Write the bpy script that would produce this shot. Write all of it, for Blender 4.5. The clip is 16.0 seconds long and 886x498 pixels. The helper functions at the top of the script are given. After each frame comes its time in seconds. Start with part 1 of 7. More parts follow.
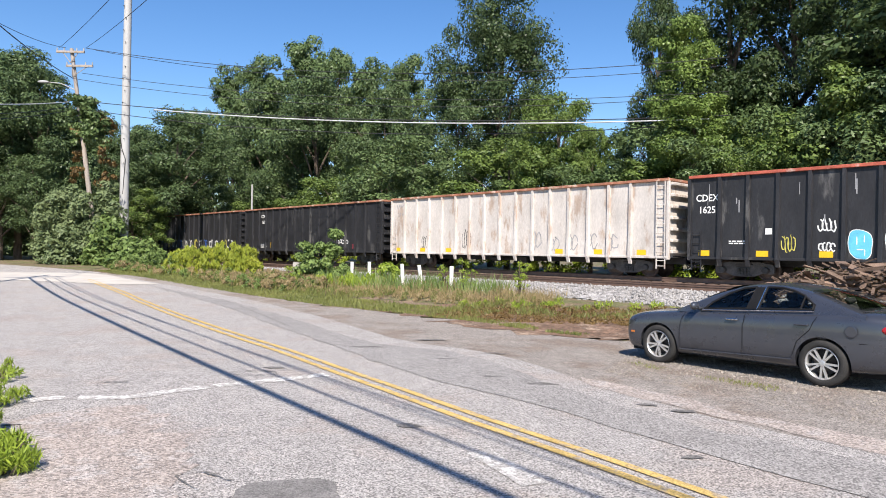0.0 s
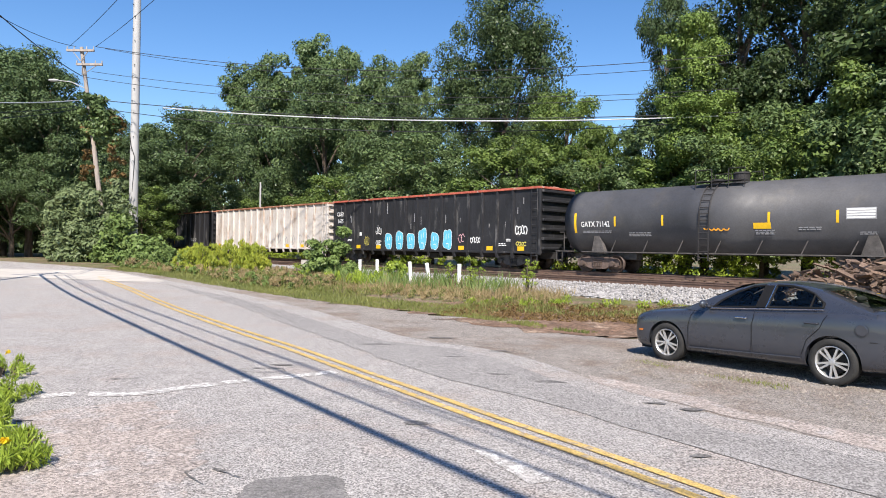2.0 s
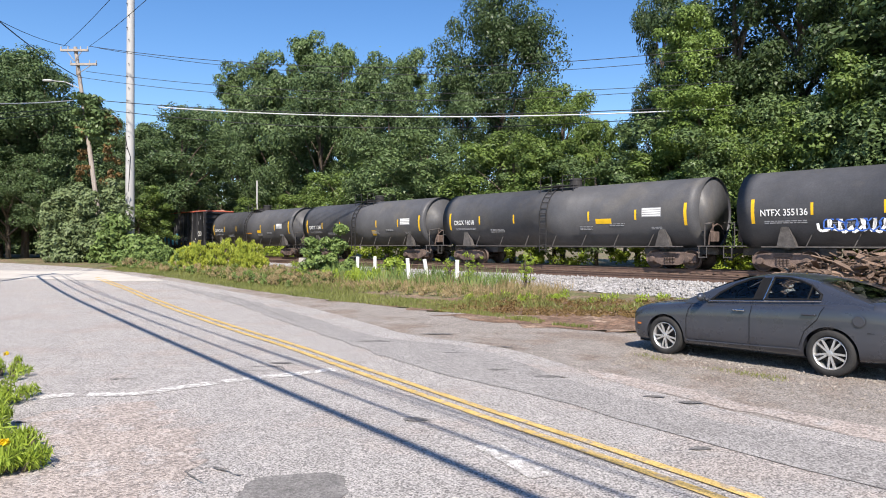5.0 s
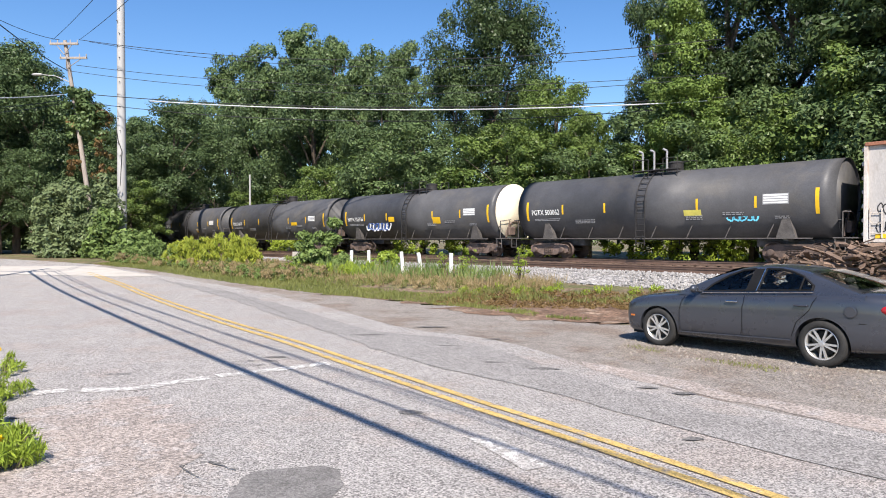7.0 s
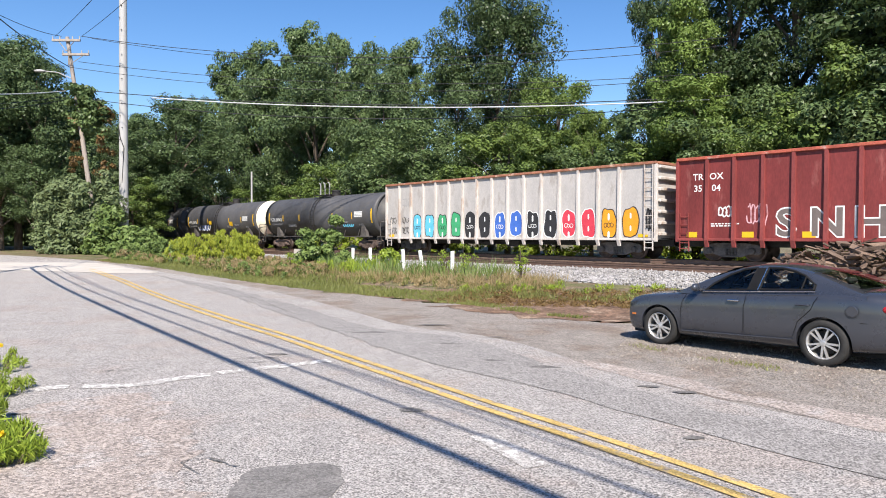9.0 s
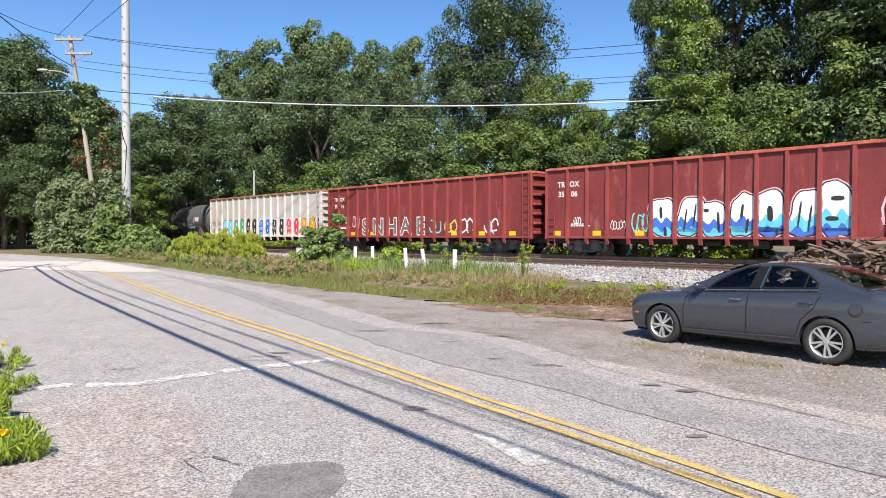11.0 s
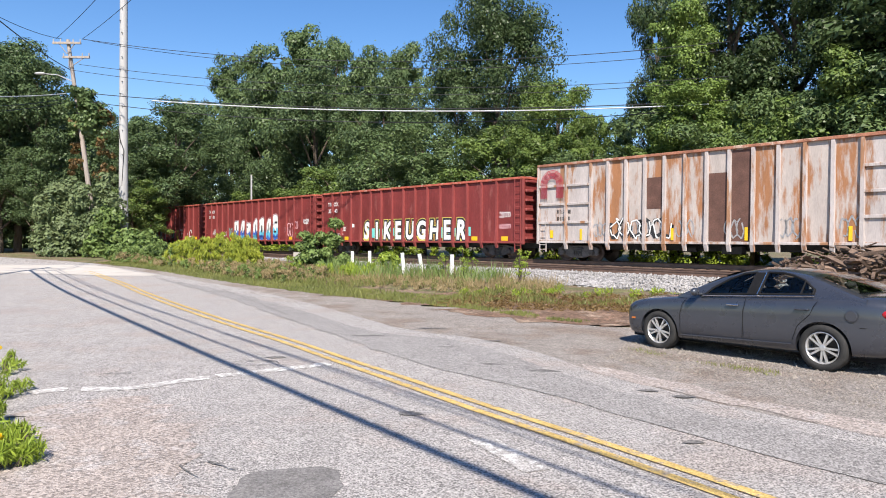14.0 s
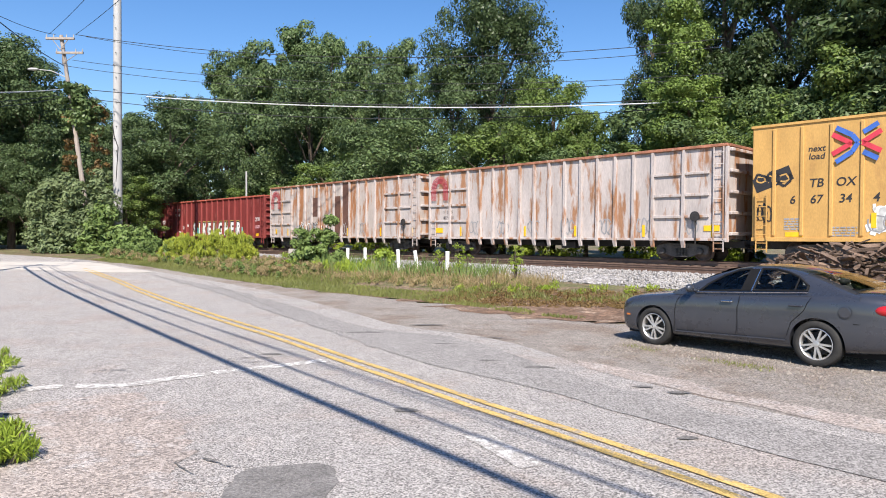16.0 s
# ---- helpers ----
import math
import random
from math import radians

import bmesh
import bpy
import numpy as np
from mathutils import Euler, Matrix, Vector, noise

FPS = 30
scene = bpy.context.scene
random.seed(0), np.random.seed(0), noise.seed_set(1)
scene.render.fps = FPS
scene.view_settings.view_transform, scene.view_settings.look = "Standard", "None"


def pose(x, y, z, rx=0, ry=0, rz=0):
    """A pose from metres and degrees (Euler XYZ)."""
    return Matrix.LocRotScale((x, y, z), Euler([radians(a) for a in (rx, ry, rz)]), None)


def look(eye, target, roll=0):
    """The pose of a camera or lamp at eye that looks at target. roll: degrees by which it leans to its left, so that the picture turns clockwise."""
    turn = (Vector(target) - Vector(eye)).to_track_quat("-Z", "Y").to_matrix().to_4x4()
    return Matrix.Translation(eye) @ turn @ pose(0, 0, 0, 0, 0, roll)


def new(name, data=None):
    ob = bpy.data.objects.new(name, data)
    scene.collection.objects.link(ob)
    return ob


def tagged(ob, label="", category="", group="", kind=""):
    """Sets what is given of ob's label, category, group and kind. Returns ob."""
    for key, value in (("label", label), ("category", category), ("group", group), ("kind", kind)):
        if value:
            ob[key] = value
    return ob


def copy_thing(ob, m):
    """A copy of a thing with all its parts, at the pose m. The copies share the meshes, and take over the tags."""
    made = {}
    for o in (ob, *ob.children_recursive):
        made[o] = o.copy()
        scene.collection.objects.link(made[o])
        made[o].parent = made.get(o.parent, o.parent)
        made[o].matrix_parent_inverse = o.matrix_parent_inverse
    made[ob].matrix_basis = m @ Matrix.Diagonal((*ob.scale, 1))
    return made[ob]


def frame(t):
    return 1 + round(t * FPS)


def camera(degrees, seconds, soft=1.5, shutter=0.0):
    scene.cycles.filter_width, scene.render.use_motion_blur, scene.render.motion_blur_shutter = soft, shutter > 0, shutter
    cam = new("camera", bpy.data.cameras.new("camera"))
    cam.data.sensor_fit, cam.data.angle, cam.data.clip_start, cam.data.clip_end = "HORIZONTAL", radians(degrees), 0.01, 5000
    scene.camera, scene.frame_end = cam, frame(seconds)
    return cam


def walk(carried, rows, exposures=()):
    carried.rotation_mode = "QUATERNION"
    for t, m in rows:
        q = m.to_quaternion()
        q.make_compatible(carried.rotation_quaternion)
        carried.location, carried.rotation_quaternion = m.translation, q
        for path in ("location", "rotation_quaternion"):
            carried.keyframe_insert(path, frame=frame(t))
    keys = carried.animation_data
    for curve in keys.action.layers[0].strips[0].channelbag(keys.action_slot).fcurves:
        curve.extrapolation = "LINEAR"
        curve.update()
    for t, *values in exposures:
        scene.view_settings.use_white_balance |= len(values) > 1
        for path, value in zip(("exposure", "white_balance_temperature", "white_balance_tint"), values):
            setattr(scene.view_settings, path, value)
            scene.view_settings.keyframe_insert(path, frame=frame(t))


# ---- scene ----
HFOV = 67.65
EYE = (0.0, 0.0, 1.93)
cam = camera(HFOV, 16.0, soft=0.95)
walk(cam, [(t, pose(*EYE, rx, ry, rz)) for t, rx, ry, rz in [
    (0.0, 90.196, -0.8, -0.003), (0.5, 90.14, -0.818, 0.21), (1.0, 90.068, -0.835, 0.393),
    (1.5, 90.017, -0.848, 0.553), (2.0, 89.991, -0.846, 0.668), (2.5, 90.004, -0.81, 0.711),
    (3.0, 90.014, -0.769, 0.715), (3.5, 89.995, -0.597, 0.734), (4.0, 89.936, -0.433, 0.708),
    (5.2, 89.60, -0.10, 0.40), (6.5, 89.218, 0.147, -0.001), (7.0, 89.074, 0.148, -0.073),
    (7.5, 88.96, 0.073, -0.099), (8.0, 88.881, 0.069, -0.07), (8.5, 88.874, -0.03, -0.001),
    (9.0, 88.889, -0.07, 0.053), (11.5, 88.75, -0.035, 0.286), (12.0, 88.774, -0.086, 0.293),
    (12.5, 88.905, -0.117, 0.294), (13.0, 89.061, -0.195, 0.236), (13.5, 89.193, -0.244, 0.118),
    (14.0, 89.196, -0.232, 0.016), (14.5, 89.121, -0.238, -0.087), (15.0, 89.037, -0.225, -0.172),
    (15.5, 88.971, -0.205, -0.252), (16.0, 88.903, -0.225, -0.38)]], [(0.0, EXPOSURE := 0.59, KELVIN := 6760, TINT := 12), (16.0, EXPOSURE, KELVIN, TINT)])

# ---- light ----
SUN_EL, SUN_TO = 46.0, Vector((0.03, -0.999, 0.0))
world = bpy.data.worlds.new("sky")
scene.world = world
world.use_nodes = True
wn = world.node_tree
sky = wn.nodes.new("ShaderNodeTexSky")
sky.sky_type, sky.sun_disc = "NISHITA", False
sky.sun_elevation = radians(SUN_EL)
sky.sun_rotation = math.atan2(SUN_TO.x, SUN_TO.y)
sky.air_density, sky.dust_density, sky.ozone_density = 1.0, 0.2, 2.6
rich = wn.nodes.new("ShaderNodeHueSaturation")
rich.inputs["Saturation"].default_value, rich.inputs["Hue"].default_value = 1.27, 0.506
wn.links.new(sky.outputs[0], rich.inputs["Color"])
wn.links.new(rich.outputs[0], wn.nodes["Background"].inputs[0])
wn.nodes["Background"].inputs[1].default_value = 0.119
sun = new("sun", bpy.data.lights.new("sun", "SUN"))
sun.data.energy, sun.data.angle, sun.data.color = 5.35, radians(0.53), (1.0, 0.95, 0.87)
sd = SUN_TO.normalized() * math.cos(radians(SUN_EL)) + Vector((0, 0, math.sin(radians(SUN_EL))))
sun.matrix_world = look(sd * 60, (0, 0, 0))

# ---- plan ----
PHI = -46.533                      # turn of the railway about z
U = Vector((0.688, -0.7257, 0.0))  # along the track
N = Vector((0.7257, 0.688, 0.0))   # across it, away from the road
RAIL_Z = 0.85
D_MAIN, D_NEAR = 29.6, 23.7


def smooth(a, b, x):
    k = min(1.0, max(0.0, (x - a) / (b - a)))
    return k * k * (3 - 2 * k)


def height(x, y):
    nd = x * N.x + y * N.y
    a, b = smooth(22, 48, y), 0.46 * smooth(13.5, 20, nd)
    bank = min(0.10, max(0.0, 0.012 * (x * U.x + y * U.y + 7.0))) * smooth(7.9, 9.6, nd) * (1 - smooth(14.0, 18.0, nd))
    return 0.65 * (1 - (1 - a) * (1 - b)) + bank


def track_point(s, d, z=0.0):
    p = U * s + N * d
    return Vector((p.x, p.y, z))


# ---- materials ----
def material(name, base, rough=0.7, metal=0.0, vary=0.25, scale=4.0, fine=60.0, bump=0.2, bump_scale=80.0,
             second=None, second_at=0.62, second_scale=1.2, rand=0.0, speck=0.0, speck_scale=40.0, spec=0.4, stretch=(1, 1, 1)):
    """A procedural surface: base colour varied at two scales, an optional second colour in patches, and relief."""
    m = bpy.data.materials.new(name)
    m.use_nodes = True
    nt = m.node_tree
    nd, ln = nt.nodes, nt.links
    b = nd["Principled BSDF"]
    b.inputs["Roughness"].default_value, b.inputs["Metallic"].default_value = rough, metal
    b.inputs["Specular IOR Level"].default_value = spec
    co = nd.new("ShaderNodeTexCoord")
    mp = nd.new("ShaderNodeMapping")
    mp.inputs["Scale"].default_value = stretch
    own = nd.new("ShaderNodeObjectInfo")
    far = nd.new("ShaderNodeVectorMath")
    far.operation = "SCALE"
    far.inputs[0].default_value = (37.0, 19.0, 11.0)
    ln.new(own.outputs["Random"], far.inputs["Scale"])
    put = nd.new("ShaderNodeVectorMath")
    ln.new(co.outputs["Object"], put.inputs[0])
    ln.new(far.outputs[0], put.inputs[1])
    ln.new(put.outputs[0], mp.inputs[0])

    def noise_tex(s, detail=5.0, r=0.6):
        t = nd.new("ShaderNodeTexNoise")
        t.inputs["Scale"].default_value, t.inputs["Detail"].default_value, t.inputs["Roughness"].default_value = s, detail, r
        ln.new(mp.outputs[0], t.inputs["Vector"])
        return t.outputs["Fac"]

    def mix(fac, a, c, mode="MIX"):
        x = nd.new("ShaderNodeMix")
        x.data_type, x.blend_type = "RGBA", mode
        for sock, v in ((x.inputs[0], fac), (x.inputs[6], a), (x.inputs[7], c)):
            if hasattr(v, "is_linked"):
                ln.new(v, sock)
            else:
                sock.default_value = v
        return x.outputs[2]

    def ramp(src, lo, hi, a=0.0, c=1.0):
        r = nd.new("ShaderNodeMapRange")
        r.inputs[1].default_value, r.inputs[2].default_value, r.inputs[3].default_value, r.inputs[4].default_value = lo, hi, a, c
        ln.new(src, r.inputs[0])
        return r.outputs[0]

    col = (*base, 1)
    if second:
        col = mix(ramp(noise_tex(second_scale, 8.0, 0.65), second_at - 0.04, second_at + 0.05), col, (*second, 1))
    for s, k in ((scale, vary), (fine, vary * 0.8)):
        v = ramp(noise_tex(s), 0.3, 0.7, 1 - k, 1 + k)
        h = nd.new("ShaderNodeHueSaturation")
        ln.new(v, h.inputs["Value"])
        if hasattr(col, "is_linked"):
            ln.new(col, h.inputs["Color"])
        else:
            h.inputs["Color"].default_value = col
        col = h.outputs[0]
    if speck:  # stones showing in the surface, light and dark
        vo = nd.new("ShaderNodeTexVoronoi")
        vo.inputs["Scale"].default_value = speck_scale
        ln.new(mp.outputs[0], vo.inputs["Vector"])
        sep = nd.new("ShaderNodeSeparateColor")
        ln.new(vo.outputs["Color"], sep.inputs[0])
        h = nd.new("ShaderNodeHueSaturation")
        ln.new(ramp(sep.outputs[0], 0, 1, 1 - speck, 1 + speck), h.inputs["Value"])
        ln.new(col, h.inputs["Color"])
        col = h.outputs[0]
    if rand:
        info = nd.new("ShaderNodeObjectInfo")
        geo = nd.new("ShaderNodeNewGeometry")
        add = nd.new("ShaderNodeMath")
        add.operation = "ADD"
        ln.new(info.outputs["Random"], add.inputs[0])
        ln.new(geo.outputs["Random Per Island"], add.inputs[1])
        h = nd.new("ShaderNodeHueSaturation")
        ln.new(ramp(add.outputs[0], 0, 2, 1 - rand, 1 + rand), h.inputs["Value"])
        ln.new(col, h.inputs["Color"])
        col = h.outputs[0]
    ln.new(col, b.inputs["Base Color"])
    if bump:
        bp = nd.new("ShaderNodeBump")
        bp.inputs["Strength"].default_value = bump
        bp.inputs["Distance"].default_value = 0.02
        ln.new(noise_tex(bump_scale, 3.0), bp.inputs["Height"])
        ln.new(bp.outputs[0], b.inputs["Normal"])
    ln.new(ramp(noise_tex(scale * 2.3), 0.3, 0.7, max(0.02, rough - 0.12), min(1, rough + 0.12)), b.inputs["Roughness"])
    return m


def leaf_material(name, base, light, rough=0.42):
    """Leaf: colour varies from leaf to leaf; some light comes through."""
    m = bpy.data.materials.new(name)
    m.use_nodes = True
    nd, ln = m.node_tree.nodes, m.node_tree.links
    b = nd["Principled BSDF"]
    b.inputs["Roughness"].default_value = rough
    b.inputs["Specular IOR Level"].default_value = 0.22
    geo = nd.new("ShaderNodeNewGeometry")
    co = nd.new("ShaderNodeTexCoord")
    ns = nd.new("ShaderNodeTexNoise")
    ns.inputs["Scale"].default_value = 0.5
    ln.new(co.outputs["Object"], ns.inputs["Vector"])
    add = nd.new("ShaderNodeMath")
    add.operation = "MULTIPLY_ADD"
    add.inputs[1].default_value = 0.55
    ln.new(geo.outputs["Random Per Island"], add.inputs[0])
    half = nd.new("ShaderNodeMath")
    half.operation = "MULTIPLY_ADD"
    half.inputs[1].default_value, half.inputs[2].default_value = 1.2, -0.35
    ln.new(ns.outputs["Fac"], half.inputs[0])
    ln.new(half.outputs[0], add.inputs[2])
    mx = nd.new("ShaderNodeMix")
    mx.data_type = "RGBA"
    mx.inputs[6].default_value, mx.inputs[7].default_value = (*base, 1), (*light, 1)
    ln.new(add.outputs[0], mx.inputs[0])
    ln.new(mx.outputs[2], b.inputs["Base Color"])
    tr = nd.new("ShaderNodeBsdfTranslucent")
    ln.new(mx.outputs[2], tr.inputs[0])
    ms = nd.new("ShaderNodeMixShader")
    ms.inputs[0].default_value = 0.16
    ln.new(b.outputs[0], ms.inputs[1])
    ln.new(tr.outputs[0], ms.inputs[2])
    ln.new(ms.outputs[0], nd["Material Output"].inputs[0])
    return m


def glass_material(name, tint, rough=0.03):
    m = bpy.data.materials.new(name)
    m.use_nodes = True
    nd, ln = m.node_tree.nodes, m.node_tree.links
    nd.remove(nd["Principled BSDF"])
    g, t, f = nd.new("ShaderNodeBsdfGlossy"), nd.new("ShaderNodeBsdfTransparent"), nd.new("ShaderNodeFresnel")
    g.inputs["Roughness"].default_value = rough
    t.inputs[0].default_value = (*tint, 1)
    f.inputs[0].default_value = 1.5
    ms = nd.new("ShaderNodeMixShader")
    ln.new(f.outputs[0], ms.inputs[0])
    ln.new(t.outputs[0], ms.inputs[1])
    ln.new(g.outputs[0], ms.inputs[2])
    ln.new(ms.outputs[0], nd["Material Output"].inputs[0])
    return m


M_GROUND = material("soil_and_grass", (0.125, 0.125, 0.05), 0.95, vary=0.3, scale=0.8, fine=9, second=(0.19, 0.135, 0.09), second_at=0.5, second_scale=0.6, speck=0.4, speck_scale=14, bump=0.7, bump_scale=20)
M_ASPHALT = material("worn_asphalt", (0.36, 0.335, 0.315), 0.9, vary=0.10, scale=2.2, fine=30, bump=0.7, bump_scale=110, second=(0.345, 0.305, 0.278), second_at=0.55, second_scale=0.55, speck=0.72, speck_scale=84)
M_ASPHALT2 = material("smooth_asphalt", (0.275, 0.258, 0.245), 0.9, vary=0.10, scale=1.6, fine=40, bump=0.5, bump_scale=70, second=(0.25, 0.233, 0.22), second_at=0.6, second_scale=0.7, speck=0.6, speck_scale=60, stretch=(1.3, 0.85, 1))
M_TAR = material("dark_patch_asphalt", (0.20, 0.188, 0.178), 0.9, vary=0.25, scale=3, fine=60, bump=0.6, bump_scale=70, speck=0.3, speck_scale=60)
M_DUST = material("dusty_worn_asphalt", (0.37, 0.315, 0.28), 0.95, vary=0.12, scale=2.5, fine=30, bump=0.9, bump_scale=60, second=(0.40, 0.36, 0.335), second_at=0.55, second_scale=3.0, speck=0.5, speck_scale=50)
M_CONCRETE = material("pale_concrete", (0.50, 0.46, 0.41), 0.9, vary=0.12, scale=1.2, fine=40, bump=0.3)
M_YELLOW = material("yellow_road_paint", (0.56, 0.385, 0.13), 0.8, vary=0.2, scale=3, fine=60, bump=0.5, second=(0.34, 0.27, 0.19), second_at=0.56, second_scale=6, speck=0.35, speck_scale=84)
M_WHITE_LINE = material("worn_white_road_paint", (0.72, 0.70, 0.67), 0.8, vary=0.1, scale=3, fine=60, bump=0.5, second=(0.385, 0.36, 0.335), second_at=0.475, second_scale=9, speck=0.5, speck_scale=84)
M_WORNPAINT = material("last_traces_of_white_paint", (0.40, 0.375, 0.35), 0.9, vary=0.12, scale=3, fine=60, bump=0.5, second=(0.66, 0.64, 0.61), second_at=0.55, second_scale=7, speck=0.5, speck_scale=84)
M_TARSPOT = material("black_tar_stain", (0.16, 0.15, 0.142), 0.9, vary=0.3, scale=6, fine=60, bump=0.6, bump_scale=70, speck=0.5, speck_scale=60)
M_PEBBLE = material("brown_grey_pebble", (0.29, 0.255, 0.22), 0.9, vary=0.15, scale=3, fine=30, bump=0.2, rand=0.5)
M_GRAVEL = material("shoulder_gravel", (0.30, 0.265, 0.235), 0.95, vary=0.14, scale=3, fine=60, bump=1.0, bump_scale=90, second=(0.25, 0.20, 0.165), second_at=0.54, second_scale=0.5, speck=0.5, speck_scale=60)
M_DIRT = material("bare_brown_dirt", (0.17, 0.105, 0.07), 0.95, vary=0.35, scale=2.0, fine=30, bump=1.0, bump_scale=25, second=(0.26, 0.19, 0.14), second_at=0.58, second_scale=0.9, speck=0.5, speck_scale=16)
M_BALLAST = material("grey_ballast_stone", (0.31, 0.295, 0.285), 0.9, vary=0.2, scale=1.2, fine=8, bump=1.0, bump_scale=14, rand=0.3, speck=0.6, speck_scale=11)
M_RAIL = material("brown_rail_steel", (0.17, 0.11, 0.085), 0.6, metal=0.3, vary=0.2, bump=0.2)
M_TIE = material("creosoted_tie_wood", (0.14, 0.095, 0.07), 0.9, vary=0.35, scale=3, fine=40, bump=0.8, rand=0.4)
M_SCRAPWOOD = material("split_old_tie_wood", (0.135, 0.092, 0.068), 0.9, vary=0.35, scale=3, fine=40, bump=0.9, rand=0.7)
M_WHITE_POST = material("white_painted_post", (0.78, 0.77, 0.74), 0.7, vary=0.08, bump=0.2)


# ---- builders ----
def mesh_object(name, bm, mat, parent=None, label="", smoothed=False):
    me = bpy.data.meshes.new(name)
    bm.to_mesh(me)
    bm.free()
    for mm in (mat if isinstance(mat, (list, tuple)) else [mat]):
        me.materials.append(mm)
    if smoothed:
        me.polygons.foreach_set("use_smooth", [True] * len(me.polygons))
    ob = new(name, me)
    if parent is not None:
        ob.parent = parent
    if label:
        ob["label"] = label
    return ob


def part(name, bm, mat, parent, label="", smoothed=False):
    return mesh_object(name, bm, mat, parent, label, smoothed)


def again(ob, parent, m):
    """Another part on the same mesh."""
    o = ob.copy()
    scene.collection.objects.link(o)
    o.parent = parent
    o.matrix_parent_inverse = Matrix()
    o.matrix_basis = m
    return o


def box(bm, x0, x1, y0, y1, z0, z1, m=None, bevel=0.0):
    r = bmesh.ops.create_cube(bm, size=1)
    vs = r["verts"]
    mm = Matrix.Translation(((x0 + x1) / 2, (y0 + y1) / 2, (z0 + z1) / 2)) @ Matrix.Diagonal((x1 - x0, y1 - y0, z1 - z0, 1))
    bmesh.ops.transform(bm, matrix=(m @ mm) if m else mm, verts=vs)
    if bevel:
        es = list({e for v in vs for e in v.link_edges})
        bmesh.ops.bevel(bm, geom=es, offset=bevel, segments=1, affect="EDGES")
    return vs


def rod(bm, a, b, r0, r1=None, seg=8):
    """A round bar from a to b."""
    a, b = Vector(a), Vector(b)
    d = b - a
    if d.length < 1e-6:
        return
    q = d.to_track_quat("Z", "Y").to_matrix().to_4x4()
    r = bmesh.ops.create_cone(bm, cap_ends=True, segments=seg, radius1=r0, radius2=r0 if r1 is None else r1, depth=d.length)
    bmesh.ops.transform(bm, matrix=Matrix.Translation((a + b) / 2) @ q, verts=r["verts"])
    return r["verts"]


def lathe(bm, prof, seg=24, m=None, caps=True):
    """Turn (x, r) pairs about the x axis."""
    rings = []
    for x, r in prof:
        ring = []
        for i in range(seg):
            a = 2 * math.pi * i / seg
            p = Vector((x, r * math.sin(a), r * math.cos(a)))
            ring.append(bm.verts.new(m @ p if m else p))
        rings.append(ring)
    for p, q in zip(rings, rings[1:]):
        for i in range(seg):
            j = (i + 1) % seg
            bm.faces.new((p[i], p[j], q[j], q[i]))
    if caps:
        bm.faces.new(rings[0][::-1])
        bm.faces.new(rings[-1])
    return rings


def strip(bm, left, right, lift):
    """A band on the ground between two lines of equally many points."""
    a = [bm.verts.new((x, y, height(x, y) + lift)) for x, y in left]
    b = [bm.verts.new((x, y, height(x, y) + lift)) for x, y in right]
    for i in range(len(a) - 1):
        bm.faces.new((a[i], b[i], b[i + 1], a[i + 1]))


def resample(line, step):
    """A line through the points at even steps, rounded at the bends."""
    pts = [Vector((p[0], p[1], 0)) for p in line]
    out = []
    ext = [pts[0] * 2 - pts[1]] + pts + [pts[-1] * 2 - pts[-2]]
    for i in range(1, len(ext) - 2):
        p0, p1, p2, p3 = ext[i - 1], ext[i], ext[i + 1], ext[i + 2]
        k = max(1, int((p2 - p1).length / step))
        for j in range(k):
            t = j / k
            v = 0.5 * ((2 * p1) + (p2 - p0) * t + (2 * p0 - 5 * p1 + 4 * p2 - p3) * t * t + (3 * p1 - p0 - 3 * p2 + p3) * t ** 3)
            out.append((v.x, v.y))
    out.append((pts[-1].x, pts[-1].y))
    return out


def offset(line, d):
    """The line moved to its right by d."""
    out = []
    for i, (x, y) in enumerate(line):
        a, b = line[max(0, i - 1)], line[min(len(line) - 1, i + 1)]
        v = Vector((b[0] - a[0], b[1] - a[1]))
        v.normalize()
        out.append((x + v.y * d, y - v.x * d))
    return out


def sheet(name, outline, mat, lift, kind="structure", label="", category="", step=0.35, ragged=0.0, seed=1):
    """A flat patch on the ground with an uneven edge, cut into a fan of triangles by bmesh."""
    rnd = random.Random(seed)
    pts = resample(list(outline) + [outline[0]], step)[:-1]
    bm = bmesh.new()
    vs = []
    for i, (x, y) in enumerate(pts):
        k = ragged * noise.noise((x * 1.7, y * 1.7, seed)) + ragged * 0.6 * noise.noise((x * 6, y * 6, seed))
        vs.append(bm.verts.new((x + k, y + k * 0.8, 0)))
    f = bm.faces.new(vs)
    bmesh.ops.triangulate(bm, faces=[f])
    for longest in (6.0, 3.0, 1.6, 0.9):
        long_edges = [e for e in bm.edges if e.calc_length() > longest]
        if long_edges:
            bmesh.ops.subdivide_edges(bm, edges=long_edges, cuts=1)
            bmesh.ops.triangulate(bm, faces=bm.faces)
    for v in bm.verts:
        v.co.z = height(v.co.x, v.co.y) + lift
    bmesh.ops.recalc_face_normals(bm, faces=bm.faces)
    if bm.faces and sum(f.normal.z for f in bm.faces) < 0:
        bmesh.ops.reverse_faces(bm, faces=bm.faces)
    return tagged(mesh_object(name, bm, mat), label, category, kind=kind)
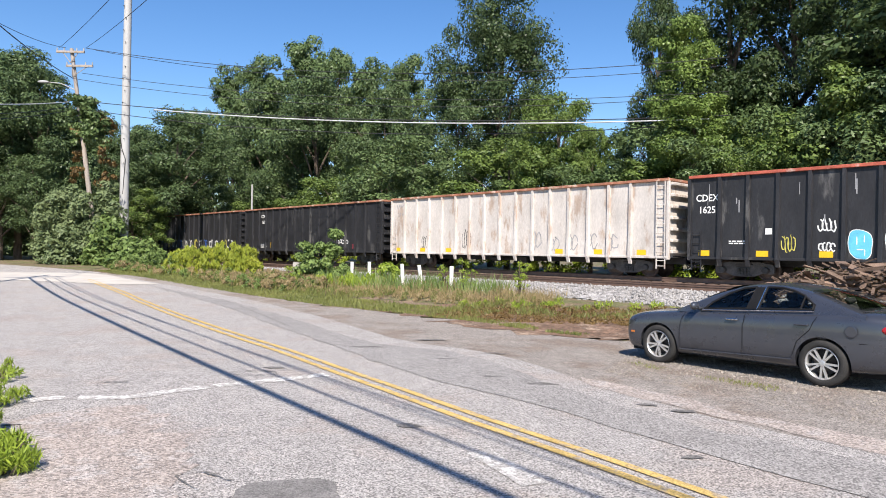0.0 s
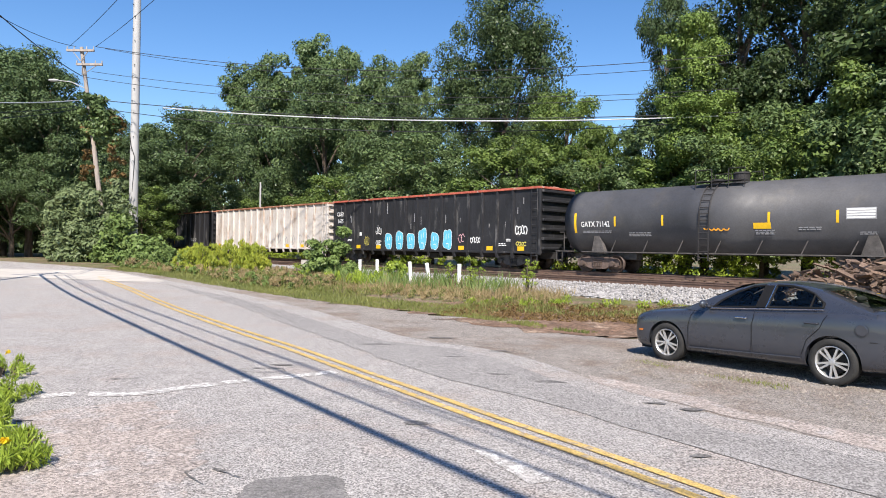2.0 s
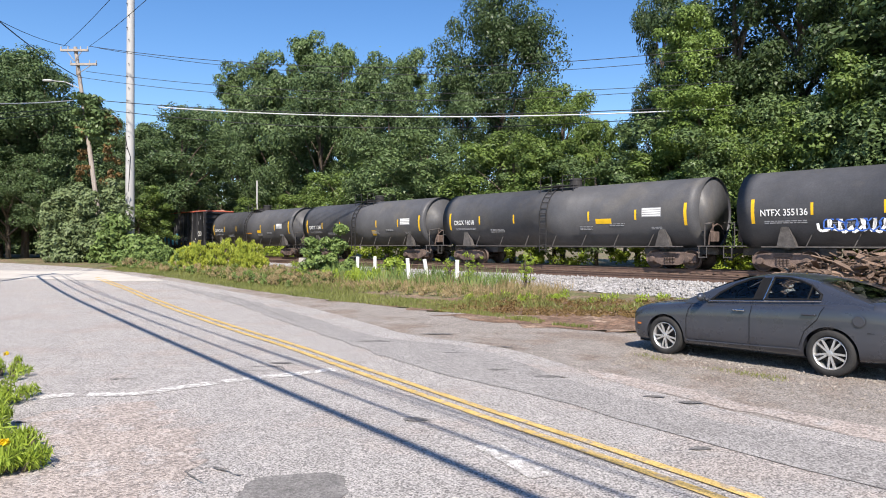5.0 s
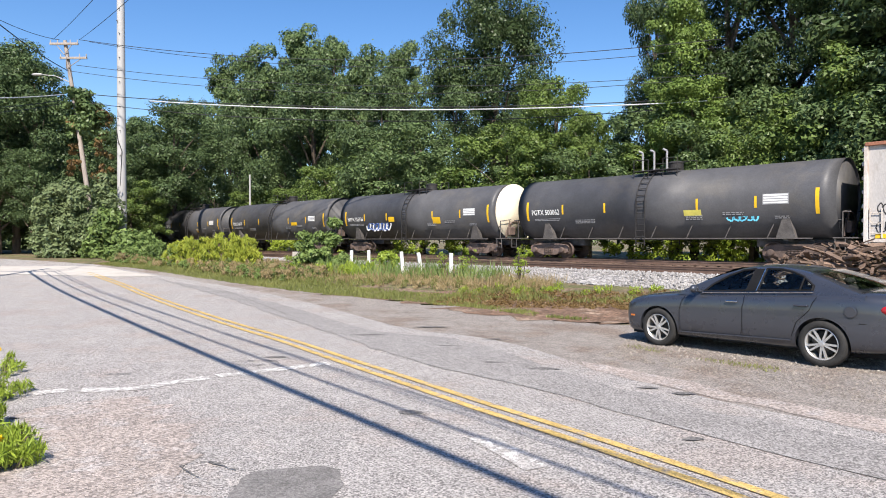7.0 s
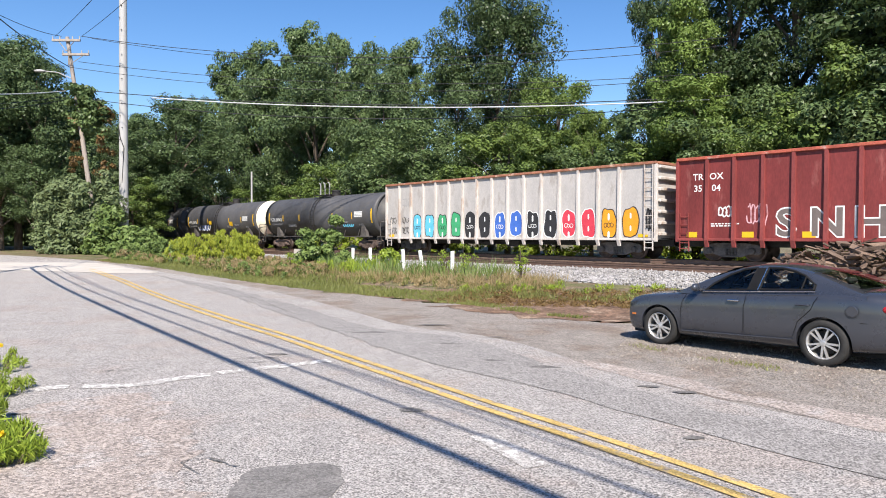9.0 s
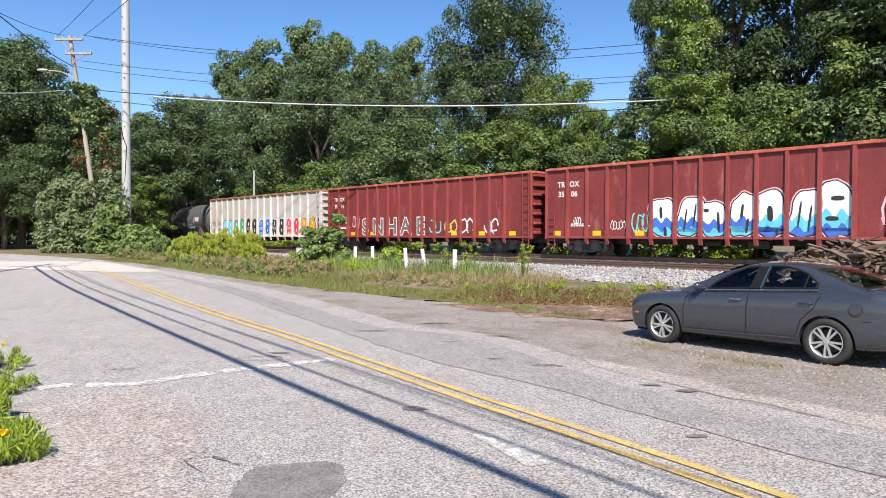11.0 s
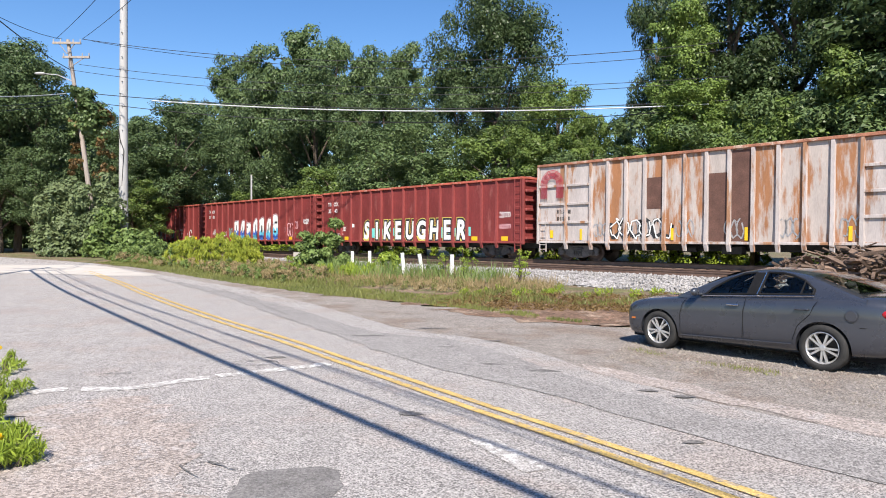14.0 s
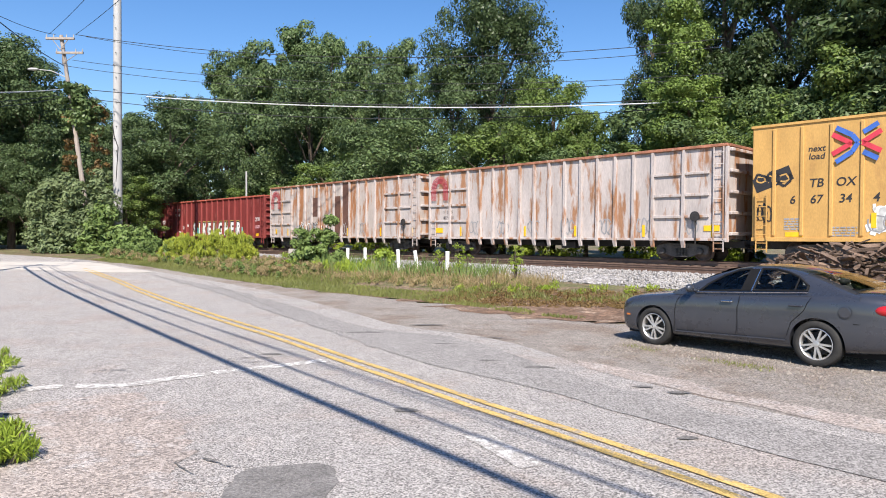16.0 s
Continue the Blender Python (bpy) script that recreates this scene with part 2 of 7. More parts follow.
# ---- ground, road, railway bed ----
def ground():
    xs = sorted({-3000, -1200, -600, -300, -180, -120, *range(-90, 91, 2), *range(-41, 42, 2), *[v * 0.5 for v in range(-8, 33)], 120, 180, 300, 600, 1200, 3000})
    ys = sorted({-3000, -1200, -500, -200, -100, -50, *range(-30, 101, 2), *range(-5, 62, 2), *[v * 0.5 for v in range(4, 44)], 130, 180, 300, 600, 1200, 3000})
    bm = bmesh.new()
    g = [[bm.verts.new((x, y, height(x, y) - 0.02)) for y in ys] for x in xs]
    for i in range(len(xs) - 1):
        for j in range(len(ys) - 1):
            bm.faces.new((g[i][j], g[i + 1][j], g[i + 1][j + 1], g[i][j + 1]))
    return tagged(mesh_object("ground", bm, M_GROUND), "rough soil and grass ground beside the railway", "ground", kind="structure")


ground()
CENTRE = [(-54.0, 49.0), (-36.0, 42.5), (-25.5, 38.4), (-19.3, 34.5), (-13.9, 28.0), (-10.3, 22.8), (-7.8, 19.1), (-4.84, 14.9), (-2.95, 12.35), (-1.58, 10.35), (-0.6, 8.95), (0.45, 7.42), (1.25, 6.33), (2.0, 5.25), (4.6, 1.2), (9.0, -6.5), (20.0, -26.0), (45.0, -72.0)]
road_c = resample(CENTRE, 0.7)
FAR_EDGE = [(-54.0, 55.0), (-36.0, 48.0), (-23.3, 40.6), (-18.1, 36.6), (-13.6, 32.3), (-7.5, 25.6), (-3.8, 20.0), (-0.76, 14.6), (0.8, 13.2), (1.77, 11.6), (2.44, 9.55), (3.03, 8.65), (3.5, 7.9), (4.06, 7.2), (4.56, 6.7), (7.5, 2.6), (12.5, -5.5), (24.0, -25.0), (49.0, -70.0)]
NEAR_EDGE = [(-54.0, 43.0), (-40.0, 35.5), (-29.0, 27.6), (-17.4, 19.3), (-10.5, 13.3), (-7.4, 9.9), (-5.45, 7.5), (-4.25, 6.0), (-3.3, 4.4), (-0.5, 1.0), (4.0, -8.0), (15.0, -29.0), (40.0, -75.0)]


def evenly(line, n):
    pts = [Vector(p) for p in resample(line, 0.3)]
    acc = [0.0]
    for a, b in zip(pts, pts[1:]):
        acc.append(acc[-1] + (b - a).length)
    out, j = [], 0
    for i in range(n):
        s = acc[-1] * i / (n - 1)
        while j < len(acc) - 2 and acc[j + 1] < s:
            j += 1
        k = (s - acc[j]) / max(1e-6, acc[j + 1] - acc[j])
        p = pts[j].lerp(pts[j + 1], k)
        out.append((p.x, p.y))
    return out


def road():
    n, cols = 260, 12
    a, b = evenly(NEAR_EDGE, n), evenly(FAR_EDGE, n)
    bm = bmesh.new()
    rows = []
    for i in range(n):
        row = []
        for k in range(cols + 1):
            t = k / cols
            x, y = a[i][0] * (1 - t) + b[i][0] * t, a[i][1] * (1 - t) + b[i][1] * t
            if k in (0, cols):
                x += 0.10 * noise.noise((x * 1.5, y * 1.5, 3)) + 0.08 * noise.noise((x * 5, y * 5, 7))
                y += 0.10 * noise.noise((x * 1.5, y * 1.5, 9))
            z = height(x, y) + 0.022
            row.append(bm.verts.new((x, y, z - (0.018 if k in (0, cols) else 0))))
        rows.append(row)
    for i in range(n - 1):
        for k in range(cols):
            bm.faces.new((rows[i][k], rows[i][k + 1], rows[i + 1][k + 1], rows[i + 1][k]))
    bmesh.ops.reverse_faces(bm, faces=bm.faces)
    bmesh.ops.recalc_face_normals(bm, faces=bm.faces)
    if sum(f.normal.z for f in bm.faces) < 0:
        bmesh.ops.reverse_faces(bm, faces=bm.faces)
    return tagged(mesh_object("road", bm, M_ASPHALT), "sun-bleached cracked grey asphalt road", "road", kind="structure")


road()
for off in (-0.13, 0.10):
    bm = bmesh.new()
    c = [p for p in road_c if p[1] < 33.5]
    strip(bm, offset(c, off - 0.055), offset(c, off + 0.055), 0.034)
    if sum(f.normal.z for f in bm.faces) < 0:
        bmesh.ops.reverse_faces(bm, faces=bm.faces)
    bmesh.ops.recalc_face_normals(bm, faces=bm.faces)
    tagged(mesh_object("road_marking", bm, M_YELLOW), "faded yellow centre line painted on the asphalt", "road marking", "centre lines", "structure")


def rails(d, z, label):
    t = tagged(new("railway_track"), label, "railway track", kind="structure")
    for k in (-1, 1):
        bm = bmesh.new()
        y = d + k * 0.755
        for (h0, h1, w) in ((0.0, 0.02, 0.14), (0.02, 0.135, 0.02), (0.135, 0.172, 0.072)):
            box(bm, -190, 110, y - w / 2, y + w / 2, z - 0.172 + h0, z - 0.172 + h1)
        part("rail", bm, [M_RAIL], t)
    t.rotation_euler = (0, 0, radians(PHI))
    bm = bmesh.new()
    box(bm, -0.115, 0.115, d - 1.3, d + 1.3, z - 0.36, z - 0.176, bevel=0.012)
    first = part("railway_tie", bm, M_TIE, t)
    for i in range(-110, 70):
        if i:
            again(first, t, Matrix.Translation((i * 0.53 - 6, random.uniform(-0.03, 0.03), random.uniform(-0.012, 0.004))))
    return t


rails(D_MAIN, RAIL_Z, "main railway track on grey ballast")
rails(D_NEAR, RAIL_Z - 0.03, "rusty brown siding track on grey ballast")


def ballast():
    prof = [(19.9, 0.27), (20.6, 0.38), (21.6, 0.60), (22.1, 0.60), (25.2, 0.60), (26.2, 0.56), (27.2, 0.56), (28.2, 0.60), (31.2, 0.60), (31.8, 0.56), (33.3, 0.2)]
    bm = bmesh.new()
    ss = [-190 + 2.0 * i for i in range(60)] + [-70 + 0.3 * i for i in range(300)] + [20 + 2.0 * i for i in range(46)]
    ss = sorted(set(round(s, 2) for s in ss))
    fine = []
    for (d0, z0), (d1, z1) in zip(prof, prof[1:]):
        k = max(1, int((d1 - d0) / 0.3))
        fine += [(d0 + (d1 - d0) * j / k, z0 + (z1 - z0) * j / k) for j in range(k)]
    fine.append(prof[-1])
    g = []
    for s in ss:
        row = []
        for d, z in fine:
            e = 0.035 * noise.noise((s * 1.9, d * 1.9, 0)) + 0.10 * noise.noise((s * 0.4, d * 0.5, 4)) * (1 if d < 21.5 else 0.2)
            row.append(bm.verts.new((s, d + 0.4 * noise.noise((s * 0.5, 0, 2)) * (1 if d < 21 else 0), z + e)))
        g.append(row)
    for i in range(len(ss) - 1):
        for j in range(len(fine) - 1):
            bm.faces.new((g[i][j], g[i + 1][j], g[i + 1][j + 1], g[i][j + 1]))
    ob = mesh_object("ballast", bm, M_BALLAST)
    ob.rotation_euler = (0, 0, radians(PHI))
    return tagged(ob, "pale grey crushed stone railway ballast", "ballast", kind="structure")


ballast()


def ballast_stones():
    """Loose stones on the slope that faces the road."""
    rng = np.random.default_rng(21)
    n = 26000
    s = rng.uniform(-48, 12, n)
    d = 19.7 + 2.9 * rng.random(n) ** 0.8
    z = np.interp(d, [19.7, 20.6, 21.6, 22.1, 25.2], [0.25, 0.38, 0.60, 0.60, 0.60]) + rng.normal(size=n) * 0.02 + 0.02
    r = rng.uniform(0.025, 0.062, n)
    dirs = np.array([(1, 0, 0), (-1, 0, 0), (0, 1, 0), (0, -1, 0), (0, 0, 1), (0, 0, -1)], np.float32)
    v = dirs[None] * (r[:, None, None] * rng.uniform(0.6, 1.3, (n, 6, 1))) + rng.normal(size=(n, 6, 3)) * (r * 0.25)[:, None, None]
    v += np.stack([s, d, z], 1)[:, None]
    tri = np.array([(0, 2, 4), (2, 1, 4), (1, 3, 4), (3, 0, 4), (2, 0, 5), (1, 2, 5), (3, 1, 5), (0, 3, 5)])
    idx = (np.arange(n)[:, None, None] * 6 + tri[None]).reshape(-1)
    me = bpy.data.meshes.new("ballast_stones")
    me.vertices.add(6 * n)
    me.vertices.foreach_set("co", v.astype(np.float32).ravel())
    me.loops.add(len(idx))
    me.loops.foreach_set("vertex_index", idx.astype(np.int32))
    me.polygons.add(8 * n)
    me.polygons.foreach_set("loop_start", np.arange(0, 24 * n, 3, dtype=np.int32))
    me.update(calc_edges=True)
    me.materials.append(M_STONE)
    ob = tagged(new("ballast_stones", me), "loose pale grey crushed ballast stones", "stones", kind="stuff")
    ob.rotation_euler = (0, 0, radians(PHI))


M_STONE = material("loose_grey_stone", (0.31, 0.297, 0.287), 0.9, vary=0.15, scale=3, fine=30, bump=0.3, rand=0.55)
ballast_stones()
# ---- train ----
M_BLACK = material("black_car_paint", (0.024, 0.024, 0.027), 0.5, vary=0.3, scale=1.5, fine=25, bump=0.1, second=(0.095, 0.092, 0.09), second_at=0.61, second_scale=1.3, stretch=(1, 1, 0.3))
M_WHITE = material("weathered_white_car_paint", (0.56, 0.515, 0.475), 0.6, vary=0.16, scale=1.2, fine=20, bump=0.1, second=(0.42, 0.33, 0.27), second_at=0.57, second_scale=1.6, stretch=(1, 1, 0.35))
M_WHITE2 = material("clean_white_car_paint", (0.46, 0.435, 0.415), 0.6, vary=0.14, scale=1.5, fine=20, bump=0.1, second=(0.34, 0.31, 0.285), second_at=0.59, second_scale=1.5, stretch=(1.2, 1.2, 0.4))
M_TAN = material("pale_tan_car_paint", (0.55, 0.44, 0.35), 0.7, vary=0.2, scale=1.2, fine=20, bump=0.1, second=(0.25, 0.16, 0.11), second_at=0.60, second_scale=1.5, stretch=(1, 1, 0.35))
M_RUSTWHITE = material("white_paint_eaten_by_rust", (0.45, 0.39, 0.355), 0.7, vary=0.15, scale=1.5, fine=18, bump=0.2, second=(0.33, 0.15, 0.07), second_at=0.50, second_scale=1.1, stretch=(1.4, 1.4, 0.28))
M_RUSTWHITE2 = material("pinkish_white_paint_with_some_rust", (0.455, 0.405, 0.385), 0.7, vary=0.16, scale=1.5, fine=18, bump=0.2, second=(0.32, 0.165, 0.09), second_at=0.55, second_scale=1.3, stretch=(1.4, 1.4, 0.28))
M_BROWN = material("brown_primer_patch", (0.12, 0.06, 0.045), 0.7, vary=0.25, scale=2, fine=20, bump=0.1)
M_RED = material("oxide_red_car_paint", (0.19, 0.034, 0.032), 0.55, vary=0.22, scale=1.2, fine=20, bump=0.1, second=(0.28, 0.085, 0.075), second_at=0.62, second_scale=1.4, stretch=(1, 1, 0.3))
M_REDRIB = material("oxide_red_rib_paint", (0.235, 0.05, 0.045), 0.55, vary=0.2, scale=1.5, fine=20, bump=0.1, stretch=(1, 1, 0.3))
M_YELLOWCAR = material("ochre_yellow_car_paint", (0.54, 0.315, 0.10), 0.6, vary=0.14, scale=1.0, fine=20, bump=0.1, second=(0.48, 0.27, 0.09), second_at=0.62, second_scale=1.3, stretch=(1, 1, 0.4))
M_TANK = material("matt_black_tank_paint", (0.074, 0.074, 0.079), 0.55, vary=0.18, scale=0.9, fine=18, bump=0.05, second=(0.09, 0.086, 0.084), second_at=0.58, second_scale=0.5)
M_CREAM = material("cream_tank_head_paint", (0.80, 0.71, 0.55), 0.5, vary=0.08, scale=2, fine=20, bump=0.05, second=(0.5, 0.33, 0.22), second_at=0.66, second_scale=0.8)
M_STEEL = material("dark_grimy_steel", (0.028, 0.026, 0.026), 0.7, vary=0.3, scale=3, fine=30, bump=0.3)
M_TRUCK = material("rusty_cast_truck_steel", (0.115, 0.082, 0.069), 0.8, vary=0.35, scale=4, fine=30, bump=0.4, rand=0.4)
M_TRUCKDARK = material("greasy_cast_truck_steel", (0.075, 0.068, 0.064), 0.75, vary=0.35, scale=4, fine=30, bump=0.4, rand=0.5)
M_WHEEL = material("brown_wheel_steel", (0.10, 0.072, 0.06), 0.6, metal=0.4, vary=0.25, bump=0.2)
M_TOPRUST = material("rusty_orange_top_rail", (0.33, 0.14, 0.085), 0.8, vary=0.35, scale=2, fine=20, bump=0.3, second=(0.5, 0.36, 0.28), second_at=0.58, second_scale=1.5)
M_TOPRED = material("scraped_red_top_rail", (0.42, 0.10, 0.065), 0.8, vary=0.3, scale=2, fine=20, bump=0.3, second=(0.5, 0.33, 0.28), second_at=0.62, second_scale=1.5)
M_SCRAP = material("mixed_scrap_load", (0.22, 0.12, 0.085), 0.9, vary=0.5, scale=2, fine=9, bump=0.8, rand=0.6)
M_REFLECT = material("yellow_reflective_strip", (0.78, 0.47, 0.02), 0.5, vary=0.1, bump=0.05)
M_PAINTW = material("white_stencil_paint", (0.78, 0.78, 0.76), 0.6, vary=0.08, bump=0.05)
M_PAINTG = material("grey_stencil_paint", (0.30, 0.30, 0.31), 0.6, vary=0.2, bump=0.05)
M_PAINTK = material("black_stencil_paint", (0.03, 0.03, 0.033), 0.6, vary=0.15, bump=0.05)


def spray(name, c):
    return material(name, c, 0.6, vary=0.14, scale=3, fine=30, bump=0.05)


M_SKY = spray("light_blue_spray_paint", (0.12, 0.50, 0.68))
M_GREEN = spray("green_spray_paint", (0.05, 0.36, 0.16))
M_BLUE = spray("blue_spray_paint", (0.05, 0.14, 0.48))
M_CRIMSON = spray("red_spray_paint", (0.62, 0.05, 0.08))
M_ORANGE = spray("orange_spray_paint", (0.70, 0.30, 0.02))
M_TURQ = spray("turquoise_spray_paint", (0.15, 0.60, 0.56))
M_PINK = spray("pink_spray_paint", (0.72, 0.42, 0.45))
M_DULLRED = spray("faded_crimson_logo_paint", (0.40, 0.06, 0.075))
M_LIME = spray("yellow_spray_paint", (0.62, 0.55, 0.12))
BODY_SILL, BODY_TOP = 0.94, 4.56


def d_along(t):
    """How far the train has gone."""
    return 14.4 * t - 0.015 * t * t


TRAIN, WHEELSETS = [], []


def train_pose(s):
    p = track_point(s, D_MAIN, RAIL_Z)
    return pose(p.x, p.y, p.z, 0, 0, PHI)


GLYPHS = {}


def glyph_mesh(text, bold):
    """The text as a flat mesh one unit high in x and z, facing -y."""
    if (text, bold) not in GLYPHS:
        c = bpy.data.curves.new("lettering", "FONT")
        c.body, c.size, c.offset, c.resolution_u = text, 1.4, bold, 3
        c.align_x = "CENTER"
        tmp = bpy.data.objects.new("lettering", c)
        scene.collection.objects.link(tmp)
        bpy.context.view_layer.update()
        me = bpy.data.meshes.new_from_object(tmp.evaluated_get(bpy.context.evaluated_depsgraph_get()))
        me.transform(Matrix.Rotation(radians(90), 4, "X"))
        bpy.data.objects.remove(tmp)
        GLYPHS[(text, bold)] = me
    return GLYPHS[(text, bold)]


def lettering(parent, text, x, y, z, h, mat, name="lettering", wide=1.0, bold=0.02, lean=0.0, tip=0.0, label=""):
    """Text h high with its foot at z, centred on x, on the plane y."""
    me = glyph_mesh(text, bold).copy()
    me.materials.clear()
    me.materials.append(mat)
    sh = Matrix.Identity(4)
    sh[0][2] = lean
    me.transform(Matrix.Diagonal((h * wide, 1, h, 1)) @ sh)
    ob = new(name, me)
    ob.parent = parent
    ob.matrix_basis = Matrix.Translation((x, y, z)) @ Matrix.Rotation(tip, 4, "X")
    if label:
        ob["label"] = label
    return ob


def bars(parent, x, y, z, w, rows, mat, h=0.05, gap=0.09, name="stencil_text", tip=0.0, seed=0):
    """Lines of writing too small to read."""
    rnd = random.Random(seed + int(x * 100))
    bm = bmesh.new()
    for r in range(rows):
        k = -w / 2
        end = w / 2 * rnd.uniform(0.75, 1.0)
        while k < end:
            l = rnd.uniform(0.08, 0.22)
            box(bm, k, min(end, k + l), -0.003, 0.003, -r * gap - h, -r * gap)
            k += l + 0.04
    ob = part(name, bm, mat, parent)
    ob.matrix_basis = Matrix.Translation((x, y, z)) @ Matrix.Rotation(tip, 4, "X")
    return ob


def scribble(parent, x, y, z, w, h, mat, seed, thick=0.035, strokes=5, name="graffiti_tag"):
    """A hand-sprayed tag: a few looping strokes."""
    rnd = random.Random(seed)
    bm = bmesh.new()
    for i in range(strokes):
        cx = -w / 2 + w * (i + 0.5) / strokes
        a0, n = rnd.uniform(0, 6.28), 9
        pts = []
        for j in range(n):
            a = a0 + j * rnd.uniform(0.55, 0.8)
            pts.append(Vector((cx + w / strokes * 0.62 * math.cos(a), 0, h / 2 + h / 2 * math.sin(a) * rnd.uniform(0.6, 1))))
        for p, q in zip(pts, pts[1:]):
            d = (q - p).normalized()
            s = Vector((-d.z, 0, d.x)) * thick / 2
            bm.faces.new([bm.verts.new(v) for v in (p - s, q - s, q + s, p + s)])
    bmesh.ops.recalc_face_normals(bm, faces=bm.faces)
    ob = part(name, bm, mat, parent)
    ob.matrix_basis = Matrix.Translation((x, y, z))
    return ob


def blob(parent, x, y, z0, w, h, mat, seed, grow=0.0, low=1.0, name="graffiti_letter", lean=0.0, slots=(), slot_mat=None):
    """A fat sprayed letter: a rounded uneven block w by h, cut off at the share low of its height, with short slots."""
    bm = bmesh.new()
    pts = []
    for i in range(36):
        a = 2 * math.pi * i / 36
        c, t = math.cos(a), math.sin(a)
        r = (abs(c) ** 3.2 + abs(t) ** 3.2) ** -0.3125 * (1 + 0.2 * noise.noise((c * 1.6, t * 1.6, seed * 3.7)))
        zz = h / 2 + (h / 2 + grow) * t * r
        if low < 1:
            zz = min(zz, h * low + 0.08 * h * math.sin(c * 7 + seed))
        pts.append((c * r * (w / 2 + grow) + lean * zz, zz))
    bm.faces.new([bm.verts.new((px_, 0, pz)) for px_, pz in pts])
    bmesh.ops.recalc_face_normals(bm, faces=bm.faces)
    ob = part(name, bm, mat, parent)
    ob.matrix_basis = Matrix.Translation((x, y, z0))
    for sx, sz, sw, sh in slots:
        bm = bmesh.new()
        k = [(-0.5, -0.35), (-0.2, -0.5), (0.25, -0.5), (0.5, -0.3), (0.45, 0.35), (0.15, 0.5), (-0.25, 0.5), (-0.5, 0.3)]
        bm.faces.new([bm.verts.new((sx * w + p * sw * w + lean * (sz * h + q * sh * h), 0, sz * h + q * sh * h)) for p, q in k])
        bmesh.ops.recalc_face_normals(bm, faces=bm.faces)
        o = part("graffiti_stroke", bm, slot_mat, parent)
        o.matrix_basis = Matrix.Translation((x, y - 0.004, z0))


def plate(parent, name, x0, x1, z0, z1, y, mat, label=""):
    bm = bmesh.new()
    box(bm, x0, x1, y - 0.004, y + 0.004, z0, z1)
    return part(name, bm, mat, parent, label)


# one truck, copied under every car
def side_frame_mesh():
    bm = bmesh.new()
    # cast side frame: pedestals, arch and spring pocket
    out = [(-1.22, 0.62), (-1.15, 0.70), (-0.62, 0.80), (0.62, 0.80), (1.15, 0.70), (1.22, 0.62), (1.22, 0.36), (1.08, 0.30), (0.78, 0.34),
           (0.42, 0.20), (-0.42, 0.20), (-0.78, 0.34), (-1.08, 0.30), (-1.22, 0.36)]
    f = [bm.verts.new((x, -0.07, z)) for x, z in out]
    b = [bm.verts.new((x, 0.07, z)) for x, z in out]
    bm.faces.new(f)
    bm.faces.new(b[::-1])
    for i in range(len(out)):
        j = (i + 1) % len(out)
        bm.faces.new((f[j], f[i], b[i], b[j]))
    for x in (-0.89, 0.89):  # bearing caps
        lathe(bm, [(-0.17, 0.09), (-0.16, 0.13), (-0.02, 0.155), (0.06, 0.155)], 14, Matrix.Translation((x, -0.06, 0.457)) @ Matrix.Rotation(radians(90), 4, "Z"))
    for x in (-0.2, -0.07, 0.07, 0.2):  # springs
        for k in range(5):
            rod(bm, (x, -0.10, 0.26 + k * 0.065), (x, -0.10, 0.295 + k * 0.065), 0.062, seg=8)
    box(bm, -0.36, 0.36, -0.11, 0.05, 0.60, 0.72, bevel=0.02)
    box(bm, -0.34, 0.34, -0.13, 0.05, 0.19, 0.25, bevel=0.015)
    bmesh.ops.recalc_face_normals(bm, faces=bm.faces)
    return bm


def wheelset_mesh():
    bm = bmesh.new()
    for k in (-1, 1):
        lathe(bm, [(k * 0.66, 0.48), (k * 0.685, 0.485), (k * 0.70, 0.462), (k * 0.79, 0.452), (k * 0.792, 0.40), (k * 0.755, 0.385),
                   (k * 0.745, 0.20), (k * 0.80, 0.15), (k * 0.80, 0.08)], 28, Matrix.Rotation(radians(90), 4, "Z"))
    rod(bm, (0, -0.95, 0), (0, 0.95, 0), 0.08, seg=10)
    for k in range(3):  # chalk marks and bolts that show it turn
        a = k * 2.094
        box(bm, -0.02, 0.02, -0.97, -0.95, 0.02, 0.06, Matrix.Rotation(a, 4, "Y"))
    bmesh.ops.recalc_face_normals(bm, faces=bm.faces)
    return bm


def truck(car, x, mat):
    bm = bmesh.new()
    box(bm, -0.22, 0.22, -0.95, 0.95, 0.50, 0.76, bevel=0.03)
    rod(bm, (0, 0, 0.76), (0, 0, 0.92), 0.2, seg=12)
    t = part("truck", bm, mat, car)
    t.matrix_basis = Matrix.Translation((x, 0, 0))
    if "frame" not in KIT:
        KIT["frame"] = part("side_frame", side_frame_mesh(), M_TRUCK, t).data
        KIT["wheel"] = part("wheelset", wheelset_mesh(), M_WHEEL, t, "", True).data
        for o in list(t.children):
            bpy.data.objects.remove(o)
        KIT["frame_dark"] = KIT["frame"].copy()
        KIT["frame_dark"].materials[0] = M_TRUCKDARK
    for k in (-1, 1):
        f = new("side_frame", KIT["frame"] if mat is M_TRUCK else KIT["frame_dark"])
        f.parent = t
        f.matrix_basis = Matrix.Translation((0, k * 0.99, 0)) @ Matrix.Rotation(0 if k < 0 else math.pi, 4, "Z")
        w = new("wheelset", KIT["wheel"])
        w.parent = t
        w.matrix_basis = Matrix.Translation((k * 0.89, 0, 0.457))
        WHEELSETS.append((w, k * 0.89))
    return t


KIT = {}


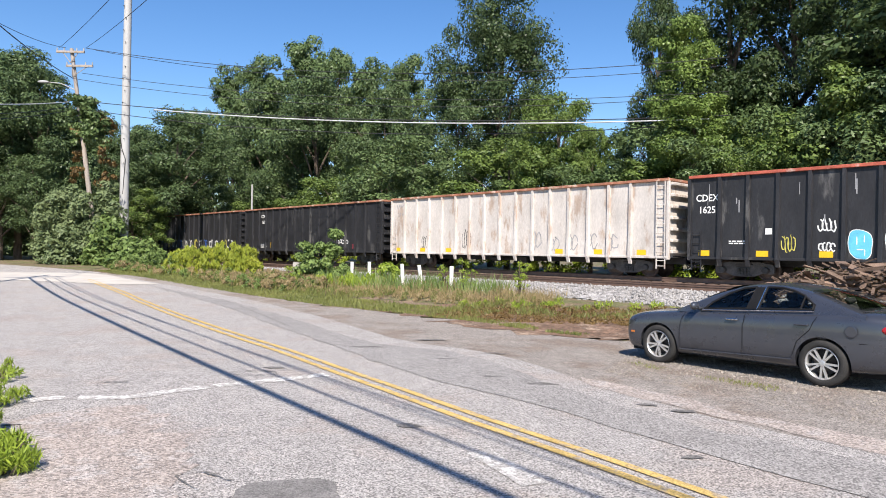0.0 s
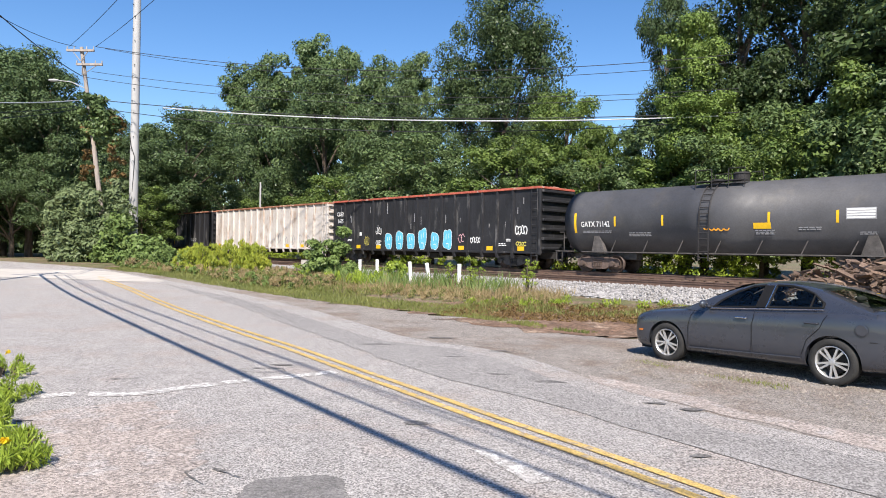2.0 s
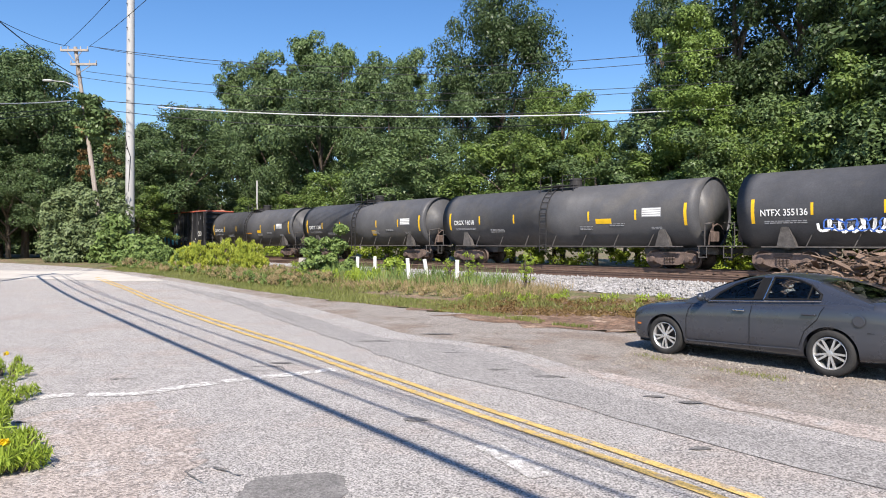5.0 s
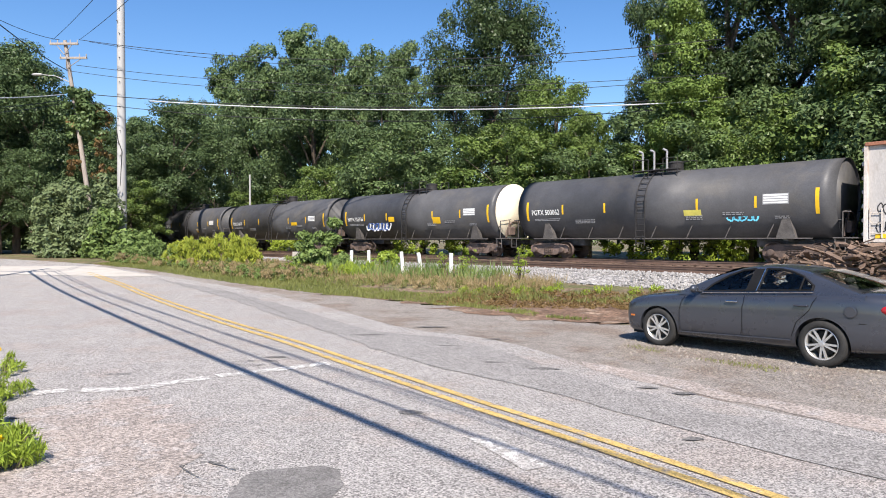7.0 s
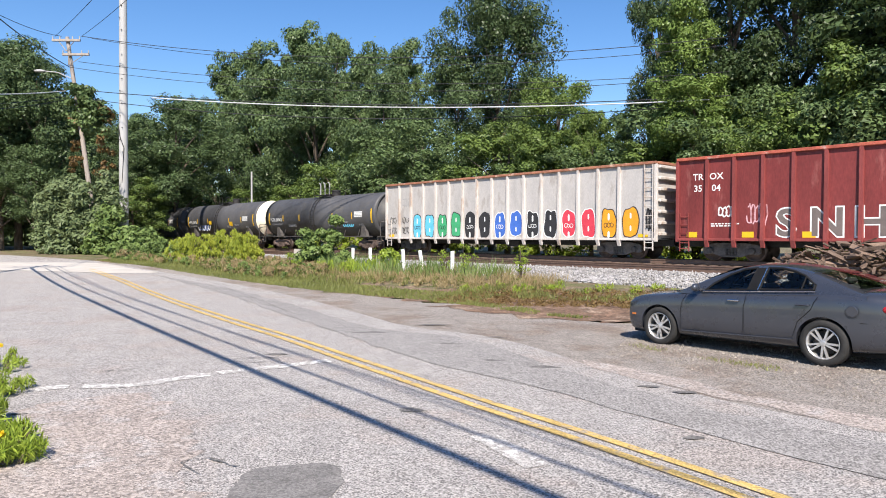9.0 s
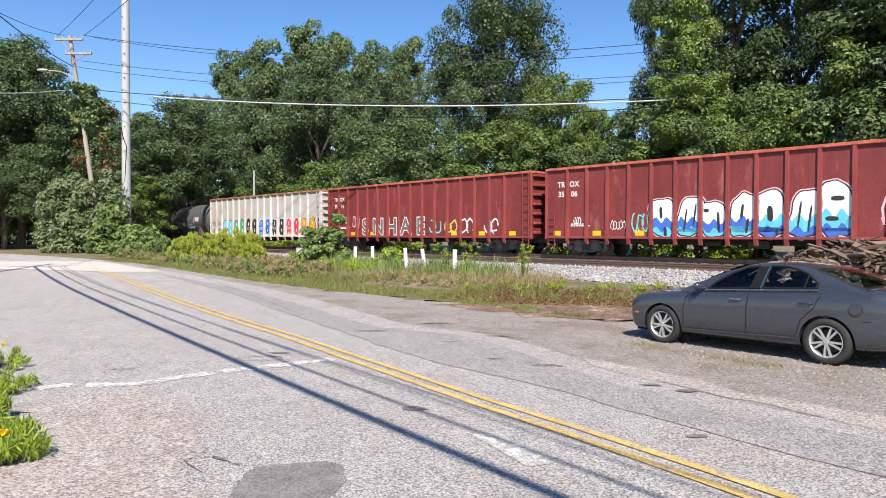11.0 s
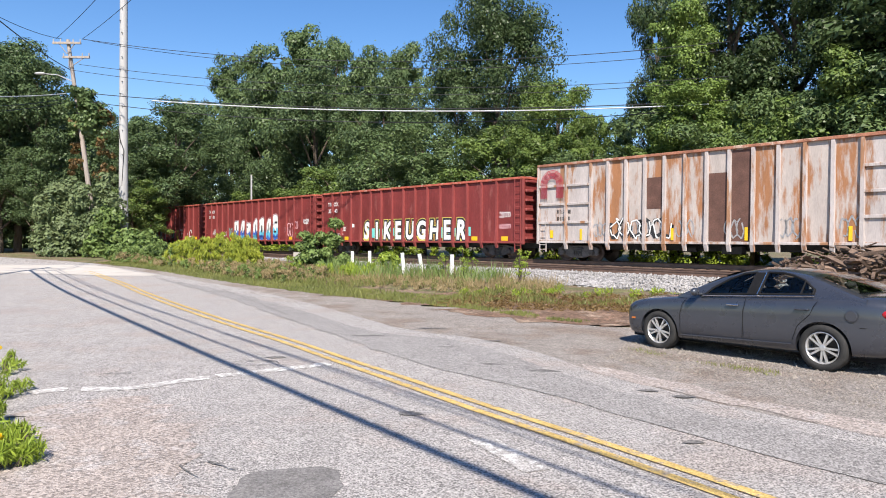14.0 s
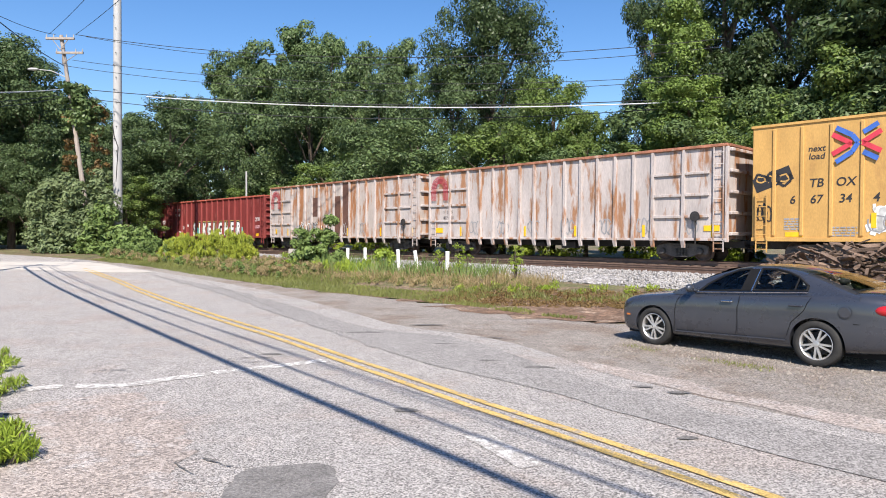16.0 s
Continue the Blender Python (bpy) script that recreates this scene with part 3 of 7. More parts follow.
def ladder_mesh(h, w=0.42, n=7, deep=0.09):
    bm = bmesh.new()
    for x in (-w / 2, w / 2):
        box(bm, x - 0.022, x + 0.022, -0.02, 0.02, 0, h)
    for i in range(n):
        z = h * (i + 0.5) / n
        rod(bm, (-w / 2, -0.01, z), (w / 2, -0.01, z), 0.017, seg=6)
    return bm


def coupler(car, x, k):
    bm = bmesh.new()
    box(bm, min(0, k * 0.55), max(0, k * 0.55), -0.09, 0.09, -0.1, 0.1, bevel=0.02)
    box(bm, min(k * 0.42, k * 0.62), max(k * 0.42, k * 0.62), -0.17, 0.15, -0.15, 0.15, bevel=0.04)
    rod(bm, (k * 0.1, -0.3, -0.1), (k * 0.62, -0.32, -0.42), 0.03)
    rod(bm, (k * -0.05, -1.2, 0.15), (k * 0.05, -0.1, 0.1), 0.02)
    c = part("coupler", bm, M_STEEL, car)
    c.matrix_basis = Matrix.Translation((x, 0, 0.86))
    return c


def rib_mesh(w, top, foot, dt, db):
    """A side post, deeper at its foot, from the top rail to below the sill."""
    bm = bmesh.new()
    pts = []
    for z, d, ww in ((foot, 0.05, w * 1.15), (BODY_SILL - 0.02, db, w * 1.15), (BODY_SILL + 0.9, db * 0.8, w), (top, dt, w)):
        pts.append([bm.verts.new((x, y, z)) for x, y in ((-ww / 2 * 1.25, 0.0), (-ww / 2, -d), (ww / 2, -d), (ww / 2 * 1.25, 0.0))])
    for p, q in zip(pts, pts[1:]):
        for i in range(3):
            bm.faces.new((p[i], p[i + 1], q[i + 1], q[i]))
    bm.faces.new(pts[0][::-1])
    bm.faces.new(pts[-1])
    bmesh.ops.recalc_face_normals(bm, faces=bm.faces)
    return bm


def post_places(hb, ends):
    """Where the side posts stand: even bays, and the last bay for the ladder. Rebuilt boxcars have two wide bays at each end."""
    if ends == 5:
        return [-hb + 1.79] + [-hb + 3.29 + 0.985 * i for i in range(13)] + [hb - 1.91]
    pitch = (2 * hb - 1.33 - 1.9) / 14
    return [-hb + 1.33 + pitch * i for i in range(15)]


def pan(hb, i):
    """The middle of the bay after post i of a gondola."""
    pitch = (2 * hb - 1.33 - 1.9) / 14
    return -hb + (0.66 if i == 0 else 1.33 + pitch * (i - 0.5))


def gondola(s0, s1, label, mat, ribmat, topmat, n=15, top=BODY_TOP, sill=BODY_SILL, foot=0.62, ends=7, yellow=True, load=True, seed=0, inner=1.45, door_ends=0):
    rnd = random.Random(seed)
    e = tagged(new("gondola_car"), label, "railway gondola", "freight train cars")
    L = s1 - s0
    hb = L / 2 - 0.55
    TRAIN.append((e, (s0 + s1) / 2))
    # tub
    for k in (-1, 1):
        bm = bmesh.new()
        box(bm, -hb, hb, k * inner - 0.02, k * inner + 0.02, sill, top - 0.1)
        part("side_sheet", bm, mat, e)
        bm = bmesh.new()
        box(bm, k * hb - 0.03, k * hb + 0.03, -inner - 0.021, inner + 0.021, sill - 0.003, top - 0.102)
        part("end_sheet", bm, mat, e)
    bm = bmesh.new()
    box(bm, -hb, hb, -inner + 0.03, inner - 0.03, sill - 0.02, sill + 0.03)
    part("floor", bm, M_STEEL, e)
    # side sills
    for k in (-1, 1):
        bm = bmesh.new()
        box(bm, -hb - 0.02, hb + 0.02, k * (inner + 0.05) - 0.07, k * (inner + 0.05) + 0.07, sill - 0.05, sill + 0.06, bevel=0.012)
        part("side_sill", bm, ribmat, e)
        bm = bmesh.new()
        box(bm, -hb - 0.05, hb + 0.05, k * (inner + 0.05) - 0.085, k * (inner + 0.05) + 0.085, top - 0.13, top, bevel=0.015)
        part("top_rail", bm, topmat, e)
        bm = bmesh.new()
        box(bm, k * (hb + 0.03) - 0.08, k * (hb + 0.03) + 0.08, -inner + 0.04, inner - 0.04, top - 0.128, top - 0.004, bevel=0.015)
        part("end_top_rail", bm, topmat, e)
    bm = bmesh.new()
    box(bm, -hb - 0.3, hb + 0.3, -0.32, 0.32, 0.62, 0.92)
    part("centre_sill", bm, M_STEEL, e)
    # posts
    step = 2 * hb / n
    first = None
    for k in (-1, 1):
        for at_x in post_places(hb, ends):
            m = Matrix.Translation((-k * at_x, k * (inner + 0.02), 0)) @ Matrix.Rotation(0 if k < 0 else math.pi, 4, "Z")
            if first is None:
                first = part("side_post", rib_mesh(0.13, top - 0.12, foot, 0.10, 0.16), ribmat, e)
                first.matrix_basis = m
            else:
                again(first, e, m)
    # corner posts and end beams
    for kx in (-1, 1):
        for ky in (-1, 1):
            bm = bmesh.new()
            box(bm, -0.07, 0.07, -0.07, 0.07, sill - 0.1, top - 0.131, bevel=0.01)
            c = part("corner_post", bm, ribmat, e)
            c.matrix_basis = Matrix.Translation((kx * (hb + 0.02), ky * (inner + 0.04), 0))
        for i in range(ends):
            z = sill + 0.25 + (top - sill - 0.5) * i / (ends - 1)
            bm = bmesh.new()
            box(bm, min(0.03 * kx, 0.19 * kx), max(0.03 * kx, 0.19 * kx), -inner + 0.05, inner - 0.05, -0.075, 0.075, bevel=0.03)
            b = part("end_beam", bm, ribmat, e)
            b.matrix_basis = Matrix.Translation((kx * hb, 0, z))
        coupler(e, kx * (hb + 0.05), kx)
        # side ladder by the right end of each side, steps below
        bm = ladder_mesh(top - sill - 0.15, 0.42, 8)
        l = part("ladder", bm, ribmat, e)
        l.matrix_basis = Matrix.Translation((kx * (hb - 0.32), -kx * (inner + 0.12), sill + 0.02)) @ Matrix.Rotation(0 if kx > 0 else math.pi, 4, "Z")
        bm = ladder_mesh(0.5, 0.42, 2)
        l = part("step", bm, ribmat, e)
        l.matrix_basis = Matrix.Translation((kx * (hb - 0.32), -kx * (inner + 0.08), sill - 0.52)) @ Matrix.Rotation(0 if kx > 0 else math.pi, 4, "Z")
        bm = ladder_mesh(1.1, 0.38, 3)
        l = part("grab_irons", bm, ribmat, e)
        l.matrix_basis = Matrix.Translation((-kx * (hb - 0.3), -kx * (inner + 0.07), sill + 0.1)) @ Matrix.Rotation(0 if kx > 0 else math.pi, 4, "Z")
        bm = ladder_mesh(0.5, 0.42, 2)
        l = part("step", bm, ribmat, e)
        l.matrix_basis = Matrix.Translation((-kx * (hb - 0.32), -kx * (inner + 0.08), sill - 0.52)) @ Matrix.Rotation(0 if kx > 0 else math.pi, 4, "Z")
        truck(e, kx * (hb - 2.2), M_TRUCKDARK)
    # brake gear
    bm = bmesh.new()
    rod(bm, (-1.6, -0.6, 0.72), (-0.9, -0.6, 0.72), 0.16, seg=12)
    box(bm, 0.3, 1.2, -0.9, -0.45, 0.5, 0.85, bevel=0.03)
    rod(bm, (-4, -0.5, 0.65), (4, -0.5, 0.65), 0.025)
    part("brake_gear", bm, M_STEEL, e)
    if load:
        bm = bmesh.new()
        nx, ny = 60, 8
        g = [[bm.verts.new((-hb + 0.1 + (2 * hb - 0.2) * i / nx, -inner + 0.1 + (2 * inner - 0.2) * j / ny,
                            top - 0.30 + 0.22 * math.sin(math.pi * j / ny) + 0.22 * noise.noise((i * 0.35 + seed * 9, j * 0.6, seed))
                            + 0.16 * rnd.random())) for j in range(ny + 1)] for i in range(nx + 1)]
        for i in range(nx):
            for j in range(ny):
                bm.faces.new((g[i][j], g[i + 1][j], g[i + 1][j + 1], g[i][j + 1]))
        for i in range(70):
            p = Vector((rnd.uniform(-hb + 0.6, hb - 0.6), rnd.uniform(-1.1, 1.1), top - 0.15))
            d = Vector((rnd.uniform(-1, 1), rnd.uniform(-1, 1), rnd.uniform(-0.1, 0.28)))
            rod(bm, p, p + d * rnd.uniform(0.2, 0.7), rnd.uniform(0.015, 0.05), seg=5)
        part("scrap_load", bm, M_SCRAP, e, "heap of rusty brown scrap")
    y = -inner - 0.026
    if yellow:
        for i in (0, 2, 4, 11, 13, 15):
            x = pan(hb, i)
            plate(e, "reflector", x - 0.26, x + 0.22, sill + 0.10, sill + 0.34, y, M_REFLECT)
    return e, hb, step, y


def px(hb, step, i):
    """The middle of side panel i."""
    return -hb + (i + 0.5) * step


# tan gondola, far ahead
e, hb, st, y = gondola(-98.0, -77.0, "pale tan rusty high-sided gondola railcar", M_TAN, M_TAN, M_TOPRUST, seed=1)
e, hb, st, y = gondola(-77.0, -56.1, "black high-sided gondola railcar with white and yellow spray tags", M_BLACK, M_BLACK, M_TOPRUST, seed=2, yellow=False)
for i in range(2, 14):
    scribble(e, px(hb, st, i), y, 1.05, st * 0.8, 0.9, (M_PAINTW, M_PAINTW, M_LIME, M_PAINTW, M_BLUE)[i % 5], 20 + i, 0.09, 3)
e, hb, st, y = gondola(-56.1, -35.2, "black high-sided gondola railcar with small white stencils", M_BLACK, M_BLACK, M_TOPRUST, seed=3, yellow=False)
lettering(e, "CDEX", px(hb, st, 2), y, 3.75, 0.26, M_PAINTW)
lettering(e, "1604", px(hb, st, 2), y, 3.25, 0.26, M_PAINTW)
for i in (3, 5, 7):
    plate(e, "reflector", px(hb, st, i) - 0.1, px(hb, st, i) + 0.02, 1.15, 1.65, y, M_REFLECT)
bars(e, px(hb, st, 2), y, 1.5, 1.0, 4, M_PAINTW, seed=1)
scribble(e, px(hb, st, 11), y, 1.5, 1.2, 0.35, M_PAINTW, 8, 0.05, 6)
plate(e, "decal", px(hb, st, 12) - 0.1, px(hb, st, 12) + 0.05, 1.15, 1.5, y, M_CRIMSON)
e, hb, st, y = gondola(-35.2, -14.25, "weathered white high-sided gondola railcar with a rusty top rail", M_WHITE, M_WHITE, M_TOPRUST, n=17, seed=4)
lettering(e, "LEWX", px(hb, st, 0.3), y, 3.9, 0.24, M_PAINTG, bold=0.0)
lettering(e, "2190", px(hb, st, 0.3), y, 3.35, 0.24, M_PAINTG, bold=0.0)
for i, h in ((10, 1.1), (11, 0.8), (12, 1.0), (13, 1.0), (14, 0.95)):
    scribble(e, px(hb, st, i), y, 1.15, st * 0.55, h, M_PAINTG, 30 + i, 0.05, 2)
scribble(e, px(hb, st, 5.5), y, 1.2, 0.7, 1.3, M_PAINTK, 41, 0.03, 4)
scribble(e, px(hb, st, 2.3), y, 1.2, 0.5, 0.9, M_PAINTK, 42, 0.03, 3)
e, hb, st, y = gondola(-14.3, 6.6, "black high-sided gondola railcar with light blue graffiti", M_BLACK, M_BLACK, M_TOPRED, n=14, seed=5)
lettering(e, "CDEX", pan(hb, 0) + .1, y, 3.42, 0.30, M_PAINTW, wide=0.9)
lettering(e, "1625", pan(hb, 0) + .1, y, 2.9, 0.30, M_PAINTW, wide=0.9)
for i in range(5, 11):
    x, h = pan(hb, i), (1.05, 1.15, 1.05, 1.35, 1.1, 1.25)[i - 5]
    blob(e, x - 0.06, y, 1.04, 0.74, h, M_PAINTW, 50 + i, 0.025)
    blob(e, x - 0.06, y - 0.004, 1.04, 0.74, h, M_SKY, 50 + i, slots=((-.15, .62, .05, .3), (.18, .68, .05, .25), (0.0, .3, .3, .04), (.2, .2, .04, .25)), slot_mat=M_PAINTW)
scribble(e, pan(hb, 4), y, 2.0, 0.6, 0.55, M_PAINTW, 61, 0.05, 4)
scribble(e, pan(hb, 4), y, 1.25, 0.55, 0.4, M_PAINTW, 62, 0.05, 4)
scribble(e, pan(hb, 3) - 0.2, y, 1.2, 0.5, 0.75, M_LIME, 63, 0.035, 4)
scribble(e, pan(hb, 11), y, 1.45, 0.5, 0.6, M_PINK, 64, 0.035, 2)
scribble(e, pan(hb, 12), y, 1.45, 0.8, 0.4, M_PAINTW, 65, 0.05, 5)
scribble(e, pan(hb, 15), y, 1.9, 0.8, 0.6, M_PAINTW, 66, 0.06, 4)
scribble(e, pan(hb, 15), y, 1.3, 0.7, 0.25, M_LIME, 67, 0.05, 4)
plate(e, "decal", pan(hb, 2) + 0.1, pan(hb, 2) + 0.36, 1.95, 2.2, y, M_PAINTW)
rw = random.Random(17)
for i in range(16):  # scrapes of bare metal and scuffed paint
    for j in range(rw.choice((0, 1, 1, 2))):
        xx, zz = pan(hb, i) + rw.uniform(-.3, .3), rw.uniform(2.3, 3.7)
        plate(e, "scrape", xx, xx + rw.uniform(.015, .05), zz, zz + rw.uniform(.2, .6), y, M_PAINTG)
bars(e, px(hb, st, 1), y, 1.7, 0.8, 2, M_PAINTW, seed=3)
bars(e, px(hb, st, 12), y, 1.7, 0.6, 2, M_PAINTW, seed=4)
bars(e, px(hb, st, 11.6), y, 1.45, 0.6, 2, M_PAINTW, seed=5)
M_SILVER = spray("grey_silver_spray_paint", (0.16, 0.13, 0.12))

TANK_R, TANK_Z = 1.62, 2.60


def tank_spot(z, out=0.008):
    """How far out, and by what lean, the shell stands at height z."""
    a = math.asin((z - TANK_Z) / TANK_R)
    return -(TANK_R + out) * math.cos(a), -a


def arc_plate(parent, name, x0, x1, z0, z1, mat, out=0.006):
    """A sticker that follows the shell."""
    bm = bmesh.new()
    rows = []
    for i in range(7):
        z = z0 + (z1 - z0) * i / 6
        y, _ = tank_spot(z, out)
        a = math.asin((z - TANK_Z) / TANK_R)
        rows.append([bm.verts.new((x, -(TANK_R + out) * math.cos(a), TANK_Z + (TANK_R + out) * math.sin(a))) for x in (x0, x1)])
    for p, q in zip(rows, rows[1:]):
        bm.faces.new((p[0], p[1], q[1], q[0]))
    return part(name, bm, mat, parent)


def tank_car(s0, s1, label, name_text="", white_head=0, seed=0):
    rnd = random.Random(seed)
    e = tagged(new("tank_car"), label, "railway tank car", "freight train cars")
    L = s1 - s0
    hb = L / 2 - 0.55
    ht = L / 2 - 0.82
    TRAIN.append((e, (s0 + s1) / 2))
    prof = []
    for i in range(9):
        a = math.pi / 2 * i / 8
        prof.append((-ht + 0.6 * (1 - math.sin(a)) , TANK_R * (1 - (1 - math.sin(a)) ** 2.0) ** 0.5 if i else 0.03))
    body = [p for p in prof[3:]] + [(-ht + 0.62, TANK_R), (-1.2, TANK_R), (-1.19, TANK_R + 0.012), (1.19, TANK_R + 0.012), (1.2, TANK_R), (ht - 0.62, TANK_R)] + [(-x, r) for x, r in reversed(prof[3:])]
    bm = bmesh.new()
    lathe(bm, body, 48, Matrix.Translation((0, 0, TANK_Z)))
    bmesh.ops.recalc_face_normals(bm, faces=bm.faces)
    sh = part("tank_shell", bm, M_TANK, e)
    sh.data.polygons.foreach_set("use_smooth", [len(p.vertices) == 4 for p in sh.data.polygons])
    for k in (-1, 1):
        bm = bmesh.new()
        hp = [(k * -x * 1.0, r) for x, r in prof[:8]]
        if white_head == k:
            hp = [(k * (-x + 0.012), r + 0.006) for x, r in prof]
        else:
            hp = [(k * (-x + 0.004), max(0.03, r - 0.004)) for x, r in prof[:6]]
        lathe(bm, hp, 48, Matrix.Translation((0, 0, TANK_Z)))
        bmesh.ops.recalc_face_normals(bm, faces=bm.faces)
        part("tank_head", bm, M_CREAM if white_head == k else M_TANK, e, "cream-painted dished tank head" if white_head == k else "", True)
        # stub sill, bolster web, end platform and rails
        bm = bmesh.new()
        box(bm, min(k * (ht - 3.4), k * hb), max(k * (ht - 3.4), k * hb), -0.3, 0.3, 0.68, 1.0, bevel=0.02)
        box(bm, k * (ht - 1.9) - 0.09, k * (ht - 1.9) + 0.09, -1.3, 1.3, 0.95, 1.15)
        for ky in (-1, 1):
            v = [bm.verts.new(p) for p in ((k * (ht - 2.25), ky * 1.36, 1.06), (k * (ht - 1.5), ky * 1.36, 1.06), (k * (ht - 1.72), ky * 1.44, 1.95), (k * (ht - 1.95), ky * 1.44, 1.95))]
            w = [bm.verts.new(a.co + Vector((0, -ky * 0.25, 0))) for a in v]
            bm.faces.new(v)
            bm.faces.new(w[::-1])
            for i in range(4):
                bm.faces.new((v[i], w[i], w[(i + 1) % 4], v[(i + 1) % 4]))
        bmesh.ops.recalc_face_normals(bm, faces=bm.faces)
        part("bolster", bm, M_TRUCKDARK, e)
        bm = bmesh.new()
        box(bm, k * hb - 0.42, k * hb + 0.42, -1.48, 1.48, 1.04, 1.09)
        for ky in (-1, 1):
            x = k * (hb - 0.1)
            rod(bm, (x, ky * 1.42, 1.09), (x, ky * 1.42, 2.05), 0.025)
            rod(bm, (x, ky * 1.42, 2.05), (x + k * 0.28, ky * 1.42, 2.05), 0.025)
            rod(bm, (x, ky * 1.42, 2.05), (x, ky * 0.5, 2.15), 0.022)
            rod(bm, (k * (hb - 0.85), ky * 1.05, 1.75), (x, ky * 1.42, 1.75), 0.02)
            rod(bm, (k * hb, ky * 1.45, 1.04), (k * hb, ky * 1.45, 0.55), 0.02)
            rod(bm, (k * hb - 0.35, ky * 1.45, 1.04), (k * hb - 0.35, ky * 1.45, 0.55), 0.02)
            rod(bm, (k * hb - 0.35, ky * 1.45, 0.58), (k * hb, ky * 1.45, 0.58), 0.02)
        part("end_platform", bm, M_TRUCKDARK, e)
        # head protection hoop and brake gear
        bm = bmesh.new()
        for i in range(8):
            a, b = math.pi * i / 8, math.pi * (i + 1) / 8
            rod(bm, (k * (ht + 0.08), 0.85 * math.cos(a), 1.12 + 0.95 * math.sin(a)), (k * (ht + 0.08), 0.85 * math.cos(b), 1.12 + 0.95 * math.sin(b)), 0.035)
        part("head_hoop", bm, M_TRUCK, e)
        bm = bmesh.new()
        box(bm, min(k * (ht + 0.1), k * (ht + 0.3)), max(k * (ht + 0.1), k * (ht + 0.3)), -0.78, -0.25, 1.25, 1.72, bevel=0.03)
        part("brake_cylinder", bm, M_TRUCK, e)
        bm = bmesh.new()
        rod(bm, (k * (ht + 0.15), -0.6, 1.7), (k * (ht + 0.15), -0.6, 2.1), 0.03)
        part("brake_rod", bm, M_TRUCK, e)
        coupler(e, k * (hb + 0.02), k)
        truck(e, k * (ht - 1.65), M_TRUCK)
    # running boards under the shell
    for ky in (-1, 1):
        bm = bmesh.new()
        box(bm, -ht + 0.9, ht - 0.9, ky * 1.33 - 0.05, ky * 1.33 + 0.05, 1.02, 1.07)
        for i in range(7):
            x = -ht + 2.6 + i * (2 * ht - 5.2) / 6
            rod(bm, (x, ky * 1.33, 1.05), (x + 0.25, ky * 1.30, 1.62), 0.025)
        part("side_rail", bm, M_TRUCKDARK, e)
        bm = ladder_mesh(2.2, 0.44, 8)
        l = part("ladder", bm, M_STEEL, e)
        l.matrix_basis = Matrix.Translation((-0.35, ky * 1.70, 0.72)) @ Matrix.Rotation(0 if ky < 0 else math.pi, 4, "Z")
        bm = bmesh.new()
        for x in (-0.57, -0.13):
            for i in range(6):
                a, b = radians(12 + i * 11), radians(12 + (i + 1) * 11)
                rod(bm, (x, ky * 1.70 * math.cos(a), TANK_Z + 1.70 * math.sin(a)), (x, ky * 1.70 * math.cos(b), TANK_Z + 1.70 * math.sin(b)), 0.025)
        for i in range(6):
            a = radians(16 + i * 11)
            rod(bm, (-0.57, ky * 1.70 * math.cos(a), TANK_Z + 1.70 * math.sin(a)), (-0.13, ky * 1.70 * math.cos(a), TANK_Z + 1.70 * math.sin(a)), 0.018)
        part("curved_ladder", bm, M_STEEL, e)
    # dome fittings and platform
    bm = bmesh.new()
    top = TANK_Z + TANK_R
    for ky in (-1, 1):
        box(bm, -1.1, 1.1, ky * 0.75 - 0.25, ky * 0.75 + 0.25, top + 0.02, top + 0.06)
        for x in (-1.1, -0.35, 0.4, 1.1):
            rod(bm, (x, ky * 0.98, top - 0.25), (x, ky * 0.98, top + 0.55), 0.02)
        rod(bm, (-1.1, ky * 0.98, top + 0.55), (-0.35, ky * 0.98, top + 0.55), 0.02)
        rod(bm, (0.4, ky * 0.98, top + 0.55), (1.1, ky * 0.98, top + 0.55), 0.02)
    part("walkway", bm, M_STEEL, e)
    bm = bmesh.new()
    rod(bm, (0.55, 0, top - 0.05), (0.55, 0, top + 0.38), 0.34, seg=20)
    rod(bm, (0.55, 0, top + 0.38), (0.55, 0, top + 0.46), 0.37, 0.28, seg=20)
    rod(bm, (-0.5, 0, top - 0.05), (-0.5, 0, top + 0.2), 0.26, seg=16)
    part("valve_housing", bm, M_STEEL, e)
    # stickers and stencils
    for x in (-ht + 0.65, ht - 0.65):
        arc_plate(e, "reflector", x - 0.07, x + 0.07, 2.0, 3.0, M_REFLECT)
    for f in (-0.62, -0.30, 0.30, 0.62):
        arc_plate(e, "reflector", f * ht - 0.05, f * ht + 0.05, 2.3, 2.78, M_REFLECT)
    yy, a = tank_spot(2.35)
    if name_text:
        lettering(e, name_text, -ht + 1.85, yy - 0.004, 2.3, 0.27, M_PAINTW, wide=0.82, tip=a)
    for x, z, w, r in ((-ht + 1.95, 2.1, 1.7, 2), (-ht * 0.45, 2.0, 1.2, 3), (ht * 0.28, 2.05, 0.8, 3), (ht * 0.5, 2.15, 0.9, 2), (ht * 0.75, 1.95, 0.6, 2)):
        yy, a = tank_spot(z)
        bars(e, x, yy - 0.004, z, w, r, M_PAINTG, 0.04, 0.075, tip=a, seed=seed)
    arc_plate(e, "placard", ht * 0.72 - 0.5, ht * 0.72 + 0.5, 2.42, 2.85, M_PAINTG)
    for i in range(4):
        arc_plate(e, "placard_line", ht * 0.72 - 0.46, ht * 0.72 + 0.46, 2.46 + i * 0.1, 2.52 + i * 0.1, M_PAINTW, 0.009)
    return e, ht


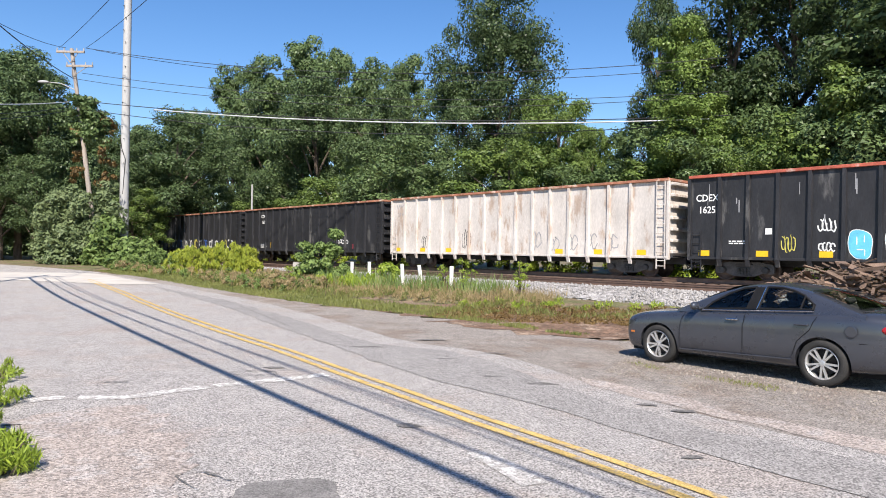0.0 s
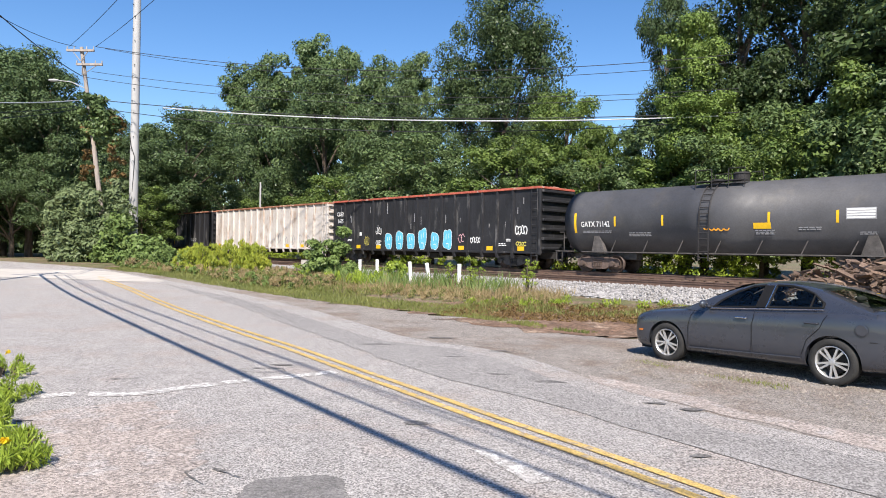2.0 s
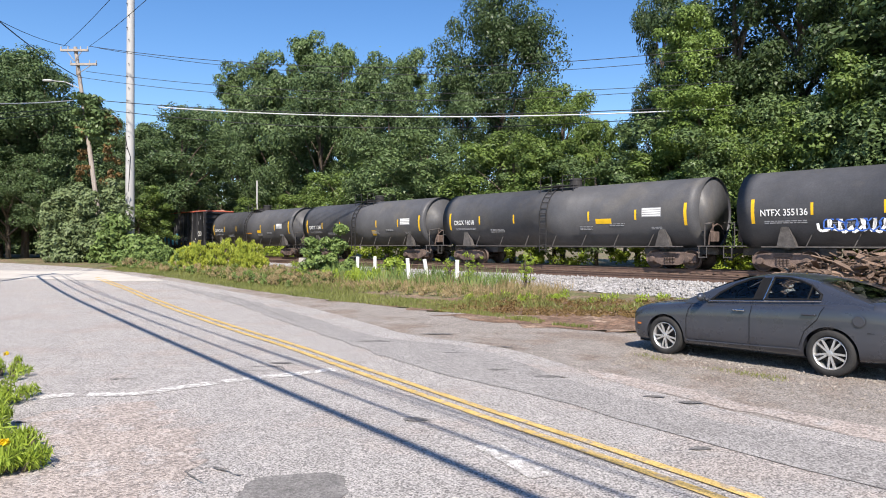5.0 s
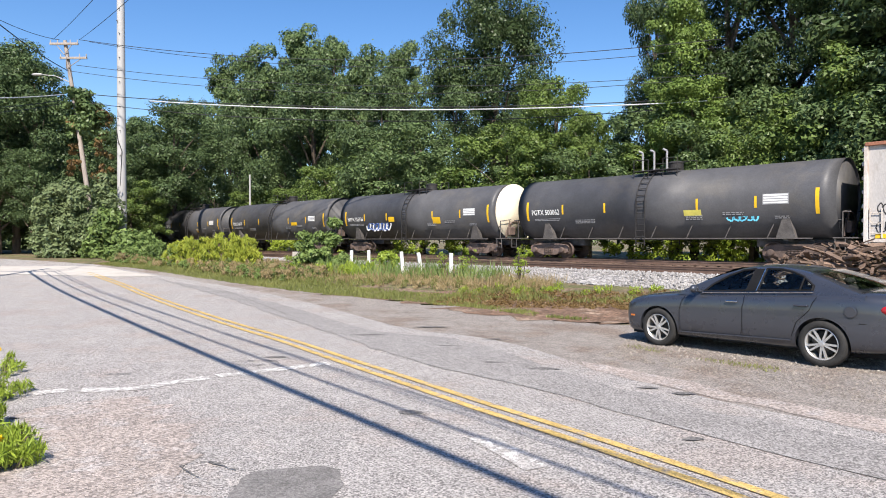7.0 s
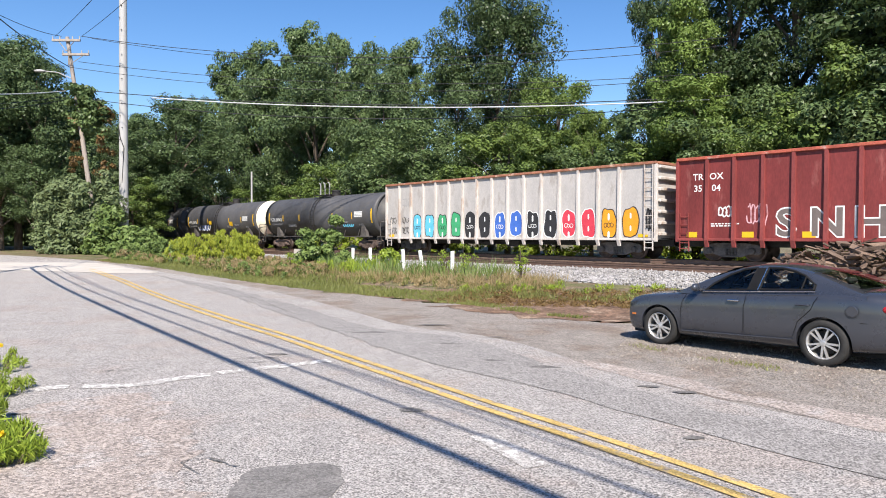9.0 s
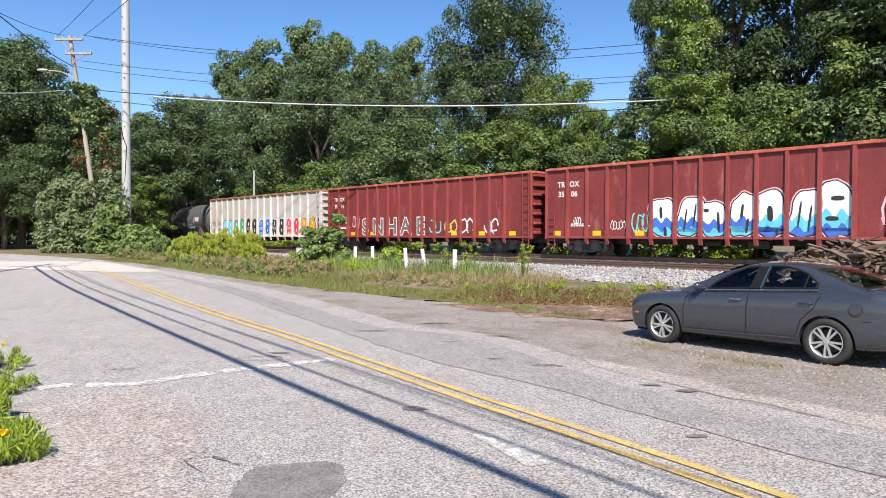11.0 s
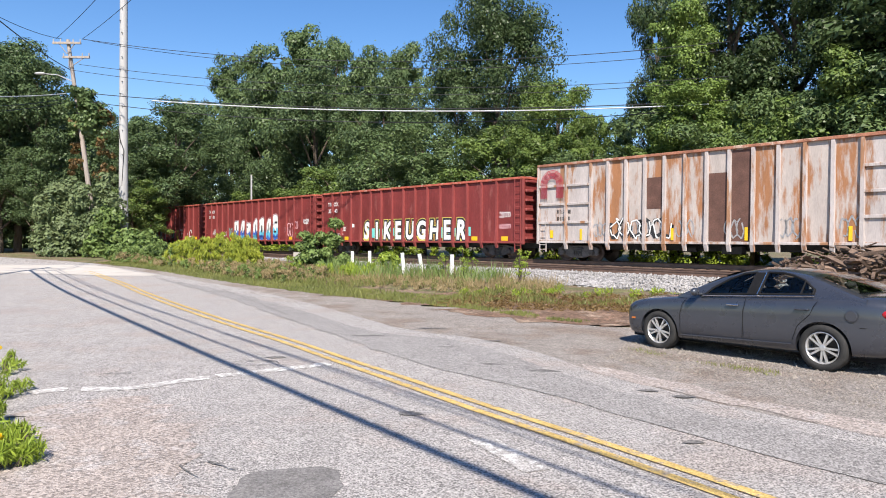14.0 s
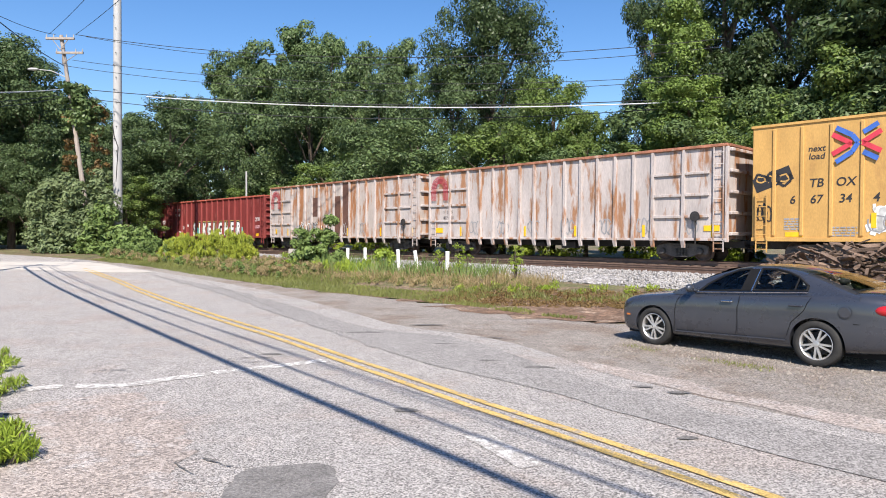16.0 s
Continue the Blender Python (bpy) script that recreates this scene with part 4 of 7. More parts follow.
e, ht = tank_car(7.0, 24.3, "matt black tank car with yellow strips and small orange tags", "GATX 71142", seed=1)
y, a = tank_spot(2.1)
scribble(e, ht * 0.02, y - 0.02, 2.0, 1.1, 0.45, M_ORANGE, 71, 0.05, 5)
arc_plate(e, "placard", ht * 0.22, ht * 0.22 + 0.7, 2.1, 2.35, M_REFLECT)
e, ht = tank_car(24.3, 40.8, "matt black tank car with white stencils and yellow strips", "GATX 71293", seed=2)
arc_plate(e, "placard", ht * 0.22, ht * 0.22 + 0.45, 1.75, 2.1, M_REFLECT)
e, ht = tank_car(40.8, 58.9, "matt black tank car with a yellow placard", "CRGX 16018", seed=3)
arc_plate(e, "placard", ht * 0.35, ht * 0.35 + 0.9, 2.15, 2.4, M_REFLECT)
e, ht = tank_car(58.9, 75.8, "black tank car with a cream-painted end and blue-white graffiti", "NTFX 355136", white_head=1, seed=4)
y, a = tank_spot(2.0)
scribble(e, -ht * 0.42, y - 0.03, 1.55, 2.6, 0.85, M_PAINTW, 81, 0.10, 7)
scribble(e, -ht * 0.42, y - 0.036, 1.6, 2.2, 0.6, M_BLUE, 82, 0.05, 6)
arc_plate(e, "placard", -ht * 0.27, -ht * 0.27 + 0.6, 2.2, 2.52, M_REFLECT)
arc_plate(e, "placard", ht * 0.3, ht * 0.3 + 0.7, 2.0, 2.4, M_REFLECT)
e, ht = tank_car(75.8, 93.0, "matt black tank car with steel pipes on its dome", "PGTX 500062", seed=5)
bm = bmesh.new()
for x in (-0.9, -0.3, 0.35):
    rod(bm, (x, -0.5, TANK_Z + TANK_R), (x, -0.5, TANK_Z + TANK_R + 0.95), 0.05)
    rod(bm, (x, -0.5, TANK_Z + TANK_R + 0.95), (x - 0.2, -0.5, TANK_Z + TANK_R + 1.05), 0.05)
part("vent_pipe", bm, M_PAINTG, e)
arc_plate(e, "placard", ht * 0.22, ht * 0.22 + 0.8, 2.05, 2.3, M_LIME)
y, a = tank_spot(1.9)
scribble(e, ht * 0.55, y - 0.02, 1.75, 1.3, 0.35, M_SKY, 83, 0.07, 5)

# white gondola with a row of coloured letters
e, hb, st, y = gondola(92.6, 113.5, "white high-sided gondola railcar with a row of coloured graffiti letters", M_WHITE2, M_WHITE, M_TOPRUST, n=17, seed=6, yellow=False)
for k, i in enumerate(range(2, 16)):
    mat = (M_SKY, M_SKY, M_GREEN, M_GREEN, M_PAINTK, M_PAINTK, M_BLUE, M_BLUE, M_PAINTK, M_PAINTK, M_CRIMSON, M_CRIMSON, M_ORANGE, M_ORANGE)[k]
    x = pan(hb, i)
    blob(e, x, y, 1.06, 0.78, 1.36, M_PAINTW if 6 <= k <= 11 else M_PAINTK, 90 + k, 0.05)
    cuts = ((0.0, .72, .14, .26), (0.0, .08, .16, .24)) if k % 2 == 0 else ((0.02, .74, .12, .2), (0.02, .30, .12, .2))
    blob(e, x, y - 0.005, 1.06, 0.78, 1.36, mat, 90 + k, slots=cuts, slot_mat=M_PAINTW)
    if k % 2 == 0:
        scribble(e, x, y - 0.012, 1.5, 0.5, 0.26, M_PAINTK if k < 4 or k > 11 else M_PAINTW, 90 + k, 0.03, 3)
for i in (0, 1):
    scribble(e, pan(hb, i), y, 1.2, 0.7, 0.5, M_PAINTK, 110 + i, 0.04, 5)
    scribble(e, pan(hb, i), y, 1.9, 0.6, 0.45, M_PAINTK, 113 + i, 0.04, 4)
scribble(e, pan(hb, 15) + 1.05, y, 1.2, 0.4, 1.3, M_PAINTK, 116, 0.10, 3)
scribble(e, px(hb, st, 1.2), y, 3.0, 0.8, 0.6, M_PAINTG, 120, 0.03, 4)
for i in (0, 16):
    plate(e, "reflector", px(hb, st, i) - 0.3, px(hb, st, i) + 0.2, 1.04, 1.2, y - 0.02, M_REFLECT)

# three red gondolas
e, hb, st, y = gondola(113.5, 134.2, "dark red high-sided gondola railcar with grey block letters", M_RED, M_REDRIB, M_TOPRED, n=14, seed=7)
for (ta, tb, z) in (("TR", "OX", 3.55), ("35", "04", 3.05)):
    lettering(e, ta, pan(hb, 0) + .25, y, z, 0.28, M_PAINTW)
    lettering(e, tb, pan(hb, 1) - .2, y, z, 0.28, M_PAINTW)
for k, ch in enumerate("SNHAE"):
    lettering(e, ch, px(hb, st, 2.75 + k * 1.06), y, 1.12, 1.10, M_PAINTW, "graffiti_letter", 1.05, 0.075)
    lettering(e, ch, px(hb, st, 2.75 + k * 1.06), y - 0.005, 1.13, 1.08, M_SILVER, "graffiti_letter", 1.05, 0.03)
for k, i in enumerate((8, 9, 10, 11.4)):
    scribble(e, px(hb, st, i), y, 1.1, st * 0.7, 1.0, (M_TURQ, M_LIME, M_PAINTW, M_PAINTW)[k], 130 + k, 0.09, 2)
scribble(e, px(hb, st, 1.05), y, 1.9, 0.7, 0.5, M_PAINTW, 140, 0.06, 4)
scribble(e, px(hb, st, 1.95), y, 1.5, 0.8, 1.0, M_PINK, 141, 0.05, 5)
bars(e, px(hb, st, 1), y, 1.65, 1.2, 2, M_PAINTW, seed=7)
e, hb, st, y = gondola(134.2, 155.1, "dark red gondola railcar with large white and blue graffiti", M_RED, M_REDRIB, M_TOPRED, n=14, seed=8)
for (ta, tb, z) in (("TR", "OX", 3.55), ("35", "06", 3.05)):
    lettering(e, ta, pan(hb, 0) + .25, y, z, 0.28, M_PAINTW)
    lettering(e, tb, pan(hb, 1) - .2, y, z, 0.28, M_PAINTW)
for k in range(7):
    x, top = pan(hb, 5 + k), (1.75, 1.75, 1.5, 1.75, 1.85, 1.75, 2.15)[k]
    cuts = (((-.05, .62, .12, .3), (0.1, .12, .14, .24)), ((-.18, .4, .07, .6), (.18, .55, .07, .55)), ((.2, .4, .1, .6), (-.25, .75, .2, .1)), ((-.1, .6, .1, .35), (.15, .25, .1, .35)),
            ((0.0, .5, .2, .34), (.2, .1, .1, .12)), ((-.2, .5, .07, .6), (.15, .4, .07, .6)), ((.1, .68, .4, .08), (-.1, .32, .4, .08)))[k]
    lean = 0.12 if k % 2 else -0.05
    blob(e, x, y, 1.02, 1.16, top, M_PINK, 150 + k, 0.10, lean=lean)
    blob(e, x, y - 0.004, 1.02, 1.16, top, M_PAINTK, 150 + k, 0.05, lean=lean)
    blob(e, x, y - 0.008, 1.02, 1.14, top, M_PAINTW, 150 + k, 0.0, lean=lean)
    blob(e, x, y - 0.012, 1.02, 1.14, top, M_BLUE if k < 4 else M_SKY, 150 + k, 0.0, 0.42, lean=lean)
    blob(e, x, y - 0.016, 1.02, 1.14, top, M_SKY if k < 4 else M_BLUE, 150 + k, 0.0, 0.17, lean=lean, slots=cuts, slot_mat=M_PAINTK)
scribble(e, pan(hb, 4), y, 1.1, 0.8, 1.1, M_TURQ, 169, 0.06, 3)
scribble(e, pan(hb, 13) - 0.25, y, 1.1, 1.2, 1.6, M_PINK, 170, 0.08, 3)
scribble(e, pan(hb, 14) - 0.35, y, 1.8, 0.5, 0.8, M_PINK, 174, 0.06, 2)
scribble(e, pan(hb, 3), y, 1.3, 0.8, 0.5, M_PAINTW, 171, 0.03, 5)
scribble(e, pan(hb, 1), y, 1.6, 0.4, 0.4, M_PAINTW, 175, 0.05, 3)
scribble(e, pan(hb, 15), y, 2.25, 0.7, 0.45, M_PAINTW, 172, 0.08, 4)
scribble(e, pan(hb, 15), y, 1.35, 0.8, 0.4, M_PINK, 173, 0.06, 5)
bars(e, px(hb, st, 1), y, 1.65, 1.2, 2, M_PAINTW, seed=8)
e, hb, st, y = gondola(155.1, 175.9, "dark red gondola railcar with white black and turquoise graffiti", M_RED, M_REDRIB, M_TOPRED, n=14, seed=9)
for (ta, tb, z) in (("TR", "OX", 3.55), ("35", "43", 3.05)):
    lettering(e, ta, pan(hb, 0) + .25, y, z, 0.28, M_PAINTW)
    lettering(e, tb, pan(hb, 1) - .2, y, z, 0.28, M_PAINTW)
for k in range(9):  # turquoise ground behind the letters
    plate(e, "graffiti_ground", pan(hb, 4 + k) + 0.12, pan(hb, 4 + k) + (1.12 if k < 8 else 0.85), 1.2 + 0.06 * (k % 3), 1.85 - 0.05 * (k % 2), y + 0.003, M_TURQ)
plate(e, "decal", pan(hb, 3) - 0.5, pan(hb, 3) - 0.24, 1.95, 2.2, y, M_PAINTW)
scribble(e, pan(hb, 15), y, 2.3, 0.8, 0.4, M_PAINTW, 181, 0.04, 5)
scribble(e, pan(hb, 15), y, 1.7, 0.8, 0.3, M_PINK, 182, 0.05, 5)
for k, ch in enumerate("SIKEUGHER"):
    x = pan(hb, 4 + k) + (0.06 if k in (0, 1) else 0.0)
    for mat, b, dy in ((M_LIME, 0.24, 0.005), (M_PAINTK, 0.20, 0.009), (M_PAINTW, 0.07, 0.013)):
        lettering(e, ch, x, y - dy, 1.16, 1.12, mat, "graffiti_letter", 0.80, b * .85, 0.0 if k % 2 else 0.12)
scribble(e, px(hb, st, 1.4), y, 1.65, 0.6, 0.4, M_PAINTW, 180, 0.05, 4)
bars(e, px(hb, st, 1), y, 1.5, 1.1, 2, M_PAINTW, seed=9)


# old white boxcars cut down to gondolas
def cut_down(s0, s1, label, mat, ribs, seed, brown=()):
    e, hb, st, y = gondola(s0, s1, label, mat, ribs, M_TOPRUST, n=17, top=5.08, sill=0.98, foot=0.62, ends=5, seed=seed, yellow=False)
    for x0, x1 in ((0.05, 1.70), (1.88, 3.20), (2 * hb - 3.5, 2 * hb - 2.0), (2 * hb - 1.82, 2 * hb - 0.75)):
        for z in (2.0, 2.95, 3.9):
            bm = bmesh.new()
            box(bm, -hb + x0, -hb + x1, y - 0.09, y, z - 0.06, z + 0.06, bevel=0.01)
            part("panel_beam", bm, ribs, e)
    for x0, x1 in ((0.08, 1.70), (1.88, 3.20), (2 * hb - 3.5, 2 * hb - 2.0), (2 * hb - 1.82, 2 * hb - 0.1)):
        plate(e, "patch_panel", -hb + x0, -hb + x1, 1.06, 4.93, y + 0.001, M_RUSTWHITE2, "paler repainted steel panel")
    for j in range(7):  # arched logo
        r0, r1 = 0.30 + j * 0.065, 0.34 + j * 0.065
        bm = bmesh.new()
        inner_, outer = [], []
        for i in range(13):
            a = math.pi * i / 12
            inner_.append(bm.verts.new((r0 * math.cos(a), 0, r0 * math.sin(a))))
            outer.append(bm.verts.new((r1 * math.cos(a), 0, r1 * math.sin(a))))
        for k in (0, 12):
            sgn = 1 if k == 0 else -1
            leg = [bm.verts.new((sgn * r0, 0, -0.75)), bm.verts.new((sgn * r1, 0, -0.75))]
            bm.faces.new((leg[0], leg[1], outer[k], inner_[k]))
        for i in range(12):
            bm.faces.new((inner_[i], outer[i], outer[i + 1], inner_[i + 1]))
        bmesh.ops.recalc_face_normals(bm, faces=bm.faces)
        ob = part("arch_emblem", bm, M_DULLRED, e)
        ob.matrix_basis = Matrix.Translation((-hb + 0.92, y - 0.10, 4.02))
    for i in brown:
        x = -hb + 3.29 + 0.985 * (i - 0.5)
        plate(e, "primer_patch", x - 0.40, x + 0.40, (2.55 if i == brown[0] else 1.06), 4.9 if i == brown[-1] else 4.0, y, M_BROWN)
    for i in (2, 6.5, 9.5, 13, 16):
        plate(e, "reflector", px(hb, st, i) - 0.10, px(hb, st, i) + 0.03, 1.1, 1.65, y - 0.03, M_REFLECT)
    for i in range(3, 16, 2):
        scribble(e, px(hb, st, i), y - 0.005, 1.15, st * 0.7, 0.9, M_PAINTG if i % 4 else M_PAINTK, seed * 31 + i, 0.06, 3)
    bars(e, px(hb, st, 1), y, 2.65, 0.9, 1, M_PAINTK, 0.2, 0.3, seed=seed)
    bars(e, px(hb, st, 1), y, 2.3, 0.9, 1, M_PAINTK, 0.2, 0.3, seed=seed + 1)
    bm = bmesh.new()   # hand brake on the side
    lathe(bm, [(-0.03, 0.05), (-0.02, 0.22), (0.02, 0.22), (0.03, 0.05)], 16, Matrix.Translation((px(hb, st, 15.3), y - 0.2, 2.0)) @ Matrix.Rotation(radians(90), 4, "Z"))
    rod(bm, (px(hb, st, 15.3), y - 0.15, 2.0), (px(hb, st, 15.3), y - 0.12, 0.8), 0.03)
    part("hand_brake", bm, M_STEEL, e)
    return e, hb, st, y


e, hb, st, y = cut_down(175.9, 195.6, "old white railcar heavily streaked with orange rust", M_RUSTWHITE, M_RUSTWHITE2, 10, (4, 7, 8))
for i in (4, 5, 6):
    scribble(e, px(hb, st, i), y - 0.012, 1.1, st * 0.85, 1.1, M_PAINTK, 200 + i, 0.16, 2)
    scribble(e, px(hb, st, i), y - 0.016, 1.1, st * 0.85, 1.1, M_PAINTW, 210 + i, 0.06, 2)
plate(e, "reflector", px(hb, st, 0.2), px(hb, st, 0.2) + 0.2, 1.2, 1.6, y - 0.03, M_REFLECT)
e, hb, st, y = cut_down(195.6, 215.2, "old pinkish white railcar with patches of rust", M_RUSTWHITE2, M_RUSTWHITE2, 11)
plate(e, "reflector", px(hb, st, 0.0), px(hb, st, 0.0) + 0.6, 1.3, 1.6, y - 0.03, M_REFLECT)
plate(e, "reflector", px(hb, st, 15.6), px(hb, st, 15.6) + 0.7, 1.35, 1.6, y - 0.03, M_REFLECT)


# yellow boxcar
def boxcar(s0, s1):
    e = tagged(new("boxcar"), "ochre yellow steel boxcar with a red and blue emblem", "railway boxcar", "freight train cars")
    L = s1 - s0
    hb = L / 2 - 0.5
    TRAIN.append((e, (s0 + s1) / 2))
    bm = bmesh.new()
    box(bm, -hb, hb, -1.5, 1.5, 1.05, 5.56, bevel=0.03)
    part("body", bm, M_YELLOWCAR, e)
    bm = bmesh.new()
    v0 = [(-1.55, 5.54), (-1.55, 5.64), (0, 5.74), (1.55, 5.64), (1.55, 5.54)]
    f = [bm.verts.new((-hb - 0.04, p, z)) for p, z in v0]
    b = [bm.verts.new((hb + 0.04, p, z)) for p, z in v0]
    bm.faces.new(f)
    bm.faces.new(b[::-1])
    for i in range(5):
        bm.faces.new((f[i], f[(i + 1) % 5], b[(i + 1) % 5], b[i]))
    bmesh.ops.recalc_face_normals(bm, faces=bm.faces)
    part("roof", bm, M_YELLOWCAR, e)
    for k in (-1, 1):
        bm = bmesh.new()
        box(bm, -hb, hb, k * 1.5 - 0.06, k * 1.5 + 0.06, 0.93, 1.08, bevel=0.01)
        part("side_sill", bm, M_YELLOWCAR, e)
        for i in range(19):
            bm = bmesh.new()
            box(bm, -0.06, 0.075, -0.055, 0.02, 1.15, 5.43, bevel=0.02)
            o = part("side_post", bm, M_YELLOWCAR, e)
            o.matrix_basis = Matrix.Translation((-hb + 0.85 + i * 1.03, k * 1.50, 0)) @ Matrix.Rotation(0 if k < 0 else math.pi, 4, "Z")
        l = part("ladder", ladder_mesh(1.9, 0.42, 5), M_YELLOWCAR, e)
        l.matrix_basis = Matrix.Translation((k * (hb - 0.4), k * 1.6, 1.0)) @ Matrix.Rotation(0 if k < 0 else math.pi, 4, "Z")
        l = part("step", ladder_mesh(0.5, 0.42, 2), M_YELLOWCAR, e)
        l.matrix_basis = Matrix.Translation((k * (hb - 0.4), k * 1.55, 0.48)) @ Matrix.Rotation(0 if k < 0 else math.pi, 4, "Z")
        coupler(e, k * hb, k)
        truck(e, k * (hb - 2.4), M_TRUCKDARK)
    bm = bmesh.new()
    box(bm, -hb, hb, -0.4, 0.4, 0.6, 1.0)
    part("centre_sill", bm, M_STEEL, e)
    # door with its upper rail
    bm = bmesh.new()
    box(bm, -1.6, 1.6, -1.60, -1.52, 1.2, 5.2, bevel=0.01)
    for i in range(5):
        box(bm, -1.6, 1.6, -1.64, -1.59, 1.5 + i * 0.75, 1.58 + i * 0.75)
    part("door", bm, M_YELLOWCAR, e)
    y = -1.565
    x0 = -hb
    lettering(e, "next", x0 + 2.4, y + 0.055, 4.42, 0.24, M_PAINTK, lean=0.15)
    lettering(e, "load", x0 + 2.4, y + 0.055, 4.12, 0.24, M_PAINTK, lean=0.15)
    for txt, x, z in (("TB", 2.4, 3.05), ("OX", 3.4, 3.05), ("6", 1.55, 2.42), ("67", 2.4, 2.42), ("34", 3.4, 2.42), ("4", 4.4, 2.42)):
        lettering(e, txt, x0 + x, y + 0.055, z, 0.33, M_PAINTK, lean=0.15, wide=0.95)
    # crossed arrows emblem
    def bar(pts, mat, dy):
        bm = bmesh.new()
        for p, q in zip(pts, pts[1:]):
            d = (Vector(q) - Vector(p)).normalized()
            s = Vector((-d.y, d.x)) * 0.13
            a, b = Vector(p), Vector(q)
            bm.faces.new([bm.verts.new((v.x, 0, v.y)) for v in (a - s, b - s, b + s, a + s)])
        bmesh.ops.recalc_face_normals(bm, faces=bm.faces)
        o = part("emblem_stripe", bm, mat, e)
        o.matrix_basis = Matrix.Translation((x0 + 3.75, y - dy, 4.55)) @ Matrix.Diagonal((0.64, 1, 0.72, 1))
    bar([(-1.25, 0.62), (-0.25, 0.08), (-1.25, -0.42)], M_CRIMSON, 0.0)
    bar([(1.25, 0.62), (0.3, 0.08), (1.25, -0.42)], M_CRIMSON, 0.0)
    bar([(-1.05, 0.95), (-0.2, 0.5), (0.1, 0.1), (-0.2, -0.35), (-1.05, -0.85)], M_BLUE, 0.006)
    bar([(1.1, 1.0), (0.35, 0.6)], M_BLUE, 0.006)
    bar([(1.1, -0.8), (0.35, -0.4)], M_BLUE, 0.006)
    scribble(e, x0 + 0.8, y + 0.05, 3.1, 1.3, 0.65, M_PAINTK, 300, 0.10, 3)
    bm = bmesh.new()
    box(bm, -0.75, 0.75, -0.003, 0.003, -0.28, 0.3)
    o = part("graffiti_tag", bm, M_PAINTK, e)
    o.matrix_basis = Matrix.Translation((x0 + 0.8, y + 0.058, 3.42)) @ Matrix.Rotation(radians(-20), 4, "Y")
    scribble(e, x0 + 0.8, y + 0.052, 3.25, 1.2, 0.4, M_YELLOWCAR, 301, 0.06, 4)
    for i in range(4):
        scribble(e, x0 + 4.7 + i * 0.9, y + 0.05, 1.15, 1.0, 1.15, M_PAINTW, 310 + i, 0.25, 3)
        scribble(e, x0 + 4.7 + i * 0.9, y + 0.046, 1.15, 1.0, 1.0, M_PAINTG, 320 + i, 0.05, 2)
    scribble(e, x0 + 0.5, y + 0.05, 1.6, 0.5, 0.9, M_PAINTK, 330, 0.06, 3)
    plate(e, "reflector", x0 + 1.3, x0 + 1.95, 1.12, 1.30, y + 0.05, M_REFLECT)
    plate(e, "reflector", x0 + 4.25, x0 + 4.42, 1.45, 2.0, y + 0.04, M_REFLECT)
    bars(e, x0 + 1.6, y + 0.055, 1.85, 0.7, 5, M_PAINTG, 0.06, 0.1, seed=40)
    bars(e, x0 + 3.4, y + 0.055, 1.5, 0.9, 4, M_PAINTG, 0.06, 0.1, seed=41)


boxcar(215.2, 236.0)
# ---- parked car ----
M_CARPAINT = material("dark_blue_grey_metallic_paint", (0.062, 0.067, 0.082), 0.32, metal=0.5, vary=0.06, scale=2, fine=200, bump=0.0, spec=0.5)
M_TYRE = material("black_rubber_tyre", (0.028, 0.027, 0.026), 0.85, vary=0.3, scale=6, fine=60, bump=0.3)
M_ALLOY = material("silver_alloy", (0.62, 0.61, 0.60), 0.35, metal=0.7, vary=0.06, bump=0.0)
M_SIDEGLASS = glass_material("clear_tinted_car_glass", (0.80, 0.85, 0.83))
M_INTERIOR = material("dark_grey_cabin_cloth", (0.035, 0.035, 0.037), 0.9, vary=0.2, scale=5, fine=60, bump=0.3)
M_CHROME = material("chrome_trim", (0.7, 0.7, 0.7), 0.15, metal=1.0, vary=0.03, bump=0.0)
M_BLACKPLASTIC = material("black_plastic_trim", (0.012, 0.012, 0.013), 0.6, vary=0.2, bump=0.1, spec=0.15)
M_REDLENS = material("red_lamp_lens", (0.45, 0.015, 0.02), 0.15, vary=0.1, bump=0.0, spec=0.6)
M_CLEARLENS = material("clear_lamp_lens", (0.55, 0.56, 0.58), 0.12, vary=0.1, bump=0.0, spec=0.6)
M_AMBER = material("amber_marker_lens", (0.5, 0.16, 0.04), 0.2, vary=0.1, bump=0.0)
if M_CARPAINT.node_tree.nodes["Principled BSDF"].inputs["Coat Weight"]:
    M_CARPAINT.node_tree.nodes["Principled BSDF"].inputs["Coat Weight"].default_value = 0.8
    M_CARPAINT.node_tree.nodes["Principled BSDF"].inputs["Coat Roughness"].default_value = 0.06


def baked(ob):
    """The object's mesh with its modifiers worked in."""
    bpy.context.view_layer.update()
    me = bpy.data.meshes.new_from_object(ob.evaluated_get(bpy.context.evaluated_depsgraph_get()))
    ob.modifiers.clear()
    ob.data = me
    return ob


def car_width(z):
    """Half width of the cabin side at height z."""
    return 0.855 - 0.235 * max(0, (z - 0.95) / 0.47) ** 1.15


